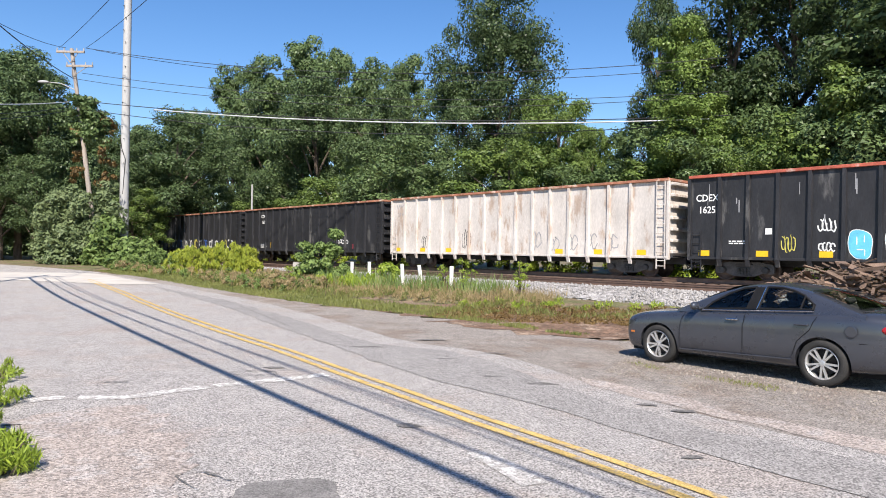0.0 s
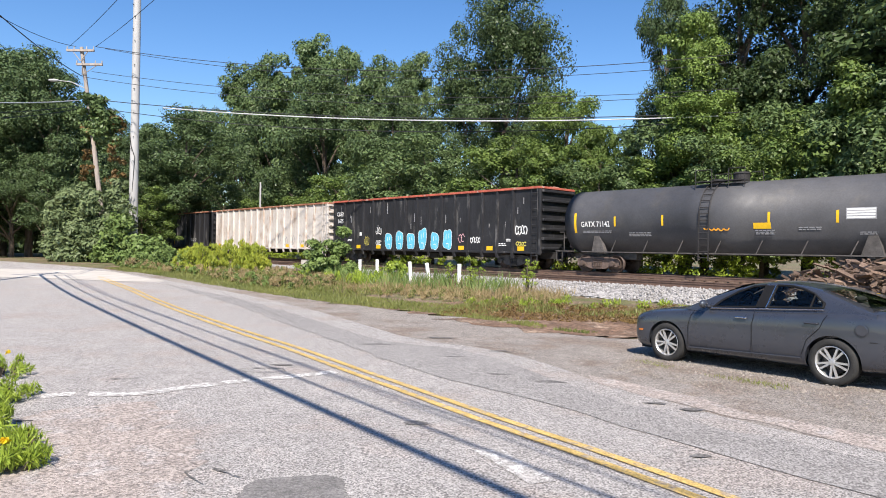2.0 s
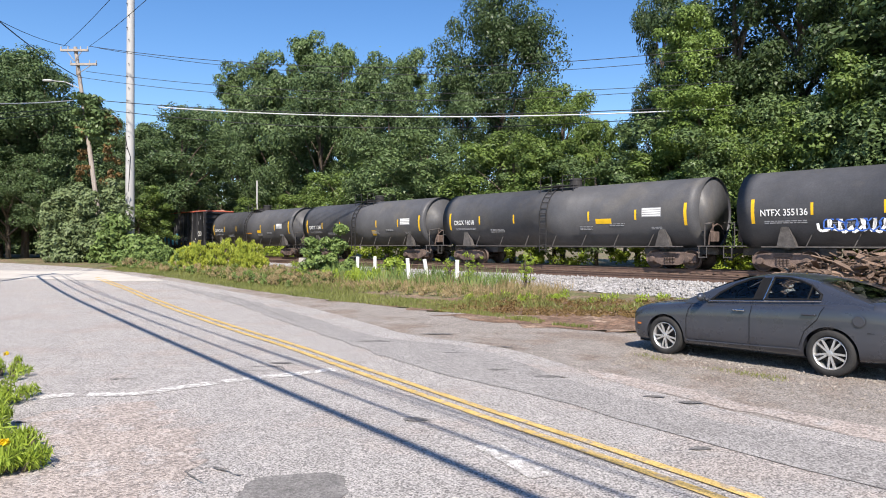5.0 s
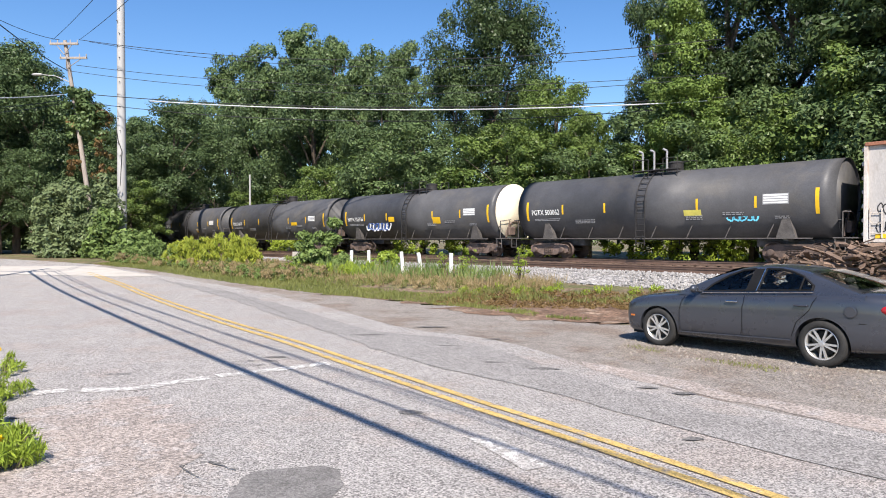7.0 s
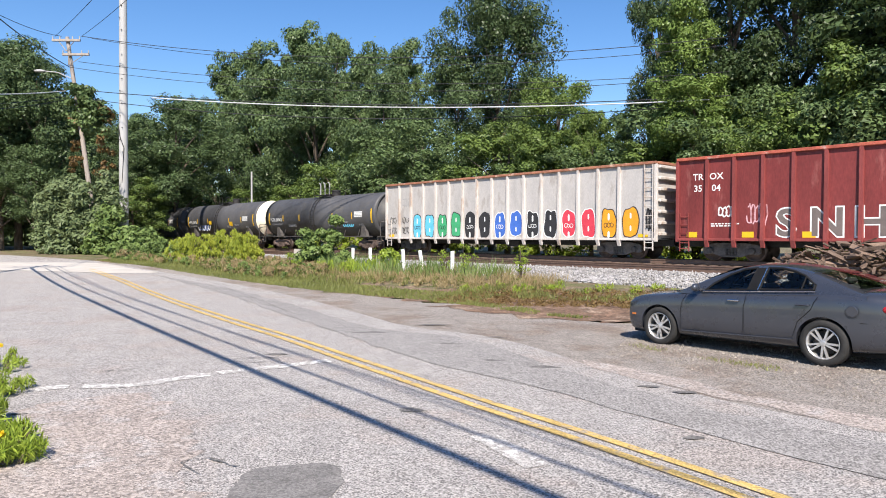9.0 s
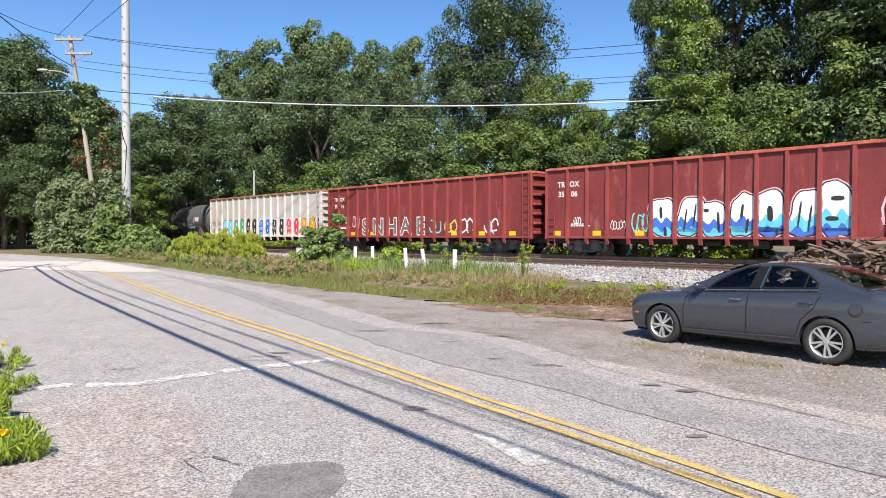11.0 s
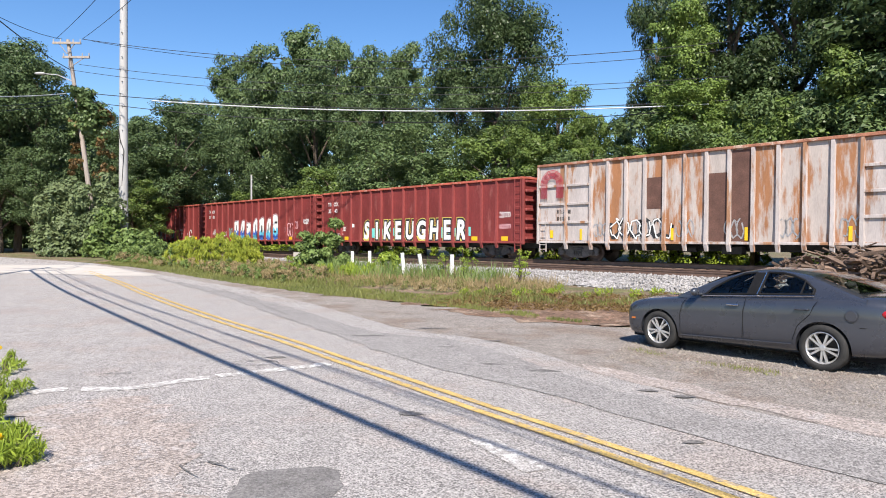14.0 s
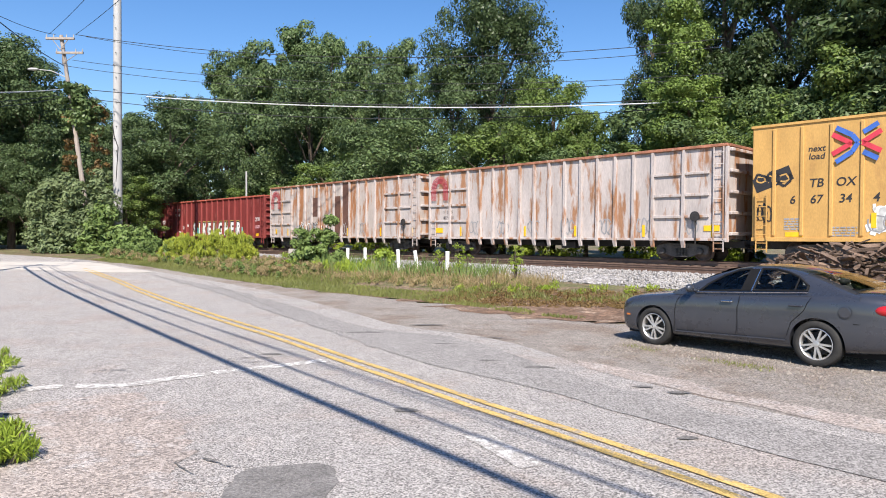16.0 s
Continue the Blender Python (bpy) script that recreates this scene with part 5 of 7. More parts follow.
def sedan():
    e = tagged(new("sedan_car"), "dark blue-grey four-door sedan parked on the gravel shoulder", "car")
    bm = bmesh.new()
    st = [(2.13, .60, .31, .57, .66), (2.11, .77, .23, .65, .73), (2.03, .865, .20, .725, .80), (1.89, .90, .18, .775, .85), (1.68, .912, .18, .82, .885), (1.364, .916, .18, .86, .915),
          (1.0, .917, .18, .895, .95), (.75, .918, .18, .91, .975), (.3, .918, .18, .93, .985), (-.4, .918, .18, .95, 1.005), (-1.0, .918, .18, .975, 1.03), (-1.364, .916, .18, .99, 1.055),
          (-1.7, .90, .19, 1.0, 1.085), (-2.05, .865, .22, .99, 1.095), (-2.34, .79, .26, .94, 1.07), (-2.44, .70, .30, .84, .98), (-2.48, .58, .40, .72, .84)]
    rings = []
    for x, w, zb, zs, zt in st:
        half = [(0, zb), (w * .80, zb), (w * .95, zb + .07), (w * .985, zb + .2), (w, (zb + zs) / 2 + .08), (w * .985, zs - .05), (w * .95, zs + .02), (w * .84, zt - .004), (w * .45, zt + .02), (0, zt + .028)]
        pts = half + [(-y, z) for y, z in reversed(half[1:-1])]
        rings.append([bm.verts.new((x, y, z)) for y, z in pts])
    n = len(rings[0])
    for p, q in zip(rings, rings[1:]):
        for i in range(n):
            bm.faces.new((p[i], p[(i + 1) % n], q[(i + 1) % n], q[i]))
    bm.faces.new(rings[0][::-1])
    bm.faces.new(rings[-1])
    bmesh.ops.recalc_face_normals(bm, faces=bm.faces)
    body = part("body", bm, M_CARPAINT, e)
    sub = body.modifiers.new("round", "SUBSURF")
    sub.levels = sub.render_levels = 2
    cut = bmesh.new()
    for x in (1.364, -1.364):
        for k in (-1, 1):
            rod(cut, (x, k * 0.62, 0.335), (x, k * 1.2, 0.335), 0.375, seg=40)
    cutter = mesh_object("cutter", cut, M_CARPAINT)
    bo = body.modifiers.new("arches", "BOOLEAN")
    bo.operation, bo.object, bo.solver = "DIFFERENCE", cutter, "EXACT"
    baked(body)
    bpy.data.objects.remove(cutter)
    body.data.polygons.foreach_set("use_smooth", [True] * len(body.data.polygons))
    body.data.set_sharp_from_angle(angle=radians(35))
    # cabin
    bm = bmesh.new()
    rings = []
    for x, zr in ((1.0, .955), (.78, 1.075), (.42, 1.245), (.08, 1.375), (-.3, 1.435), (-.7, 1.428), (-1.05, 1.365), (-1.4, 1.245), (-1.7, 1.12), (-1.92, 1.045)):
        zr = max(zr, .96)
        yt = car_width(zr)
        half = [(car_width(.93), .93), (car_width(.94 + (zr - .94) * .5), .94 + (zr - .94) * .5), (yt + .015, zr - .05 * (zr > 1.1)), (yt - .07, zr), (yt * .45, zr + .022), (0, zr + .027)]
        pts = half + [(-y, z) for y, z in reversed(half[:-1])]
        rings.append([bm.verts.new((x, y, z)) for y, z in pts])
    for p, q in zip(rings, rings[1:]):
        for i in range(len(p) - 1):
            bm.faces.new((p[i], p[i + 1], q[i + 1], q[i]))
    bmesh.ops.recalc_face_normals(bm, faces=bm.faces)
    cab = part("roof", bm, M_CARPAINT, e)
    sub = cab.modifiers.new("round", "SUBSURF")
    sub.levels = sub.render_levels = 4
    baked(cab)
    # openings for the glass
    front = [(.50, 1.0), (.37, 1.12), (.13, 1.265), (-.10, 1.36), (-.30, 1.385), (-.22, 1.045)]
    rear = [(-.40, 1.055), (-.47, 1.39), (-.70, 1.388), (-.88, 1.35), (-1.05, 1.285), (-1.21, 1.16), (-1.20, 1.085)]

    def within(x, z, poly):
        odd = False
        for (x0, z0), (x1, z1) in zip(poly, poly[1:] + poly[:1]):
            if (z0 > z) != (z1 > z) and x < x0 + (z - z0) / (z1 - z0) * (x1 - x0):
                odd = not odd
        return odd

    bm = bmesh.new()
    bm.from_mesh(cab.data)
    gone = []
    for f in bm.faces:
        c = f.calc_center_median()
        if abs(c.y) > .5 and abs(f.normal.z) < .75 and (within(c.x, c.z, front) or within(c.x, c.z, rear)):
            gone.append(f)
        elif (.16 < c.x < .86 and abs(c.y) < .50 + .18 * (c.x - .16) and abs(f.normal.z) > .3) or (-1.76 < c.x < -1.18 and abs(c.y) < .50 - .12 * (c.x + 1.18) and abs(f.normal.z) > .3):
            gone.append(f)
    bmesh.ops.delete(bm, geom=gone, context="FACES")
    bm.to_mesh(cab.data)
    bm.free()
    cab.data.polygons.foreach_set("use_smooth", [True] * len(cab.data.polygons))

    def side_pane(name, pts, mat, out, k, parent=e):
        bm = bmesh.new()
        line = []
        for (x0, z0), (x1, z1) in zip(pts, pts[1:] + pts[:1]):
            for j in range(6):
                line.append((x0 + (x1 - x0) * j / 6, z0 + (z1 - z0) * j / 6))
        f = bm.faces.new([bm.verts.new((x, k * (car_width(z) + out), z)) for x, z in line])
        r = bmesh.ops.triangulate(bm, faces=[f])
        bmesh.ops.recalc_face_normals(bm, faces=bm.faces)
        return part(name, bm, mat, parent)

    for k in (1, -1):
        for poly in (front, rear):  # rubber seals round the openings
            bm = bmesh.new()
            for (x0, z0), (x1, z1) in zip(poly, poly[1:] + poly[:1]):
                for j in range(5):
                    a, b = (x0 + (x1 - x0) * j / 5, z0 + (z1 - z0) * j / 5), (x0 + (x1 - x0) * (j + 1) / 5, z0 + (z1 - z0) * (j + 1) / 5)
                    rod(bm, (a[0], k * (car_width(a[1]) + .004), a[1]), (b[0], k * (car_width(b[1]) + .004), b[1]), .019, seg=6)
            part("window_seal", bm, M_BLACKPLASTIC, e)
        side_pane("pillar_cover", [(-.23, 1.045), (-.31, 1.385), (-.46, 1.39), (-.39, 1.055)], M_BLACKPLASTIC, .028, k)
        side_pane("window", front, M_SIDEGLASS, .006, k)
        side_pane("window", rear, M_SIDEGLASS, .006, k)
        bm = bmesh.new()
        rod(bm, (-1.03, k * (car_width(1.08) + .014), 1.08), (-1.065, k * (car_width(1.28) + .014), 1.28), .013, seg=6)
        part("window_divider", bm, M_BLACKPLASTIC, e)
        bm = bmesh.new()
        rod(bm, (-.385, k * (car_width(1.05) + .03), 1.05), (-.455, k * (car_width(1.39) + .03), 1.39), .009, seg=6)
        part("pillar_trim", bm, M_CHROME, e)
        bm = bmesh.new()
        rod(bm, (.53, k * (car_width(.985) + .022), .985), (-1.23, k * (car_width(1.065) + .022), 1.068), .008, seg=5)
        part("belt_trim", bm, M_CHROME, e)
        bm = bmesh.new()
        rod(bm, (.92, k * .912, .30), (-.94, k * .912, .345), .012, seg=6)
        part("door_moulding", bm, M_CARPAINT, e)
        bm = bmesh.new()
        rod(bm, (-1.85, k * .882, .66), (-2.25, k * .80, .665), .006, seg=5)
        part("bumper_seam", bm, M_BLACKPLASTIC, e)
        # mirror
        bm = bmesh.new()
        r = bmesh.ops.create_icosphere(bm, subdivisions=3, radius=1)
        bmesh.ops.transform(bm, matrix=Matrix.Translation((.60, k * .97, 1.05)) @ Matrix.Diagonal((.06, .10, .07, 1)), verts=r["verts"])
        rod(bm, (.56, k * .82, .995), (.60, k * .92, 1.03), .03)
        part("mirror", bm, M_CARPAINT, e, "", True)
        # handles, seams, sill trim, lamps
        for x in (-.02, -1.09):
            bm = bmesh.new()
            box(bm, x - .10, x + .10, k * .925 - .02, k * .925 + .02, .855, .885, bevel=.012)
            part("door_handle", bm, M_CHROME if x > -1 else M_CARPAINT, e)
        for pts in ([(.80, .93), (.88, .84), (.93, .66), (.93, .33), (.88, .26)], [(-.24, .99), (-.19, .79), (-.185, .28)], [(-1.31, 1.0), (-1.25, .92), (-1.20, .80), (-1.02, .62), (-.95, .40)]):
            bm = bmesh.new()
            for (x0, z0), (x1, z1) in zip(pts, pts[1:]):
                for j in range(4):
                    a = Vector((x0 + (x1 - x0) * j / 4, k * .919, z0 + (z1 - z0) * j / 4))
                    b = Vector((x0 + (x1 - x0) * (j + 1) / 4, k * .919, z0 + (z1 - z0) * (j + 1) / 4))
                    a.y -= k * (0.012 if a.z > .82 else 0) + k * max(0, (.42 - a.z)) * .1
                    b.y -= k * (0.012 if b.z > .82 else 0) + k * max(0, (.42 - b.z)) * .1
                    rod(bm, a, b, .004, seg=4)
            part("door_seam", bm, M_BLACKPLASTIC, e)
        bm = bmesh.new()
        r = bmesh.ops.create_icosphere(bm, subdivisions=3, radius=1)
        bmesh.ops.transform(bm, matrix=Matrix.Translation((1.90, k * .79, .70)) @ Matrix.Rotation(radians(-24 * k), 4, "Z") @ Matrix.Diagonal((.16, .075, .055, 1)), verts=r["verts"])
        part("headlight", bm, M_CLEARLENS, e, "", True)
        bm = bmesh.new()
        r = bmesh.ops.create_icosphere(bm, subdivisions=3, radius=1)
        bmesh.ops.transform(bm, matrix=Matrix.Translation((-2.27, k * .735, .86)) @ Matrix.Rotation(radians(24 * k), 4, "Z") @ Matrix.Diagonal((.20, .085, .09, 1)), verts=r["verts"])
        part("tail_light", bm, M_REDLENS, e, "", True)
        bm = bmesh.new()
        box(bm, 1.86, 1.93, k * .892 - .02, k * .885 + .02, .50, .53)
        part("side_marker", bm, M_AMBER, e)
    bm = bmesh.new()
    lathe(bm, [(0, .075), (.004, .085), (.008, .07)], 20, Matrix.Translation((-1.75, .900, .82)) @ Matrix.Rotation(radians(90), 4, "Z"))
    bmesh.ops.recalc_face_normals(bm, faces=bm.faces)
    part("fuel_flap", bm, M_CARPAINT, e)
    # windscreen and rear screen
    for pts in ([(.93, .965, .70), (.10, 1.352, .56)], [(-1.10, 1.335, .56), (-1.88, 1.07, .68)]):
        bm = bmesh.new()
        rows = []
        (xa, za, wa), (xb, zb, wb) = pts
        for j in range(7):
            t = j / 6
            x, z, w = xa + (xb - xa) * t, za + (zb - za) * t + .02 * math.sin(math.pi * t), wa + (wb - wa) * t
            rows.append([bm.verts.new((x + .02 * (1 if xa > 0 else -1) * (1 - (i / 4 - 1) ** 2), w * (i / 4 - 1), z + .03 + .012 * (1 - (i / 4 - 1) ** 2))) for i in range(9)])
        for p, q in zip(rows, rows[1:]):
            for i in range(8):
                bm.faces.new((p[i], p[i + 1], q[i + 1], q[i]))
        bmesh.ops.recalc_face_normals(bm, faces=bm.faces)
        part("windscreen" if xa > 0 else "rear_window", bm, M_SIDEGLASS if xa > 0 else M_SIDEGLASS, e, "", True)
    # wheels
    tyre = bmesh.new()
    lathe(tyre, [(-.105, .235), (-.112, .27), (-.108, .315), (-.085, .332), (.085, .332), (.108, .315), (.112, .27), (.105, .235), (-.105, .235)], 40, Matrix.Rotation(radians(90), 4, "Z"), False)
    bmesh.ops.recalc_face_normals(tyre, faces=tyre.faces)
    rim = bmesh.new()
    lathe(rim, [(.06, .228), (.10, .236), (.104, .226), (.085, .212), (.03, .205), (-.09, .205), (-.09, .22), (.06, .228)], 36, Matrix.Rotation(radians(90), 4, "Z"), False)
    for i in range(10):
        a = 2 * math.pi * (i // 2) / 5 + (0.30 if i % 2 else -0.30)
        box(rim, -.014, .014, .062, .092, .04, .215, Matrix.Rotation(a, 4, "Y") @ Matrix.Rotation(0.10 * (-1 if i % 2 else 1), 4, "Y"))
    lathe(rim, [(.05, .045), (.095, .045), (.10, .03), (.10, .01)], 16, Matrix.Rotation(radians(90), 4, "Z"))
    bmesh.ops.recalc_face_normals(rim, faces=rim.faces)
    brake = bmesh.new()
    lathe(brake, [(-.02, .17), (.0, .17)], 28, Matrix.Rotation(radians(90), 4, "Z"))
    t0 = r0 = b0 = None
    for x in (1.364, -1.364):
        for k in (1, -1):
            w = new("wheel")
            w.parent = e
            w.matrix_basis = Matrix.Translation((x, k * .80, .332)) @ Matrix.Rotation(0 if k > 0 else math.pi, 4, "Z") @ Matrix.Rotation(0.4 * x, 4, "Y")
            if t0 is None:
                t0, r0, b0 = part("tyre", tyre, M_TYRE, w, "", True), part("rim", rim, M_ALLOY, w), part("brake_disc", brake, M_STEEL, w)
            else:
                again(t0, w, Matrix()), again(r0, w, Matrix()), again(b0, w, Matrix())
    # cabin: floor cover, seats, wheel
    bm = bmesh.new()
    box(bm, -1.85, .75, -.74, .74, .96, 1.035, bevel=.02)
    part("cabin_floor", bm, M_INTERIOR, e)
    for x, y in ((-.28, .37), (-.28, -.37), (-1.18, .37), (-1.18, -.37)):
        bm = bmesh.new()
        box(bm, -.08, .08, -.25, .25, -.1, .24, Matrix.Rotation(radians(-14), 4, "Y"), bevel=.05)
        box(bm, -.05, .05, -.13, .13, .25, .34 if x < -1 else .38, Matrix.Translation((-.03, 0, 0)) @ Matrix.Rotation(radians(-8), 4, "Y"), bevel=.035)
        o = part("seat", bm, M_INTERIOR, e)
        o.matrix_basis = Matrix.Translation((x, y, .90))
    bm = bmesh.new()
    for i in range(20):
        a, b = 2 * math.pi * i / 20, 2 * math.pi * (i + 1) / 20
        rod(bm, (0, .185 * math.cos(a), .185 * math.sin(a)), (0, .185 * math.cos(b), .185 * math.sin(b)), .016, seg=6)
    rod(bm, (0, -.18, 0), (0, .18, 0), .018, seg=6)
    o = part("steering_wheel", bm, M_BLACKPLASTIC, e)
    o.matrix_basis = Matrix.Translation((.22, .37, 1.07)) @ Matrix.Rotation(radians(-25), 4, "Y")
    # under-tray and rear bumper lower edge
    bm = bmesh.new()
    box(bm, -2.2, 2.1, -.6, .6, .16, .30)
    part("underbody", bm, M_BLACKPLASTIC, e)
    bm = bmesh.new()
    box(bm, -2.47, -2.25, -.62, .62, .30, .40, bevel=.03)
    part("rear_bumper", bm, M_BLACKPLASTIC, e)
    e.matrix_world = pose(5.356, 11.113, 0.04, 0, 0.92, 126.9)
    return e


sedan()
# ---- patches on road and shoulder ----
sheet("gravel_shoulder", [(-19.4, 37.6), (-14.4, 33.9), (-9.3, 28.4), (-5.5, 24.4), (-2.6, 21.3), (-0.6, 19.5), (1.3, 17.0), (2.6, 15.3), (5.0, 14.2), (8.0, 13.0), (10.5, 10.5), (15.0, 4.0), (26.0, -14.0),
                         (21.0, -20.6), (10.0, -4.6), (5.7, 2.6), (3.4, 6.3), (2.3, 7.7), (1.4, 9.0), (0.7, 10.8), (-0.4, 12.3), (-2.0, 13.7), (-4.8, 18.9), (-8.6, 24.5), (-14.7, 31.1), (-19.0, 35.4)],
      M_GRAVEL, 0.012, label="brown-grey gravel road shoulder", category="gravel", ragged=0.3, seed=4)
sheet("dirt_patch", [(-0.3, 18.1), (1.3, 18.6), (3.3, 18.6), (5.2, 19.0), (9.0, 16.0), (13.0, 11.0), (12.0, 9.5), (8.4, 12.6), (5.0, 14.6), (3.2, 15.0), (1.5, 16.2)],
      M_DIRT, 0.020, label="bare brown dirt with wood chips", category="dirt", ragged=0.7, seed=5)
sheet("dirt_patch", [(3.4, 20.6), (6.5, 19.3), (9.0, 17.0), (8.4, 16.0), (5.5, 18.2), (3.2, 19.4)],
      M_DIRT, 0.022, label="strip of bare brown dirt below the ballast", category="dirt", ragged=0.5, seed=6)
sheet("dirt_patch", [(-2.2, 20.6), (-0.6, 22.6), (1.4, 22.7), (3.5, 21.0), (5.2, 19.6), (3.2, 18.4), (0.6, 18.6)],
      M_DIRT, 0.017, label="bare brown dirt between the weeds", category="dirt", ragged=0.7, seed=13)
sheet("concrete_patch", [(-30.0, 37.5), (-24.3, 37.0), (-19.3, 36.6), (-15.4, 32.9), (-13.4, 31.0), (-15.2, 30.6), (-18.0, 31.3), (-21.6, 32.0), (-28.0, 31.2)],
      M_CONCRETE, 0.034, label="pale concrete patch across the road", category="road patch", ragged=0.12, seed=7)
sheet("lane_overlay", [(-13.0, 29.8), (-8.3, 24.6), (-4.6, 19.0), (-1.7, 14.0), (0.2, 12.5), (1.1, 10.9), (1.85, 9.0), (2.45, 8.0), (3.5, 6.6), (4.0, 6.1), (6.4, 2.4), (5.8, 2.0), (2.9, 5.9), (1.5, 7.9), (-0.4, 10.2), (-2.0, 12.9), (-4.0, 16.2), (-7.0, 21.4), (-9.6, 25.2)],
      M_ASPHALT2, 0.030, label="smoother grey overlay in the far lane", category="road patch", ragged=0.1, seed=8)
sheet("dirt_strip", [(2.15, 10.2), (2.55, 9.75), (3.1, 8.9), (3.7, 7.95), (4.75, 6.75), (7.8, 2.6), (7.3, 2.3), (4.1, 6.7), (3.3, 7.9), (2.7, 8.7), (2.2, 9.6)],
      M_DUST, 0.0175, label="smooth brown dust along the broken asphalt edge", category="dirt", ragged=0.08, step=0.15, seed=12)
sheet("tar_patch", [(-1.60, 5.22), (-1.54, 5.38), (-1.24, 5.47), (-0.93, 5.43), (-0.78, 5.08), (-0.9, 4.7), (-1.5, 4.7)],
      M_TAR, 0.0275, label="dark asphalt repair patch", category="road patch", ragged=0.08, step=0.12, seed=9)
sheet("dusty_patch", [(-4.5, 7.5), (-3.9, 7.9), (-3.3, 7.6), (-2.9, 6.9), (-2.4, 6.2), (-2.0, 5.3), (-1.9, 4.5), (-3.2, 4.3), (-3.9, 5.6), (-4.6, 6.6)],
      M_DUST, 0.0262, label="pinkish dusty worn asphalt at the road's edge", category="road patch", ragged=0.4, step=0.15, seed=11)
for i, (x, y, w, l) in enumerate(((-1.5, 13.0, .13, .5), (0.75, 10.1, .10, .3), (1.5, 9.6, .12, .35), (2.6, 8.35, .08, .22), (2.95, 8.05, .08, .22), (2.35, 6.2, .07, .14), (0.1, 11.7, .07, .3), (-0.35, 7.2, .10, .22), (-2.7, 10.6, .1, .25), (-4.1, 7.6, .03, .07), (-0.25, 14.2, .1, .5), (1.0, 12.4, .05, .4))):
    w, l = w * .75, l * .75
    sheet("tar_spot", [(x - l, y - w * .2), (x - l * .3, y + w), (x + l * .6, y + w * .6), (x + l, y - w * .4), (x, y - w)], M_TARSPOT, 0.0335, label="small dark tar stain on the asphalt", category="stain", ragged=0.1, step=0.05, seed=20 + i)


def paint_band(line, w, mat, lift, label, category, breaks=()):
    pts = resample(line, 0.08)
    bm = bmesh.new()
    l, r = offset(pts, -w / 2), offset(pts, w / 2)
    k = 0
    for i in range(len(pts) - 1):
        if any(a < i / len(pts) < b for a, b in breaks):
            continue
        q = []
        for (x, y), e in ((l[i], -1), (r[i], 1), (r[i + 1], 1), (l[i + 1], -1)):
            x += 0.03 * noise.noise((x * 9, y * 9, e))
            y += 0.05 * noise.noise((x * 9, y * 9, e + 5))
            q.append(bm.verts.new((x, y, height(x, y) + lift)))
        bm.faces.new(q)
    bmesh.ops.recalc_face_normals(bm, faces=bm.faces)
    if sum(f.normal.z for f in bm.faces) < 0:
        bmesh.ops.reverse_faces(bm, faces=bm.faces)
    return tagged(mesh_object("road_marking", bm, mat), label, category, kind="structure")


paint_band([(-5.05, 8.14), (-4.72, 8.31), (-4.0, 8.38), (-3.57, 8.75), (-3.05, 9.21), (-2.29, 9.68), (-1.74, 10.11)], 0.24, M_WHITE_LINE, 0.0285, "worn broken white stop line on the asphalt", "road marking", ((.07, .12), (.53, .55), (.66, .68)))
paint_band([(0.36, 6.3), (0.55, 5.95), (0.78, 5.42)], 0.26, M_WORNPAINT, 0.0285, "remains of white paint on the asphalt", "road marking")
for i, line in enumerate(([(-9.0, 26.0), (-6.5, 21.5), (-3.6, 16.0)], [(-1.9, 5.2), (-2.2, 5.5), (-2.0, 5.6), (-1.7, 5.4)], [(-3.0, 9.9), (-3.2, 10.15), (-2.7, 10.3), (-2.5, 10.0), (-3.0, 9.9)], [(-4.7, 9.0), (-4.75, 9.25), (-4.4, 9.3)], [(-2.4, 24.0), (-6.8, 28.0)])):
    paint_band(line, 0.016, M_TARSPOT, 0.0355, "thin dark crack in the asphalt", "crack")


def loose_gravel():
    """Small stones lying on the shoulder round the car."""
    rng = np.random.default_rng(33)
    n = 9000
    k, w = rng.random(n) ** 1.2, rng.random(n)
    x = 2.6 + 5.0 * k + 1.5 * w
    y = 10.6 - 7.0 * k + 3.0 * w
    z = np.array([height(p, q) for p, q in zip(x, y)]) + 0.016
    r = 0.006 + 0.016 * rng.random(n) ** 3
    dirs = np.array([(1, 0, 0), (-1, 0, 0), (0, 1, 0), (0, -1, 0), (0, 0, 1), (0, 0, -1)], np.float32)
    v = dirs[None] * (r[:, None, None] * rng.uniform(0.6, 1.3, (n, 6, 1))) + rng.normal(size=(n, 6, 3)) * (r * 0.2)[:, None, None]
    v += np.stack([x, y, z], 1)[:, None]
    tri = np.array([(0, 2, 4), (2, 1, 4), (1, 3, 4), (3, 0, 4), (2, 0, 5), (1, 2, 5), (3, 1, 5), (0, 3, 5)])
    idx = (np.arange(n)[:, None, None] * 6 + tri[None]).reshape(-1)
    me = bpy.data.meshes.new("loose_gravel")
    me.from_pydata(v.reshape(-1, 3).tolist(), [], idx.reshape(-1, 3).tolist())
    me.materials.append(M_PEBBLE)
    tagged(new("loose_gravel", me), "small pale stones lying on the gravel shoulder", "gravel", kind="stuff")


loose_gravel()

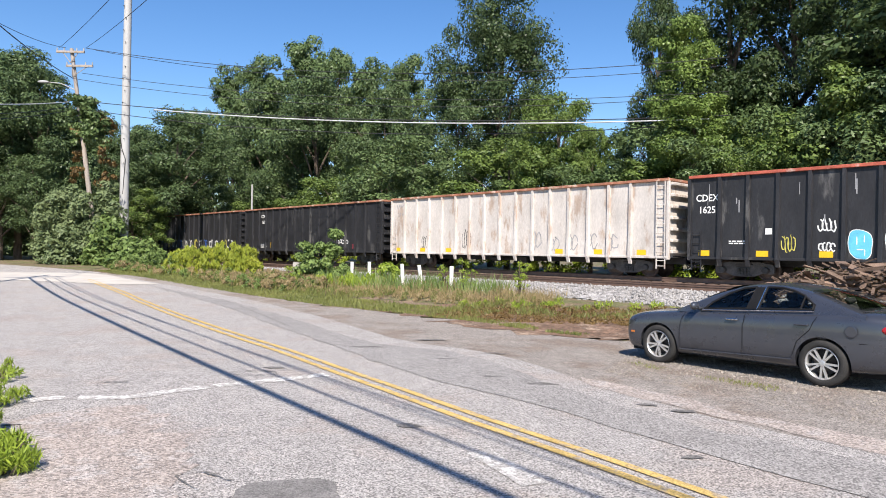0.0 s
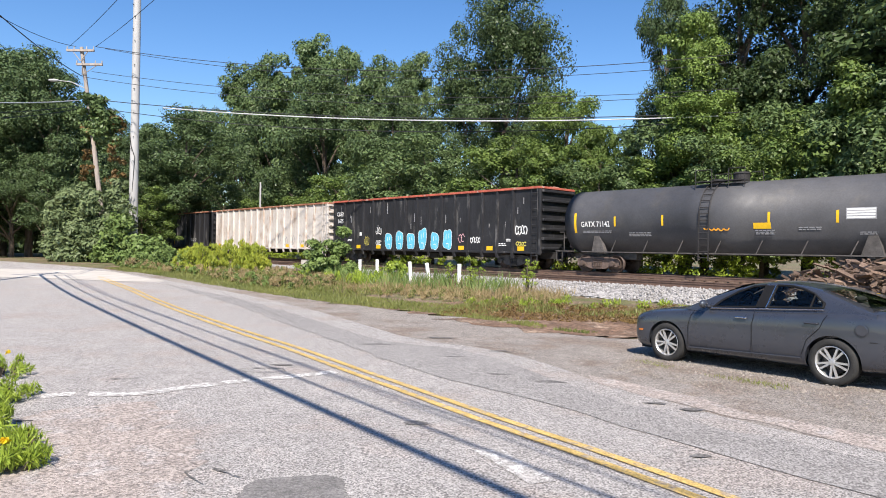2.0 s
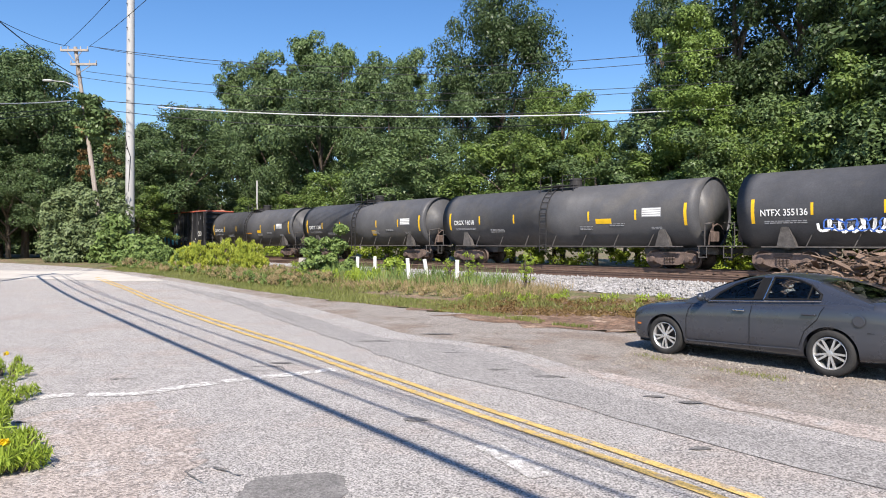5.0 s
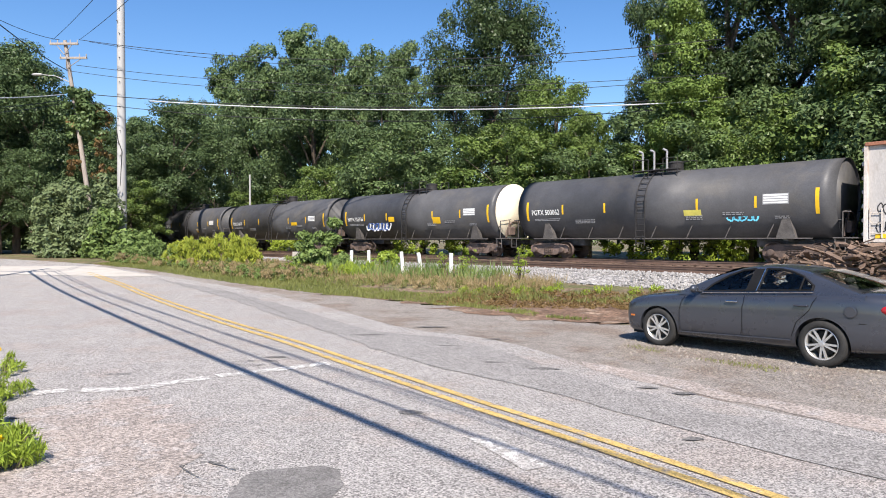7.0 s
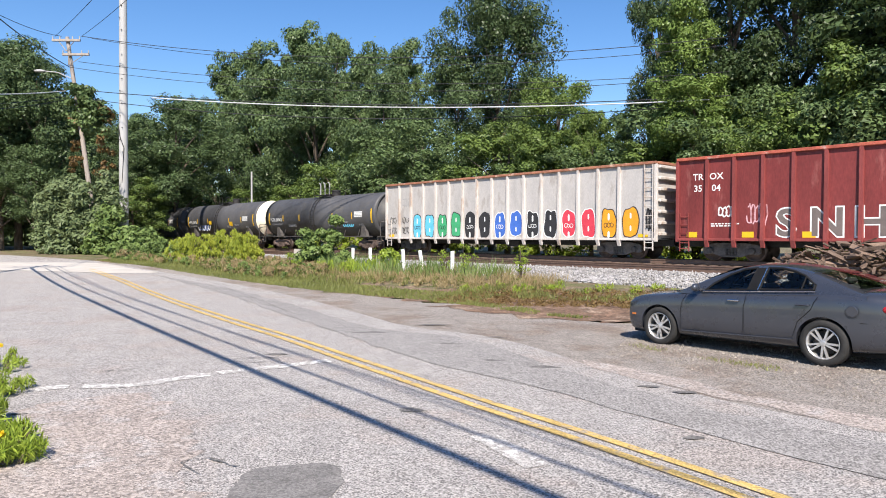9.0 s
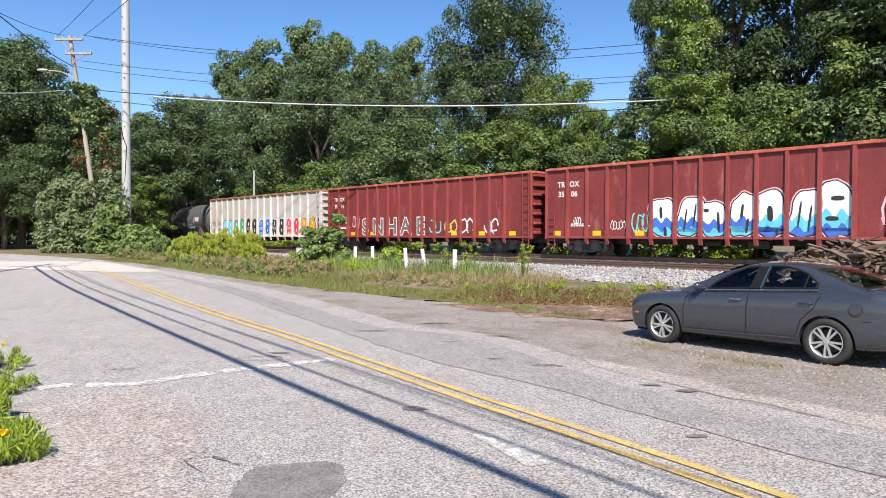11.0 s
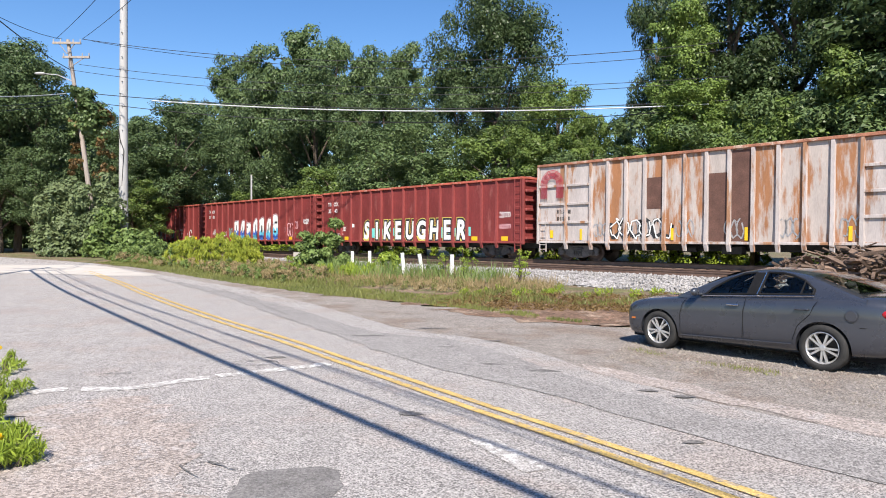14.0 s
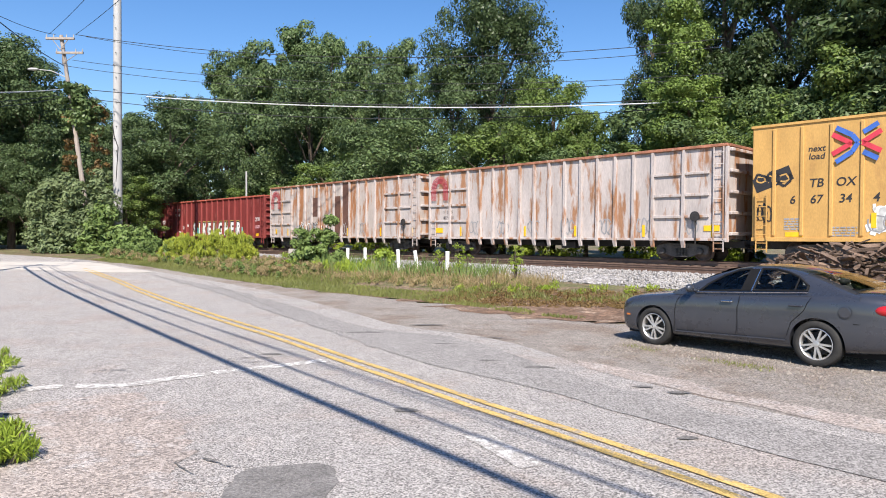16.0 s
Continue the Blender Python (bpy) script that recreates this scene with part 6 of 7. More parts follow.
# ---- plants ----
L_TREE = [leaf_material("broad_tree_leaf", (0.046, 0.078, 0.03), (0.165, 0.235, 0.088)), leaf_material("yellowish_tree_leaf", (0.055, 0.098, 0.025), (0.18, 0.25, 0.062)), leaf_material("dark_tree_leaf", (0.03, 0.052, 0.021), (0.13, 0.19, 0.076))]
# leaf colour darkened to hold the right-hand trees' deep shade; the dark oak shares it
L_DARK = leaf_material("shade_darkened_tree_leaf", (0.02, 0.036, 0.014), (0.092, 0.138, 0.052))
L_IVY = leaf_material("climbing_vine_leaf", (0.065, 0.115, 0.026), (0.22, 0.31, 0.075))
L_BUSH = leaf_material("greyish_bush_leaf", (0.082, 0.118, 0.052), (0.21, 0.26, 0.12))
L_GOLD = leaf_material("goldenrod_leaf", (0.17, 0.235, 0.035), (0.42, 0.44, 0.06))
L_GRASS = leaf_material("grass_blade", (0.10, 0.128, 0.036), (0.245, 0.25, 0.08))
L_DRY = leaf_material("dry_weed_stalk", (0.22, 0.17, 0.08), (0.40, 0.31, 0.17))
L_SPRUCE = leaf_material("dull_shrub_leaf", (0.085, 0.135, 0.04), (0.22, 0.30, 0.09))
L_WEED = leaf_material("fresh_weed_leaf", (0.13, 0.20, 0.022), (0.34, 0.42, 0.06))
L_BROWN = leaf_material("dead_vine_leaf", (0.13, 0.075, 0.03), (0.22, 0.15, 0.06))
M_FLOWER = leaf_material("yellow_petal", (0.72, 0.50, 0.02), (0.85, 0.62, 0.04))
M_BARK = material("grey_brown_bark", (0.11, 0.085, 0.065), 0.95, vary=0.35, scale=4, fine=30, bump=1.0, bump_scale=14, stretch=(1, 1, 0.3))


def quads_mesh(name, centres, across, along, mat, tip=0.35):
    """Leaves: kites about the centres, spanned by two vectors each."""
    n = len(centres)
    v = np.empty((n, 4, 3), np.float32)
    v[:, 0] = centres - along
    v[:, 1] = centres + across - along * tip * 0.2
    v[:, 2] = centres + along
    v[:, 3] = centres - across - along * tip * 0.2
    me = bpy.data.meshes.new(name)
    me.vertices.add(4 * n)
    me.vertices.foreach_set("co", v.ravel())
    me.loops.add(4 * n)
    me.loops.foreach_set("vertex_index", np.arange(4 * n, dtype=np.int32))
    me.polygons.add(n)
    me.polygons.foreach_set("loop_start", np.arange(0, 4 * n, 4, dtype=np.int32))
    me.update(calc_edges=True)
    me.materials.append(mat)
    return me


def tuft_mesh(name, clumps, per, size, mat, rng, slim=0.42):
    """Three-cornered leaves on the outer and upper sides of flattened clumps (x, y, z, radius): tops lit, undersides open."""
    c = np.repeat(clumps, per, axis=0)
    n = len(c)
    d = rng.normal(size=(n, 3)) + np.array([0, 0, 0.35])
    d /= np.linalg.norm(d, axis=1)[:, None]
    lump = 1 + 0.22 * np.sin(d[:, 0] * 5 + c[:, 0] * 3) * np.sin(d[:, 1] * 5 + c[:, 1] * 3)
    rad = c[:, 3] * lump * (0.72 + 0.34 * rng.random(n)) * (1 + 0.5 * rng.random(n) * (rng.random(n) < 0.08))
    p = c[:, :3] + d * rad[:, None] * np.array([1.0, 1.0, 0.72])
    nrm = d + 0.42 * rng.normal(size=(n, 3)) + np.array([0, 0, 0.3])
    nrm /= np.linalg.norm(nrm, axis=1)[:, None]
    t = rng.normal(size=(n, 3))
    a = np.cross(nrm, t)
    a /= np.linalg.norm(a, axis=1)[:, None] + 1e-9
    b = np.cross(nrm, a)
    s = size * (0.6 + 0.8 * rng.random(n))
    a, b = a * (s * slim)[:, None], b * (s * 0.62)[:, None]
    v = np.stack([p - b - a, p - b + a, p + b], 1).astype(np.float32)
    me = bpy.data.meshes.new(name)
    me.vertices.add(3 * n)
    me.vertices.foreach_set("co", v.ravel())
    me.loops.add(3 * n)
    me.loops.foreach_set("vertex_index", np.arange(3 * n, dtype=np.int32))
    me.polygons.add(n)
    me.polygons.foreach_set("loop_start", np.arange(0, 3 * n, 3, dtype=np.int32))
    me.update(calc_edges=True)
    me.materials.append(mat)
    return me


def leaf_cloud(name, clumps, per, size, mat, rng, droop=0.3, slim=0.36, upright=0.0):
    """Leaves over the outsides of many small uneven clumps (x, y, z, radius)."""
    c = np.repeat(clumps, per, axis=0)
    n = len(c)
    d = rng.normal(size=(n, 3))
    d /= np.linalg.norm(d, axis=1)[:, None]
    rad = c[:, 3] * (0.55 + 0.5 * rng.random(n)) * (1 + 0.25 * rng.normal(size=n) * (rng.random(n) < 0.15))
    p = c[:, :3] + d * rad[:, None] * np.array([1.0, 1.0, 0.78])
    nrm = d + 0.65 * rng.normal(size=(n, 3)) + np.array([0, 0, 0.35])
    nrm /= np.linalg.norm(nrm, axis=1)[:, None]
    t = rng.normal(size=(n, 3))
    t[:, 2] -= droop
    a = np.cross(nrm, t)
    a /= np.linalg.norm(a, axis=1)[:, None] + 1e-9
    b = np.cross(nrm, a)
    if upright:
        b = np.array([0, 0, upright]) + 0.35 * rng.normal(size=(n, 3))
        b /= np.linalg.norm(b, axis=1)[:, None]
    s = size * (0.55 + 0.9 * rng.random(n))
    return quads_mesh(name, p, a * (s * slim)[:, None], b * (s * 0.62)[:, None], mat)


def limb(bm, pts, r0, r1, seg=7):
    for i, (p, q) in enumerate(zip(pts, pts[1:])):
        k = len(pts) - 1
        rod(bm, p, q, r0 + (r1 - r0) * i / k, r0 + (r1 - r0) * (i + 1) / k, seg)


def tree(name, h, w, label, mat, seed, bare=0.12, per=320, size=0.205, clumps=140, low=False, taper=0.8):
    """A broadleaf tree of height h and crown width w: trunk, limbs, and a crown of leafy clumps round the limbs' ends."""
    rnd = random.Random(seed)
    rng = np.random.default_rng(seed)
    e = tagged(new(name), label, "tree", "trees behind the railway")
    bm = bmesh.new()
    lean = Vector((rnd.uniform(-.04, .04) * h, rnd.uniform(-.04, .04) * h, 0))
    tr = h * 0.017 + 0.06
    limb(bm, [Vector((0, 0, -.3)), Vector((0, 0, h * .2)), lean * .5 + Vector((0, 0, h * .5)), lean + Vector((0, 0, h * .85))], tr, tr * .25, 9)
    cl = []
    zc, hz_ = h * (bare + (1 - bare) * 0.5), h * (1 - bare) * 0.5
    lobes = []
    for i in range(15):
        a = i * 2.4 + rnd.uniform(-.5, .5)
        zz = -.75 + 1.6 * ((i * 7) % 15) / 14 + rnd.uniform(-.08, .08)
        rr = w * .5 * math.sqrt(max(.05, 1 - (abs(zz) ** 2.2))) * rnd.uniform(.5, .78)
        c = Vector((rr * math.cos(a), rr * math.sin(a), zc + zz * hz_ * .85)) + lean * (zc + zz * hz_) / h
        lobes.append((c, w * rnd.uniform(.16, .25)))
        base = Vector((0, 0, max(h * .15, c.z - w * .35))) + lean * .4
        limb(bm, [base, base.lerp(c, .5) + Vector((0, 0, .3)), c], tr * .42, tr * .1, 6)
    lobes.append((Vector((0, 0, zc + hz_ * .80)) + lean, w * .22))
    lobes.append((Vector((0, 0, zc)) + lean, w * .36))
    for i in range(clumps):
        c, r = lobes[i % len(lobes)]
        d = Vector((rnd.gauss(0, 1), rnd.gauss(0, 1), rnd.gauss(0, .9))).normalized() * r * rnd.uniform(.55, 1.15)
        p = c + d
        if p.z < h * bare * .8 and not low:
            p.z = h * bare + abs(d.z)
        cl.append((p.x, p.y, min(p.z, h * .985), rnd.uniform(.45, 1.0) * w * .10 + .3))
    part("trunk", bm, M_BARK, e)
    cr = new("crown", tuft_mesh("crown", np.array(cl), per, size, mat, rng))
    cr.parent = e
    return e


def bush(name, clumps, mat, seed, label, category="shrub", per=130, size=0.22, group="", stems=5, slim=0.36, upright=0.0):
    rng = np.random.default_rng(seed)
    rnd = random.Random(seed)
    e = tagged(new(name), label, category, group)
    bm = bmesh.new()
    for i in range(stems):
        c = clumps[rnd.randrange(len(clumps))]
        limb(bm, [Vector((c[0] * .3, c[1] * .3, -.15)), Vector((c[0] * .7, c[1] * .7, c[2] * .5)), Vector(c[:3])], .035, .012, 5)
    part("stems", bm, M_BARK, e)
    f = new("foliage", tuft_mesh("foliage", np.array(clumps), per, size, mat, rng) if slim > 0.3 and not upright else leaf_cloud("foliage", np.array(clumps), per, size, mat, rng, 0.3, slim, upright))
    f.parent = e
    return e


def heap(rnd, n, w, d, h, r0, r1, power=1.6):
    """Clump places filling a mound w by d, h high."""
    out = []
    while len(out) < n:
        x, y, z = rnd.uniform(-1, 1), rnd.uniform(-1, 1), rnd.random()
        if abs(x) ** 2.4 + abs(y) ** 2.4 + z ** power * 0.95 < 1.0:
            out.append((x * w / 2, y * d / 2, z * h + 0.1, rnd.uniform(r0, r1)))
    return out


KINDS = [tree("broadleaf_tree", 20, 8, "tall dense green broadleaf tree in full summer leaf", L_TREE[0], 11),
         tree("broadleaf_tree", 20, 9, "broad green tree with an uneven domed crown", L_TREE[0], 12),
         tree("broadleaf_tree", 20, 12, "yellowish green leafy tree beside the track", L_TREE[1], 13, size=.22),
         tree("broadleaf_tree", 20, 13, "dark green shady tree with deep gaps", L_TREE[2], 14, bare=.08),
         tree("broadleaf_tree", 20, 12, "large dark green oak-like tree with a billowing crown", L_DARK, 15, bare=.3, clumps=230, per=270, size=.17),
         tree("understory_tree", 20, 16, "low leafy growth along the railway", L_TREE[0], 16, bare=.05, clumps=90, per=250, size=.30, low=True),
         tree("understory_tree", 20, 16, "low yellowish green growth along the railway", L_TREE[1], 17, bare=.05, clumps=90, per=250, size=.30, low=True),
         tree("ivy_clad_tree", 20, 7, "bright green tree hung with climbing vines", L_IVY, 18, bare=.03, clumps=170, per=300, size=.16, low=True),
         tree("broadleaf_tree", 20, 10, "tall shady tree with gaps, deep shade put into its leaf colour", L_DARK, 19, bare=.06, clumps=140, per=320, size=.18)]
USED = set()


def plant(kind, x, y, h, wide=1.0, turn=0.0):
    m = pose(x, y, height(x, y), 0, 0, turn)
    k = h / 20.0
    src = KINDS[kind]
    if kind not in USED:
        USED.add(kind)
        src.matrix_basis = m
        src.scale = (k * wide, k * wide, k)
        return src
    keep = src.scale.copy()
    src.scale = (k * wide, k * wide, k)
    o = copy_thing(src, m)
    src.scale = keep
    return o


def at(px_, n_, dx=0.0):
    """A place n_ metres across from the eye along the bearing px_ (tangent to the right of straight ahead)."""
    d = n_ / (N.x * px_ + N.y)
    return px_ * d + dx, d


for kind, bearing, nd, h, wide, turn in (
        (3, -0.511, 46, 28.5, 0.77, 40), (1, -0.455, 45, 24.3, 0.93, 50), (0, -0.400, 45, 24.7, 0.88, 80), (3, -0.368, 48, 24.3, 0.47, 120), (0, -0.320, 44, 27.7, 0.74, 10),
        (1, -0.280, 45, 27.5, 0.70, 200), (0, -0.219, 45, 28.5, 0.82, 150), (1, -0.163, 45, 25.4, 0.62, 20), (0, -0.113, 43, 21.5, 0.81, 75), (1, -0.065, 42, 20.3, 0.70, 250),
        (3, -0.190, 41, 20.3, 0.88, 60), (3, -0.267, 42, 21.8, 0.83, 310), (3, -0.088, 40, 17.0, 0.80, 100), (4, 0.073, 42.5, 23.2, 0.76, 30), (3, 0.015, 39, 15.3, 0.78, 200),
        (3, 0.122, 41, 11.3, 0.52, 10), (2, 0.173, 38, 12.3, 0.87, 100), (2, 0.224, 37.5, 9.7, 0.68, 10), (0, 0.267, 47, 11.3, 0.77, 140), (7, 0.357, 38, 16.5, 0.85, 220),
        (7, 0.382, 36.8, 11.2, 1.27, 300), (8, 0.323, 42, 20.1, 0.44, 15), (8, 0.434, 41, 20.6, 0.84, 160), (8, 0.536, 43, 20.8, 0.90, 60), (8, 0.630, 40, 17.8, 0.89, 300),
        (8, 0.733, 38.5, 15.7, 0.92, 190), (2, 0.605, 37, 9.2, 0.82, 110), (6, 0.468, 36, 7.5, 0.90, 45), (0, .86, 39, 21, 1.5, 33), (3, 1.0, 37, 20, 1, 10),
        (1, 1.25, 38, 21, 1.4, 80)):
    x, y = at(bearing, nd)
    plant(kind, x, y, h, wide, turn)
# lower growth along the far side of the track
rl = random.Random(77)
for i in range(24):
    bearing = -.47 + i * .063
    x, y = at(bearing, 36.2 + rl.uniform(-.5, 1.8))
    plant(rl.choice((5, 6)), x, y, rl.uniform(6.5, 10.5), rl.uniform(1.0, 1.4), rl.uniform(0, 360))
# trees at the left end of the road; the last three, unseen, are added to shade it
for kind, x, y, h, wide, turn in ((3, -35.5, 58.5, 16.5, .9, 40), (3, -38.6, 60.0, 18.3, 1.0, 100), (0, -44.0, 64.0, 20.3, 1.5, 200), (3, -32.5, 68, 12, 1.0, 20), (3, -52, 63, 20, 1.1, 70), (3, -34, 55.5, 8.5, 1.1, 10), (3, -38.5, 57.5, 10, 1.2, 130), (3, -46, 62, 11, 1.3, 230), (1, -58, 60, 19, 1.7, 20), (5, -41, 64, 7, 1.2, 0), (5, -47, 63, 8, 1.3, 80), (5, -54, 60, 8, 1.3, 150), (5, -36, 66, 7, 1.3, 30), (6, -31, 66, 7, 1.3, 60), (5, -62, 57, 9, 1.4, 200), (1, -36, 82, 15, 1.6, 60), (0, -44, 80, 18, 1.5, 90), (3, -30, 74, 16, 1.2, 150),
                                  (3, -47, 36, 21, 1.1, 15), (3, -55, 40, 22, 1.1, 95), (3, -63, 44, 22, 1.2, 210)):
    plant(kind, x, y, h, wide, turn)

rb = random.Random(5)
for (x, y, w, d, h, n_, mat, lab) in ((-27.7, 48.2, 4.4, 4.0, 5.3, 76, L_BUSH, "big grey-green bush below the utility poles"), (-25.2, 47.4, 4.4, 3.2, 6.0, 72, L_BUSH, "big grey-green bush below the utility poles"), (-23.4, 46.3, 3.0, 2.6, 3.2, 30, L_SPRUCE, "low green bush at the roadside"), (-19.8, 43.0, 3.2, 2.2, 1.4, 26, L_SPRUCE, "low green bush at the roadside"),
                                   (-29.5, 52.8, 2.5, 2.0, 2.6, 16, L_WEED, "yellow-green young bush at the road's edge")):
    b = bush("bush", heap(rb, n_, w, d, h, .45, .8), mat, rb.randrange(999), lab, "bush", per=170, size=.2)
    b.matrix_basis = pose(x, y, height(x, y))
b = bush("shrub", heap(rb, 60, 3.3, 2.2, 2.3, .18, .34, 1.0), L_SPRUCE, 8, "dense spiky green shrub beside the track", per=170, size=.13)
b.matrix_basis = pose(-5.75, 32.6, height(-5.75, 32.6))
b = bush("shrub", heap(rb, 14, 1.0, .9, .95, .14, .24), L_WEED, 9, "small yellow-green shrub among the white posts", per=120, size=.11)
b.matrix_basis = pose(-2.55, 30.2, height(-2.55, 30.2))
for i, (x, y, w, h) in enumerate(((-13.4, 36.2, 2.8, 1.6), (-11.7, 35.4, 2.8, 1.85), (-10.4, 34.6, 1.9, 1.6), (-14.9, 37.8, 2.2, 1.2))):
    b = bush("goldenrod", heap(rb, 170, w, 1.7, h, .08, .18, 2.2), L_GOLD, 40 + i, "bright yellow-green goldenrod clump", "wild plant", per=60, size=.15, group="goldenrod beside the road", stems=12, slim=.11, upright=1.0)
    b.matrix_basis = pose(x, y, height(x, y))


def blades(name, spots, h, wide, mat, seed, label, category, lean=.35):
    """Upright blades or stalks at the spots (x, y, scale): stuff."""
    rng = np.random.default_rng(seed)
    n = len(spots)
    sp = np.array(spots)
    z = np.array([height(x, y) for x, y, _ in spots])
    hh = h * sp[:, 2] * (0.45 + 0.8 * rng.random(n))
    up = np.stack([rng.normal(size=n) * lean, rng.normal(size=n) * lean, np.ones(n)], 1) * (hh / 2)[:, None]
    a = rng.random(n) * 6.28
    ac = np.stack([np.cos(a), np.sin(a), np.zeros(n)], 1) * (wide * (0.6 + 0.8 * rng.random(n)))[:, None]
    c = np.stack([sp[:, 0], sp[:, 1], z], 1) + up
    return tagged(new(name, quads_mesh(name, c, ac, up, mat, 1.2)), label, category, kind="stuff")


def scatter(seed, n, line, width, thin=0.0):
    """Spots in a band along a line."""
    rnd = random.Random(seed)
    pts = resample(line, 0.3)
    out = []
    while len(out) < n:
        i = rnd.randrange(len(pts) - 1)
        a, b = Vector(pts[i]), Vector(pts[i + 1])
        p = a.lerp(b, rnd.random())
        d = (b - a).normalized()
        k = rnd.uniform(-.5, .5) * width
        x, y = p.x + d.y * k, p.y - d.x * k
        dens = noise.noise((x * .9, y * .9, seed)) + .5 * noise.noise((x * 3.1, y * 3.1, seed + 1))
        if dens > thin - 0.15:
            out.append((x, y, .7 + .6 * max(0, dens + .3)))
    return out


VERGE = [(-19.8, 39.8), (-15.2, 35.8), (-9.9, 30.3), (-5.9, 26.2), (-3.0, 23.2), (-0.9, 21.3), (1.3, 19.6)]
blades("grass", scatter(1, 30000, VERGE, 2.2, -.5), .13, .010, L_GRASS, 2, "short green grass along the road's edge", "grass")
blades("tall_grass", scatter(3, 6000, [(-19.0, 41.0), (-14.5, 37.4), (-9.5, 32.4), (-6.5, 29.6), (-4.2, 27.6), (-2.4, 25.8)], 3.2, -.3), .36, .010, L_GRASS, 4, "tall rough grass and weeds beside the road", "grass")
blades("dry_weeds", scatter(5, 11000, [(-15.0, 39.0), (-9.5, 34.2), (-7.4, 31.0), (-4.0, 29.2), (-1.6, 27.0), (0.6, 25.2), (3.5, 22.4)], 2.6, -.1), .42, .008, L_DRY, 6, "dry brown weeds and stalks below the ballast", "weeds")
blades("green_weeds", scatter(7, 1800, [(-5.2, 30.5), (-2.5, 28.3), (0.4, 26.6), (1.9, 24.8)], 2.6, .0), .75, .016, L_SPRUCE, 8, "green weeds round the white posts", "weeds")
blades("grass", scatter(9, 3200, [(0.8, 22.2), (2.6, 20.4), (5.5, 18.6), (8.0, 17.4)], 1.9, .0), .17, .012, L_GRASS, 10, "patchy grass on the dirt", "grass")
blades("grass", scatter(11, 2500, [(-0.2, 19.6), (1.2, 18.2), (2.4, 16.5), (3.4, 15.5)], .7, .0), .10, .010, L_GRASS, 12, "thin grass at the edge of the gravel", "grass")
blades("grass", scatter(13, 420, [(3.3, 11.6), (3.9, 10.5), (4.7, 9.2)], .3, -.2), .06, .006, L_GRASS, 14, "tufts of grass under the car's edge", "grass")
ru = random.Random(31)
under = []
for i in range(620):
    p = track_point(ru.uniform(-95, 14), 35.0 + abs(ru.gauss(0, 1.3)))
    under.append((p.x, p.y, height(p.x, p.y) + ru.uniform(.1, 1.9), ru.uniform(.25, .55)))
tagged(new("undergrowth", leaf_cloud("undergrowth", np.array(under), 95, .15, L_WEED, np.random.default_rng(32))), "sunlit yellow-green undergrowth behind the track", "undergrowth", kind="stuff")
for i, (x, y, h) in enumerate(((0.95, 25.6, 1.35), (2.75, 23.6, 1.55), (0.15, 26.9, 1.0), (-6.9, 30.3, .9))):
    r2 = random.Random(60 + i)
    b = bush("weed", [(r2.uniform(-.32, .32), r2.uniform(-.3, .3), h * (.15 + .85 * r2.random()), r2.uniform(.06, .15)) for _ in range(26)], L_WEED, 70 + i, "tall spindly green weed beside the ballast", "wild plant", per=34, size=.06, stems=9, slim=.2)
    b.matrix_basis = pose(x, y, height(x, y))
def leafy_weeds(seed, n, line, width, mat, label, hmax, size, upright=0.0, thin=-.2):
    """Low leafy growth in a band: stuff."""
    rnd = random.Random(seed)
    cl = []
    for x, y, k in scatter(seed, n, line, width, thin):
        for j in range(2):
            cl.append((x + rnd.uniform(-.1, .1), y + rnd.uniform(-.1, .1), height(x, y) + hmax * k * rnd.uniform(.1, .9), rnd.uniform(.07, .16)))
    tagged(new("weeds", leaf_cloud("weeds", np.array(cl), 40, size, mat, np.random.default_rng(seed), .3, .2, upright)), label, "weeds", kind="stuff")


BAND = [(-19.5, 41.6), (-15.2, 38.2), (-10.2, 33.4), (-7.4, 30.4), (-4.9, 28.6)]
LOW = [(-5.2, 28.4), (-1.8, 26.0), (0.8, 24.0), (3.4, 21.8)]

leafy_weeds(46, 150, LOW, 2.4, L_DRY, "thin faded weeds below the ballast", .25, .07, .8)
leafy_weeds(47, 110, LOW, 2.2, L_GRASS, "thin green weeds below the ballast", .22, .07, .5)
leafy_weeds(41, 300, BAND, 3.4, L_SPRUCE, "mixed green weeds between road and track", .5, .10)
leafy_weeds(42, 330, BAND, 3.0, L_GRASS, "yellowish weeds between road and track", .45, .10, .6)
leafy_weeds(43, 420, BAND, 3.4, L_DRY, "faded brown weeds between road and track", .55, .09, .8)
leafy_weeds(44, 160, [(-19.6, 41.5), (-16.0, 38.9), (-13.5, 37.0)], 2.0, L_SPRUCE, "tall green weeds at the roadside", 1.1, .13)
leafy_weeds(45, 90, [(-5.4, 30.0), (-4.2, 29.0), (-3.2, 28.2)], 1.2, L_WEED, "fresh green grass tuft beside the posts", .55, .16, 1.2, -.9)
leafy_weeds(48, 700, [(0.3, 20.8), (2.6, 19.6), (5.5, 18.6), (8.5, 16.8)], 3.4, L_BROWN, "dead brown leaves and bark litter on the dirt", .03, .06, 0.0, -.6)
leafy_weeds(49, 26, [(0.6, 23.2), (2.8, 21.4), (5.2, 20.2), (7.4, 18.9)], 1.6, L_WEED, "scattered green weeds below the ballast", .2, .08, .6, 0.0)
far = []
rf = random.Random(51)
for i in range(420):
    k = rf.random()
    far.append((-90 + 62 * k + rf.gauss(0, 2), 66 + 44 * k + rf.gauss(0, 3), .5 + 8 * rf.random() ** 1.3, rf.uniform(1.2, 2.4)))
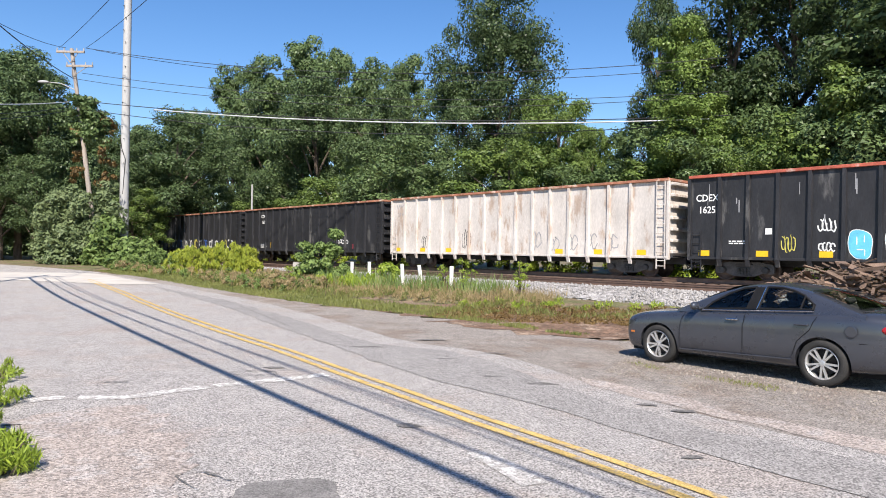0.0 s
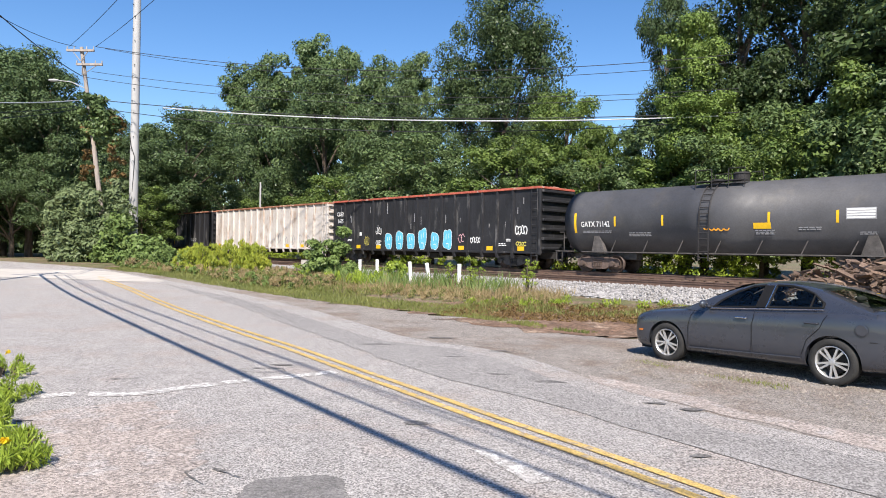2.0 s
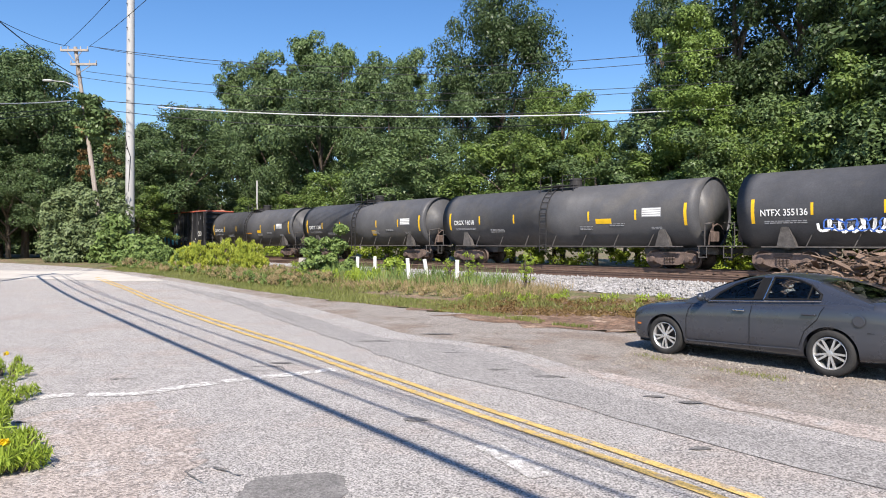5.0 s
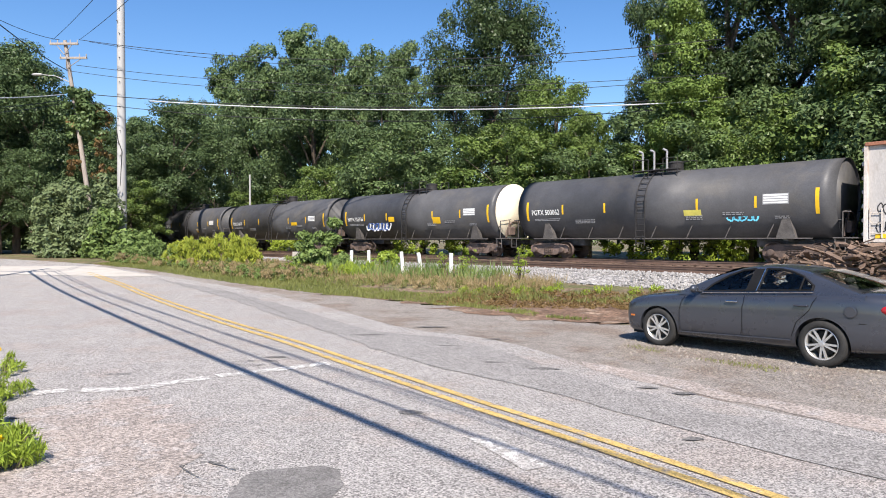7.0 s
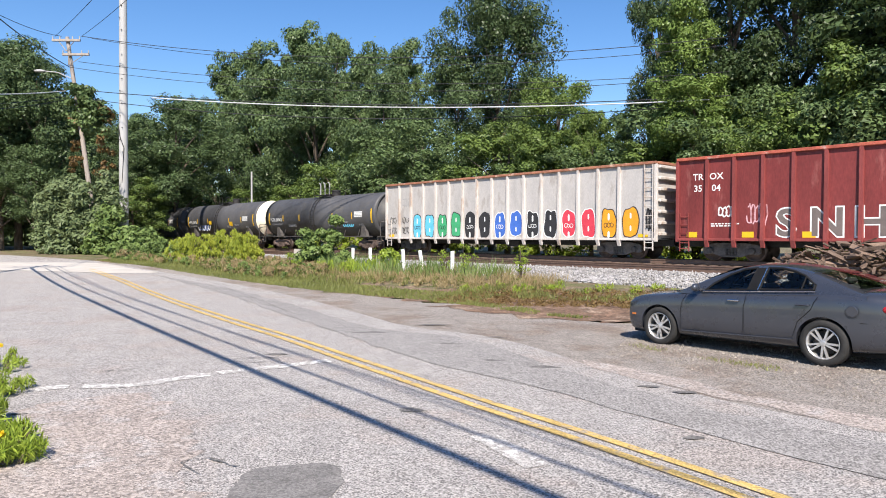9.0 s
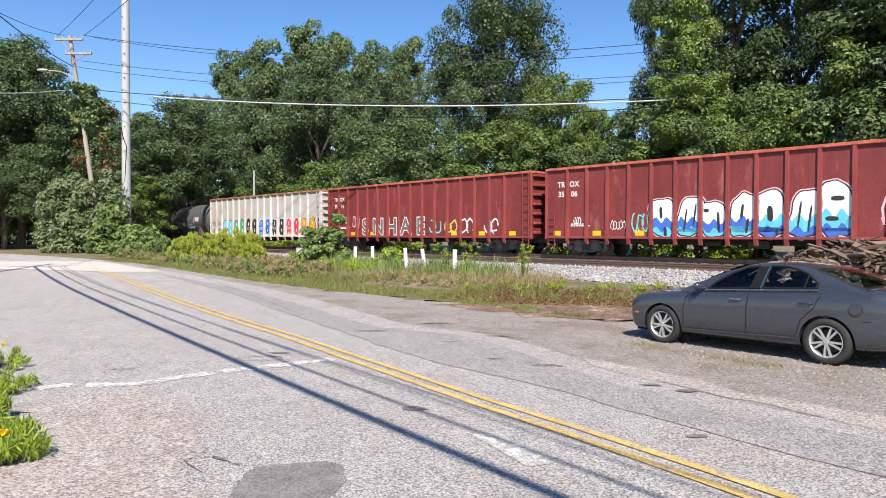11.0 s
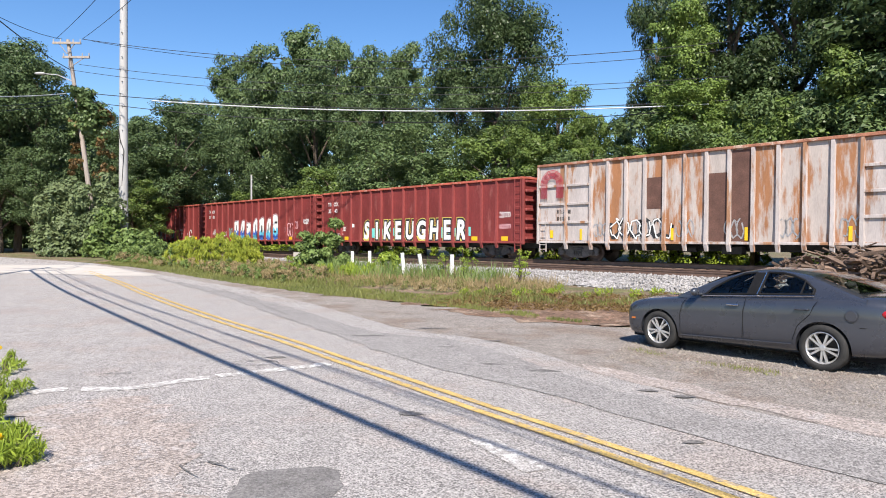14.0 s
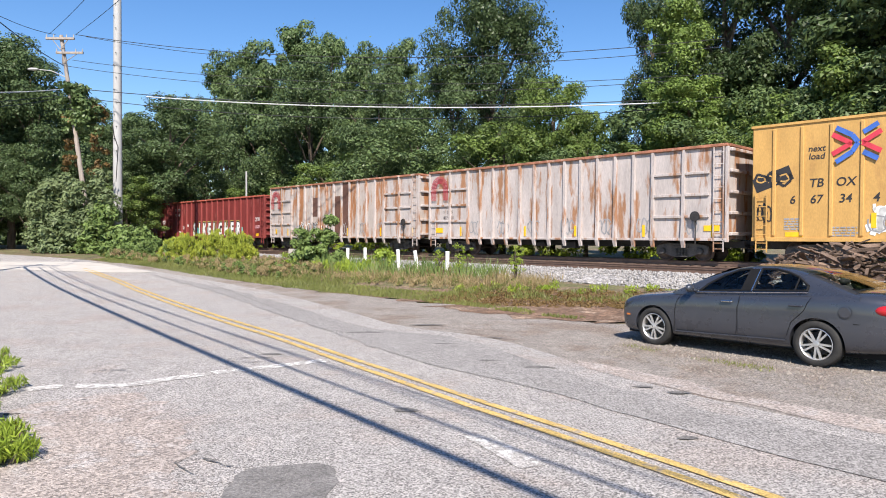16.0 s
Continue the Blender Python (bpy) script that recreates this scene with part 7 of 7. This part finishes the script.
tagged(new("far_woods", leaf_cloud("far_woods", np.array(far), 90, .8, L_TREE[2], np.random.default_rng(52))), "dark woods beyond the bend of the road", "woods", kind="stuff")
# weeds by the near edge of the road
for i, (x, y, w, h) in enumerate(((-5.45, 8.0, .7, .26), (-4.75, 6.7, .6, .22), (-4.1, 6.05, .7, .16), (-4.8, 5.8, 1.1, .30), (-3.62, 5.5, .5, .12), (-6.4, 9.4, .9, .3), (-4.05, 5.1, 1.1, .22), (-5.2, 7.2, .6, .26))):
    e = bush("weed_clump", heap(rb, 17, w, w, h * .6, .05, .11, 2), L_WEED, 100 + i, "fresh yellow-green roadside weeds with yellow flowers", "wild plant", per=60, size=.085, group="weeds at the near kerb", stems=8, slim=.10, upright=.5)
    r2 = random.Random(200 + i)
    for j in range(1 if i % 3 else 2):
        fl = np.array([(r2.uniform(-w, w) * .45, r2.uniform(-w, w) * .45, h * r2.uniform(.95, 1.25), .03)])
        f = new("flower", leaf_cloud("flower", fl, 18, .05, M_FLOWER, np.random.default_rng(300 + i * 4 + j)))
        f.parent = e
    e.matrix_basis = pose(x, y, height(x, y))

# ---- posts, barrier, fence, tie pile ----
def white_post(x, y, h, lean_x=0.0, lean_y=0.0):
    bm = bmesh.new()
    box(bm, -.07, .07, -.06, .06, -.25, h, bevel=.012)
    ob = tagged(mesh_object("marker_post", bm, M_WHITE_POST), "white painted wooden marker post in the weeds", "post", "white posts beside the track")
    ob.matrix_world = pose(x, y, height(x, y), lean_x, lean_y, 20)


for x, y, h, lx, ly in ((-4.42, 32.1, .95, 0, 1), (-3.58, 32.2, .95, 0, 0), (-2.66, 31.0, .92, 0, 0), (-1.72, 28.9, 1.02, 0, -4), (-0.86, 28.0, 1.02, 0, -9), (0.34, 26.6, 1.04, 0, 1)):
    white_post(x, y, h, lx, ly)

for x, y, w in ((-8.0, 36.6, .8), (-7.2, 36.0, 1.2), (-6.55, 35.2, .5)):
    bm = bmesh.new()
    v = [(-.3, 0), (-.28, .12), (-.12, .32), (-.09, .72), (.09, .72), (.12, .32), (.28, .12), (.3, 0)]
    a = [bm.verts.new((-w / 2, p, z)) for p, z in v]
    b = [bm.verts.new((w / 2, p, z)) for p, z in v]
    bm.faces.new(a)
    bm.faces.new(b[::-1])
    for i in range(len(v)):
        bm.faces.new((a[i], a[(i + 1) % 8], b[(i + 1) % 8], b[i]))
    bmesh.ops.recalc_face_normals(bm, faces=bm.faces)
    ob = tagged(mesh_object("concrete_block", bm, M_CONCRETE), "pale concrete barrier block beside the track", "barrier", "concrete blocks")
    ob.matrix_world = pose(x, y, height(x, y) - .02, 0, 0, PHI)

fence = tagged(new("guard_rail"), "low weathered guard rail at the bend, white posts coloured grey for shade", "guard rail")
fa, fb = Vector((-29.4, 50.2, 0)), Vector((-24.6, 46.9, 0))
for i in range(6):
    p = fa.lerp(fb, i / 5)
    bm = bmesh.new()
    z = height(p.x, p.y)
    box(bm, p.x - .09, p.x + .09, p.y - .09, p.y + .09, z - .1, z + .85, bevel=.015)
    # white posts get grey paint: the bush's shade is put into their colour
    part("post", bm, M_PAINTG, fence)
for k in (.3, .62):
    bm = bmesh.new()
    rod(bm, fa + Vector((0, -.1, height(fa.x, fa.y) + k)), fb + Vector((0, -.1, height(fb.x, fb.y) + k)), .07, seg=8)
    part("rail", bm, M_PAINTG, fence)


def tie_pile():
    rnd = random.Random(9)
    e = tagged(new("tie_pile"), "heap of broken brown railway ties and split timber", "timber pile")
    top = lambda k: 1.55 * min(1, k * 6 + .6) * (1 - .15 * k)
    proto = []
    for j in range(8):
        bm = bmesh.new()
        l, w, h = rnd.uniform(.3, .85), rnd.uniform(.03, .085), rnd.uniform(.015, .06)
        vs = box(bm, -l / 2, l / 2, -w, w, -h, h)
        for v in vs:
            v.co += Vector((rnd.uniform(-.1, .1), rnd.uniform(-.025, .025), rnd.uniform(-.02, .02)))
        o = part("timber", bm, M_SCRAPWOOD, e)
        proto.append(o)
    for i in range(296):
        k = rnd.random()
        c = Vector((9.15, 17.9, 0)).lerp(Vector((17.5, 9.4, 0)), k)
        off = rnd.gauss(0, .75)
        c += Vector((.7257, .688, 0)) * off
        zmax = top(k) * max(.1, 1 - (abs(off) / 2.0) ** 1.6)
        z = height(c.x, c.y) + rnd.uniform(.05, zmax) if rnd.random() < .45 else height(c.x, c.y) + zmax * rnd.uniform(.75, 1.0)
        m = pose(c.x, c.y, z, rnd.uniform(-28, 28), rnd.uniform(-32, 32), rnd.uniform(0, 360))
        if i < 8:
            proto[i].matrix_basis = m
        else:
            again(proto[i % 8], e, m)
    bm = bmesh.new()
    for i in range(700):
        k = rnd.random()
        c = Vector((9.05, 18.0, 0)).lerp(Vector((17.5, 9.4, 0)), k) + Vector((.7257, .688, 0)) * (off := rnd.gauss(-.1, .8))
        zmax = top(k) * max(.1, 1 - (abs(off) / 2.0) ** 1.6)
        l, w, h = rnd.uniform(.1, .4), rnd.uniform(.012, .04), rnd.uniform(.01, .03)
        box(bm, -l, l, -w, w, -h, h, pose(c.x, c.y, height(c.x, c.y) + zmax * rnd.uniform(.6, 1.05), rnd.uniform(-35, 35), rnd.uniform(-35, 35), rnd.uniform(0, 360)))
    tagged(part("wood_litter", bm, M_SCRAPWOOD, e), kind="stuff")


tie_pile()

# ---- poles and cables ----
M_POLE = material("weathered_pole_wood", (0.33, 0.285, 0.25), 0.9, vary=0.2, scale=2, fine=30, bump=0.4, stretch=(3, 3, .2))
M_STEELPOLE = material("pale_grey_pole", (0.42, 0.415, 0.41), 0.7, vary=0.1, scale=1, fine=20, bump=0.1, stretch=(2, 2, .2))
M_CABLE = material("black_cable", (0.03, 0.03, 0.032), 0.7, vary=0.1, bump=0.0)
M_CABLEW = material("bare_aluminium_cable", (0.62, 0.62, 0.62), 0.5, metal=0.2, vary=0.1, bump=0.0)
PA, PB = Vector((-25.85, 49.6, 0.0)), Vector((-23.9, 49.4, 0.0))
PA.z, PB.z = height(PA.x, PA.y), height(PB.x, PB.y)

pole = tagged(new("utility_pole"), "leaning wooden utility pole with crossarms, overgrown with vines", "utility pole")
bm = bmesh.new()
TOPA = Vector((-28.1, 49.6, 16.75))
limb(bm, [PA + Vector((0, 0, -.4)), PA.lerp(TOPA, .5), TOPA], .19, .13, 12)
part("shaft", bm, M_POLE, pole)
for (z, w, off) in ((16.45, 1.05, 0.0), (15.4, 1.0, 0.55)):
    bm = bmesh.new()
    c = PA.lerp(TOPA, (z - PA.z) / (TOPA.z - PA.z))
    box(bm, c.x - w + off, c.x + w + off, c.y - .28, c.y - .14, z - .08, z + .08, bevel=.01)
    part("crossarm", bm, M_POLE, pole)
    for k in (-.95, -.45, .45, .95):
        bm = bmesh.new()
        rod(bm, (c.x + k * w + off, c.y - .21, z + .08), (c.x + k * w + off, c.y - .21, z + .3), .05, .035, 8)
        part("insulator", bm, M_PAINTG, pole)
    bm = bmesh.new()
    for k in (-1, 1):
        rod(bm, (c.x, c.y - .2, z - .8), (c.x + k * w * .55 + off, c.y - .2, z - .06), .03, seg=6)
    part("brace", bm, M_POLE, pole)
bm = bmesh.new()
lz = 13.6
c = PA.lerp(TOPA, (lz - PA.z) / (TOPA.z - PA.z))
limb(bm, [c, c + Vector((-1.0, -.3, .45)), c + Vector((-1.9, -.5, .5))], .035, .03, 8)
part("lamp_arm", bm, M_STEELPOLE, pole)
bm = bmesh.new()
r = bmesh.ops.create_icosphere(bm, subdivisions=2, radius=1)
bmesh.ops.transform(bm, matrix=Matrix.Translation(c + Vector((-2.2, -.55, .5))) @ Matrix.Diagonal((.42, .16, .11, 1)), verts=r["verts"])
part("lamp_head", bm, M_STEELPOLE, pole, "", True)
rv = random.Random(3)
cl = []
for i in range(60):
    z = rv.uniform(9.6, 13.2)
    c = PA.lerp(TOPA, (z - PA.z) / (TOPA.z - PA.z))
    wd = .75 * (1 if z < 12 else .5)
    cl.append((c.x + rv.gauss(.5, wd), c.y - .2 + rv.gauss(0, .4), z, rv.uniform(.25, .5)))
f = new("vines", leaf_cloud("vines", np.array(cl), 70, .24, L_TREE[0], np.random.default_rng(5)))
f.parent = pole
cl = [(PA.x + rv.choice((-1.7, -1.5, .35, .5)) + rv.gauss(0, .2), PA.y + rv.gauss(0, .3), rv.uniform(6.5, 11.5), rv.uniform(.2, .4)) for i in range(44)]
f = new("dead_vines", leaf_cloud("dead_vines", np.array(cl), 45, .2, L_BROWN, np.random.default_rng(6), 1.5))
f.parent = pole

pole = tagged(new("transmission_pole"), "tall pale grey tapered pole with climbing pegs", "utility pole")
bm = bmesh.new()
limb(bm, [PB + Vector((0, 0, -.4)), PB + Vector((.05, 0, 12)), PB + Vector((.12, 0, 27))], .34, .24, 32)
part("shaft", bm, M_STEELPOLE, pole)
for i in range(14):
    bm = bmesh.new()
    p = PB + Vector((-.05 if i % 2 else .1, -.26, 7.5 + i * .9))
    rod(bm, p, p + Vector((0, -.14, 0)), .03, seg=6)
    part("peg", bm, M_STEEL, pole)
bm = bmesh.new()
limb(bm, [PB + Vector((-.2, -.28, 9.4)), PB + Vector((-.05, -.36, 8.6)), PB + Vector((.2, -.3, 7.8)), PB + Vector((.05, -.3, 5.2))], .03, .03, 6)
part("conduit", bm, M_STEEL, pole)

x, y = at(-.29, 33.6)
bm = bmesh.new()
rod(bm, (0, 0, -.2), (0, 0, 8.1), .11, .09, 10)
ob = tagged(mesh_object("signal_mast", bm, M_STEELPOLE), "plain pale metal mast behind the track", "mast")
ob.matrix_world = pose(x, y, height(x, y))


def cable(a, b, sag, r=.02, mat=None, label="black overhead cable"):
    a, b = Vector(a), Vector(b)
    bm = bmesh.new()
    k = 24
    pts = [a.lerp(b, i / k) - Vector((0, 0, sag * 4 * (i / k) * (1 - i / k))) for i in range(k + 1)]
    rings = []
    side = (b - a).cross(Vector((0, 0, 1))).normalized()
    for p in pts:
        rings.append([bm.verts.new(p + side * r * math.cos(t * 1.2566) + Vector((0, 0, r * math.sin(t * 1.2566)))) for t in range(5)])
    for p, q in zip(rings, rings[1:]):
        for i in range(5):
            bm.faces.new((p[i], p[(i + 1) % 5], q[(i + 1) % 5], q[i]))
    bmesh.ops.recalc_face_normals(bm, faces=bm.faces)
    return tagged(mesh_object("overhead_cable", bm, mat or M_CABLE), label, "cable", "overhead cables")


RX, RY = 15.6, 37.0


def at_px(bearing, d, up):
    """A point at depth d, to the right by bearing and above eye level by up, both as tangents."""
    return Vector((bearing * d, d, 1.93 + up * d))


for a, b, sag, r, mat in (
        (at_px(-.545, 48.4, .300), at_px(.43, 37.5, .300), 1.35, .022, None), (at_px(-.53, 48.4, .297), at_px(.43, 37.5, .288), 1.5, .018, None),
        (at_px(-.55, 48.4, .262), at_px(.43, 37.5, .248), 1.1, .018, None), (at_px(-.565, 48.4, .254), at_px(.43, 37.5, .243), 1.3, .018, None),
        (at_px(-.53, 48.4, .218), at_px(.43, 37.5, .212), .75, .028, None), (at_px(-.44, 46.0, .208), at_px(.40, 37.5, .206), .55, .035, M_CABLEW), (at_px(-.53, 48.4, .205), at_px(.43, 37.5, .202), 1.15, .025, None),
        (at_px(-.565, 48.4, .255), at_px(-.86, 22.0, .50), .5, .03, None), (at_px(-.575, 48.4, .300), at_px(-.86, 22.0, .45), .6, .018, None),
        (at_px(-.585, 48.4, .300), at_px(-.30, 16.0, .62), .3, .016, None), (at_px(-.545, 48.4, .300), at_px(-.22, 16.0, .60), .3, .016, None),
        (at_px(-.57, 48.4, .218), at_px(-.90, 30.0, .225), .3, .035, M_CABLEW), (at_px(-.57, 48.4, .205), at_px(-.90, 30.0, .19), .4, .025, None), (at_px(-.57, 48.4, .21), at_px(-.90, 30.0, .205), .4, .025, None)):
    cable(a, b, sag, r, mat, "bare bright overhead cable slung between poles" if mat else "thin black overhead cable slung between poles")

# cables along the near side of the road, whose shadows lie on it
COT = 1 / math.tan(radians(SUN_EL))
ST = SUN_TO.normalized()


def over(sx, sy, h):
    """The point h above whose shadow falls at (sx, sy)."""
    return Vector((sx + ST.x * h * COT, sy + ST.y * h * COT, h))


P0, P1 = over(-21.0, 34.0, 7.7), over(4.4, 0.4, 7.7)
for d0, d1, h, r, sag in ((0.0, 0.0, 7.70, .065, .40), (0.75, 0.75, 7.70, .03, .45), (1.3, 1.5, 7.70, .022, .45), (0.9, 0.4, 8.70, .016, .3)):
    cable((P0.x + d0, P0.y - .16, h), (P1.x + d1, P1.y - .16, h), sag, r, None, "thick black cable over the near side of the road")

# the poles that carry them, beside the near edge of the road
for p, h in ((P0, 9.4), (P1, 9.4)):
    pole = tagged(new("utility_pole"), "plain weathered wooden pole beside the near road edge", "utility pole")
    bm = bmesh.new()
    z = height(p.x, p.y)
    limb(bm, [Vector((p.x, p.y, z - .3)), Vector((p.x, p.y, z + h * .5)), Vector((p.x, p.y, z + h))], .15, .11, 12)
    part("shaft", bm, M_POLE, pole)
    for zz in (7.6, 8.6):
        bm = bmesh.new()
        box(bm, p.x - 1.4, p.x + 1.4, p.y - .22, p.y - .1, zz - .06, zz + .06, bevel=.01)
        part("crossarm", bm, M_POLE, pole)


def motions():
    for car, s in TRAIN:
        walk(car, [(t, train_pose(s - d_along(t))) for t in [0.5 * i for i in range(33)]])
    times = [i / FPS for i in range(16 * FPS + 1)]
    turn = [pose(0, 0, 0, 0, math.degrees(-d_along(t) / 0.457) % 360, 0) for t in times]
    for wheelset, x in WHEELSETS:
        put = Matrix.Translation((x, 0, 0.457))
        walk(wheelset, [(t, put @ r) for t, r in zip(times, turn)])


motions()
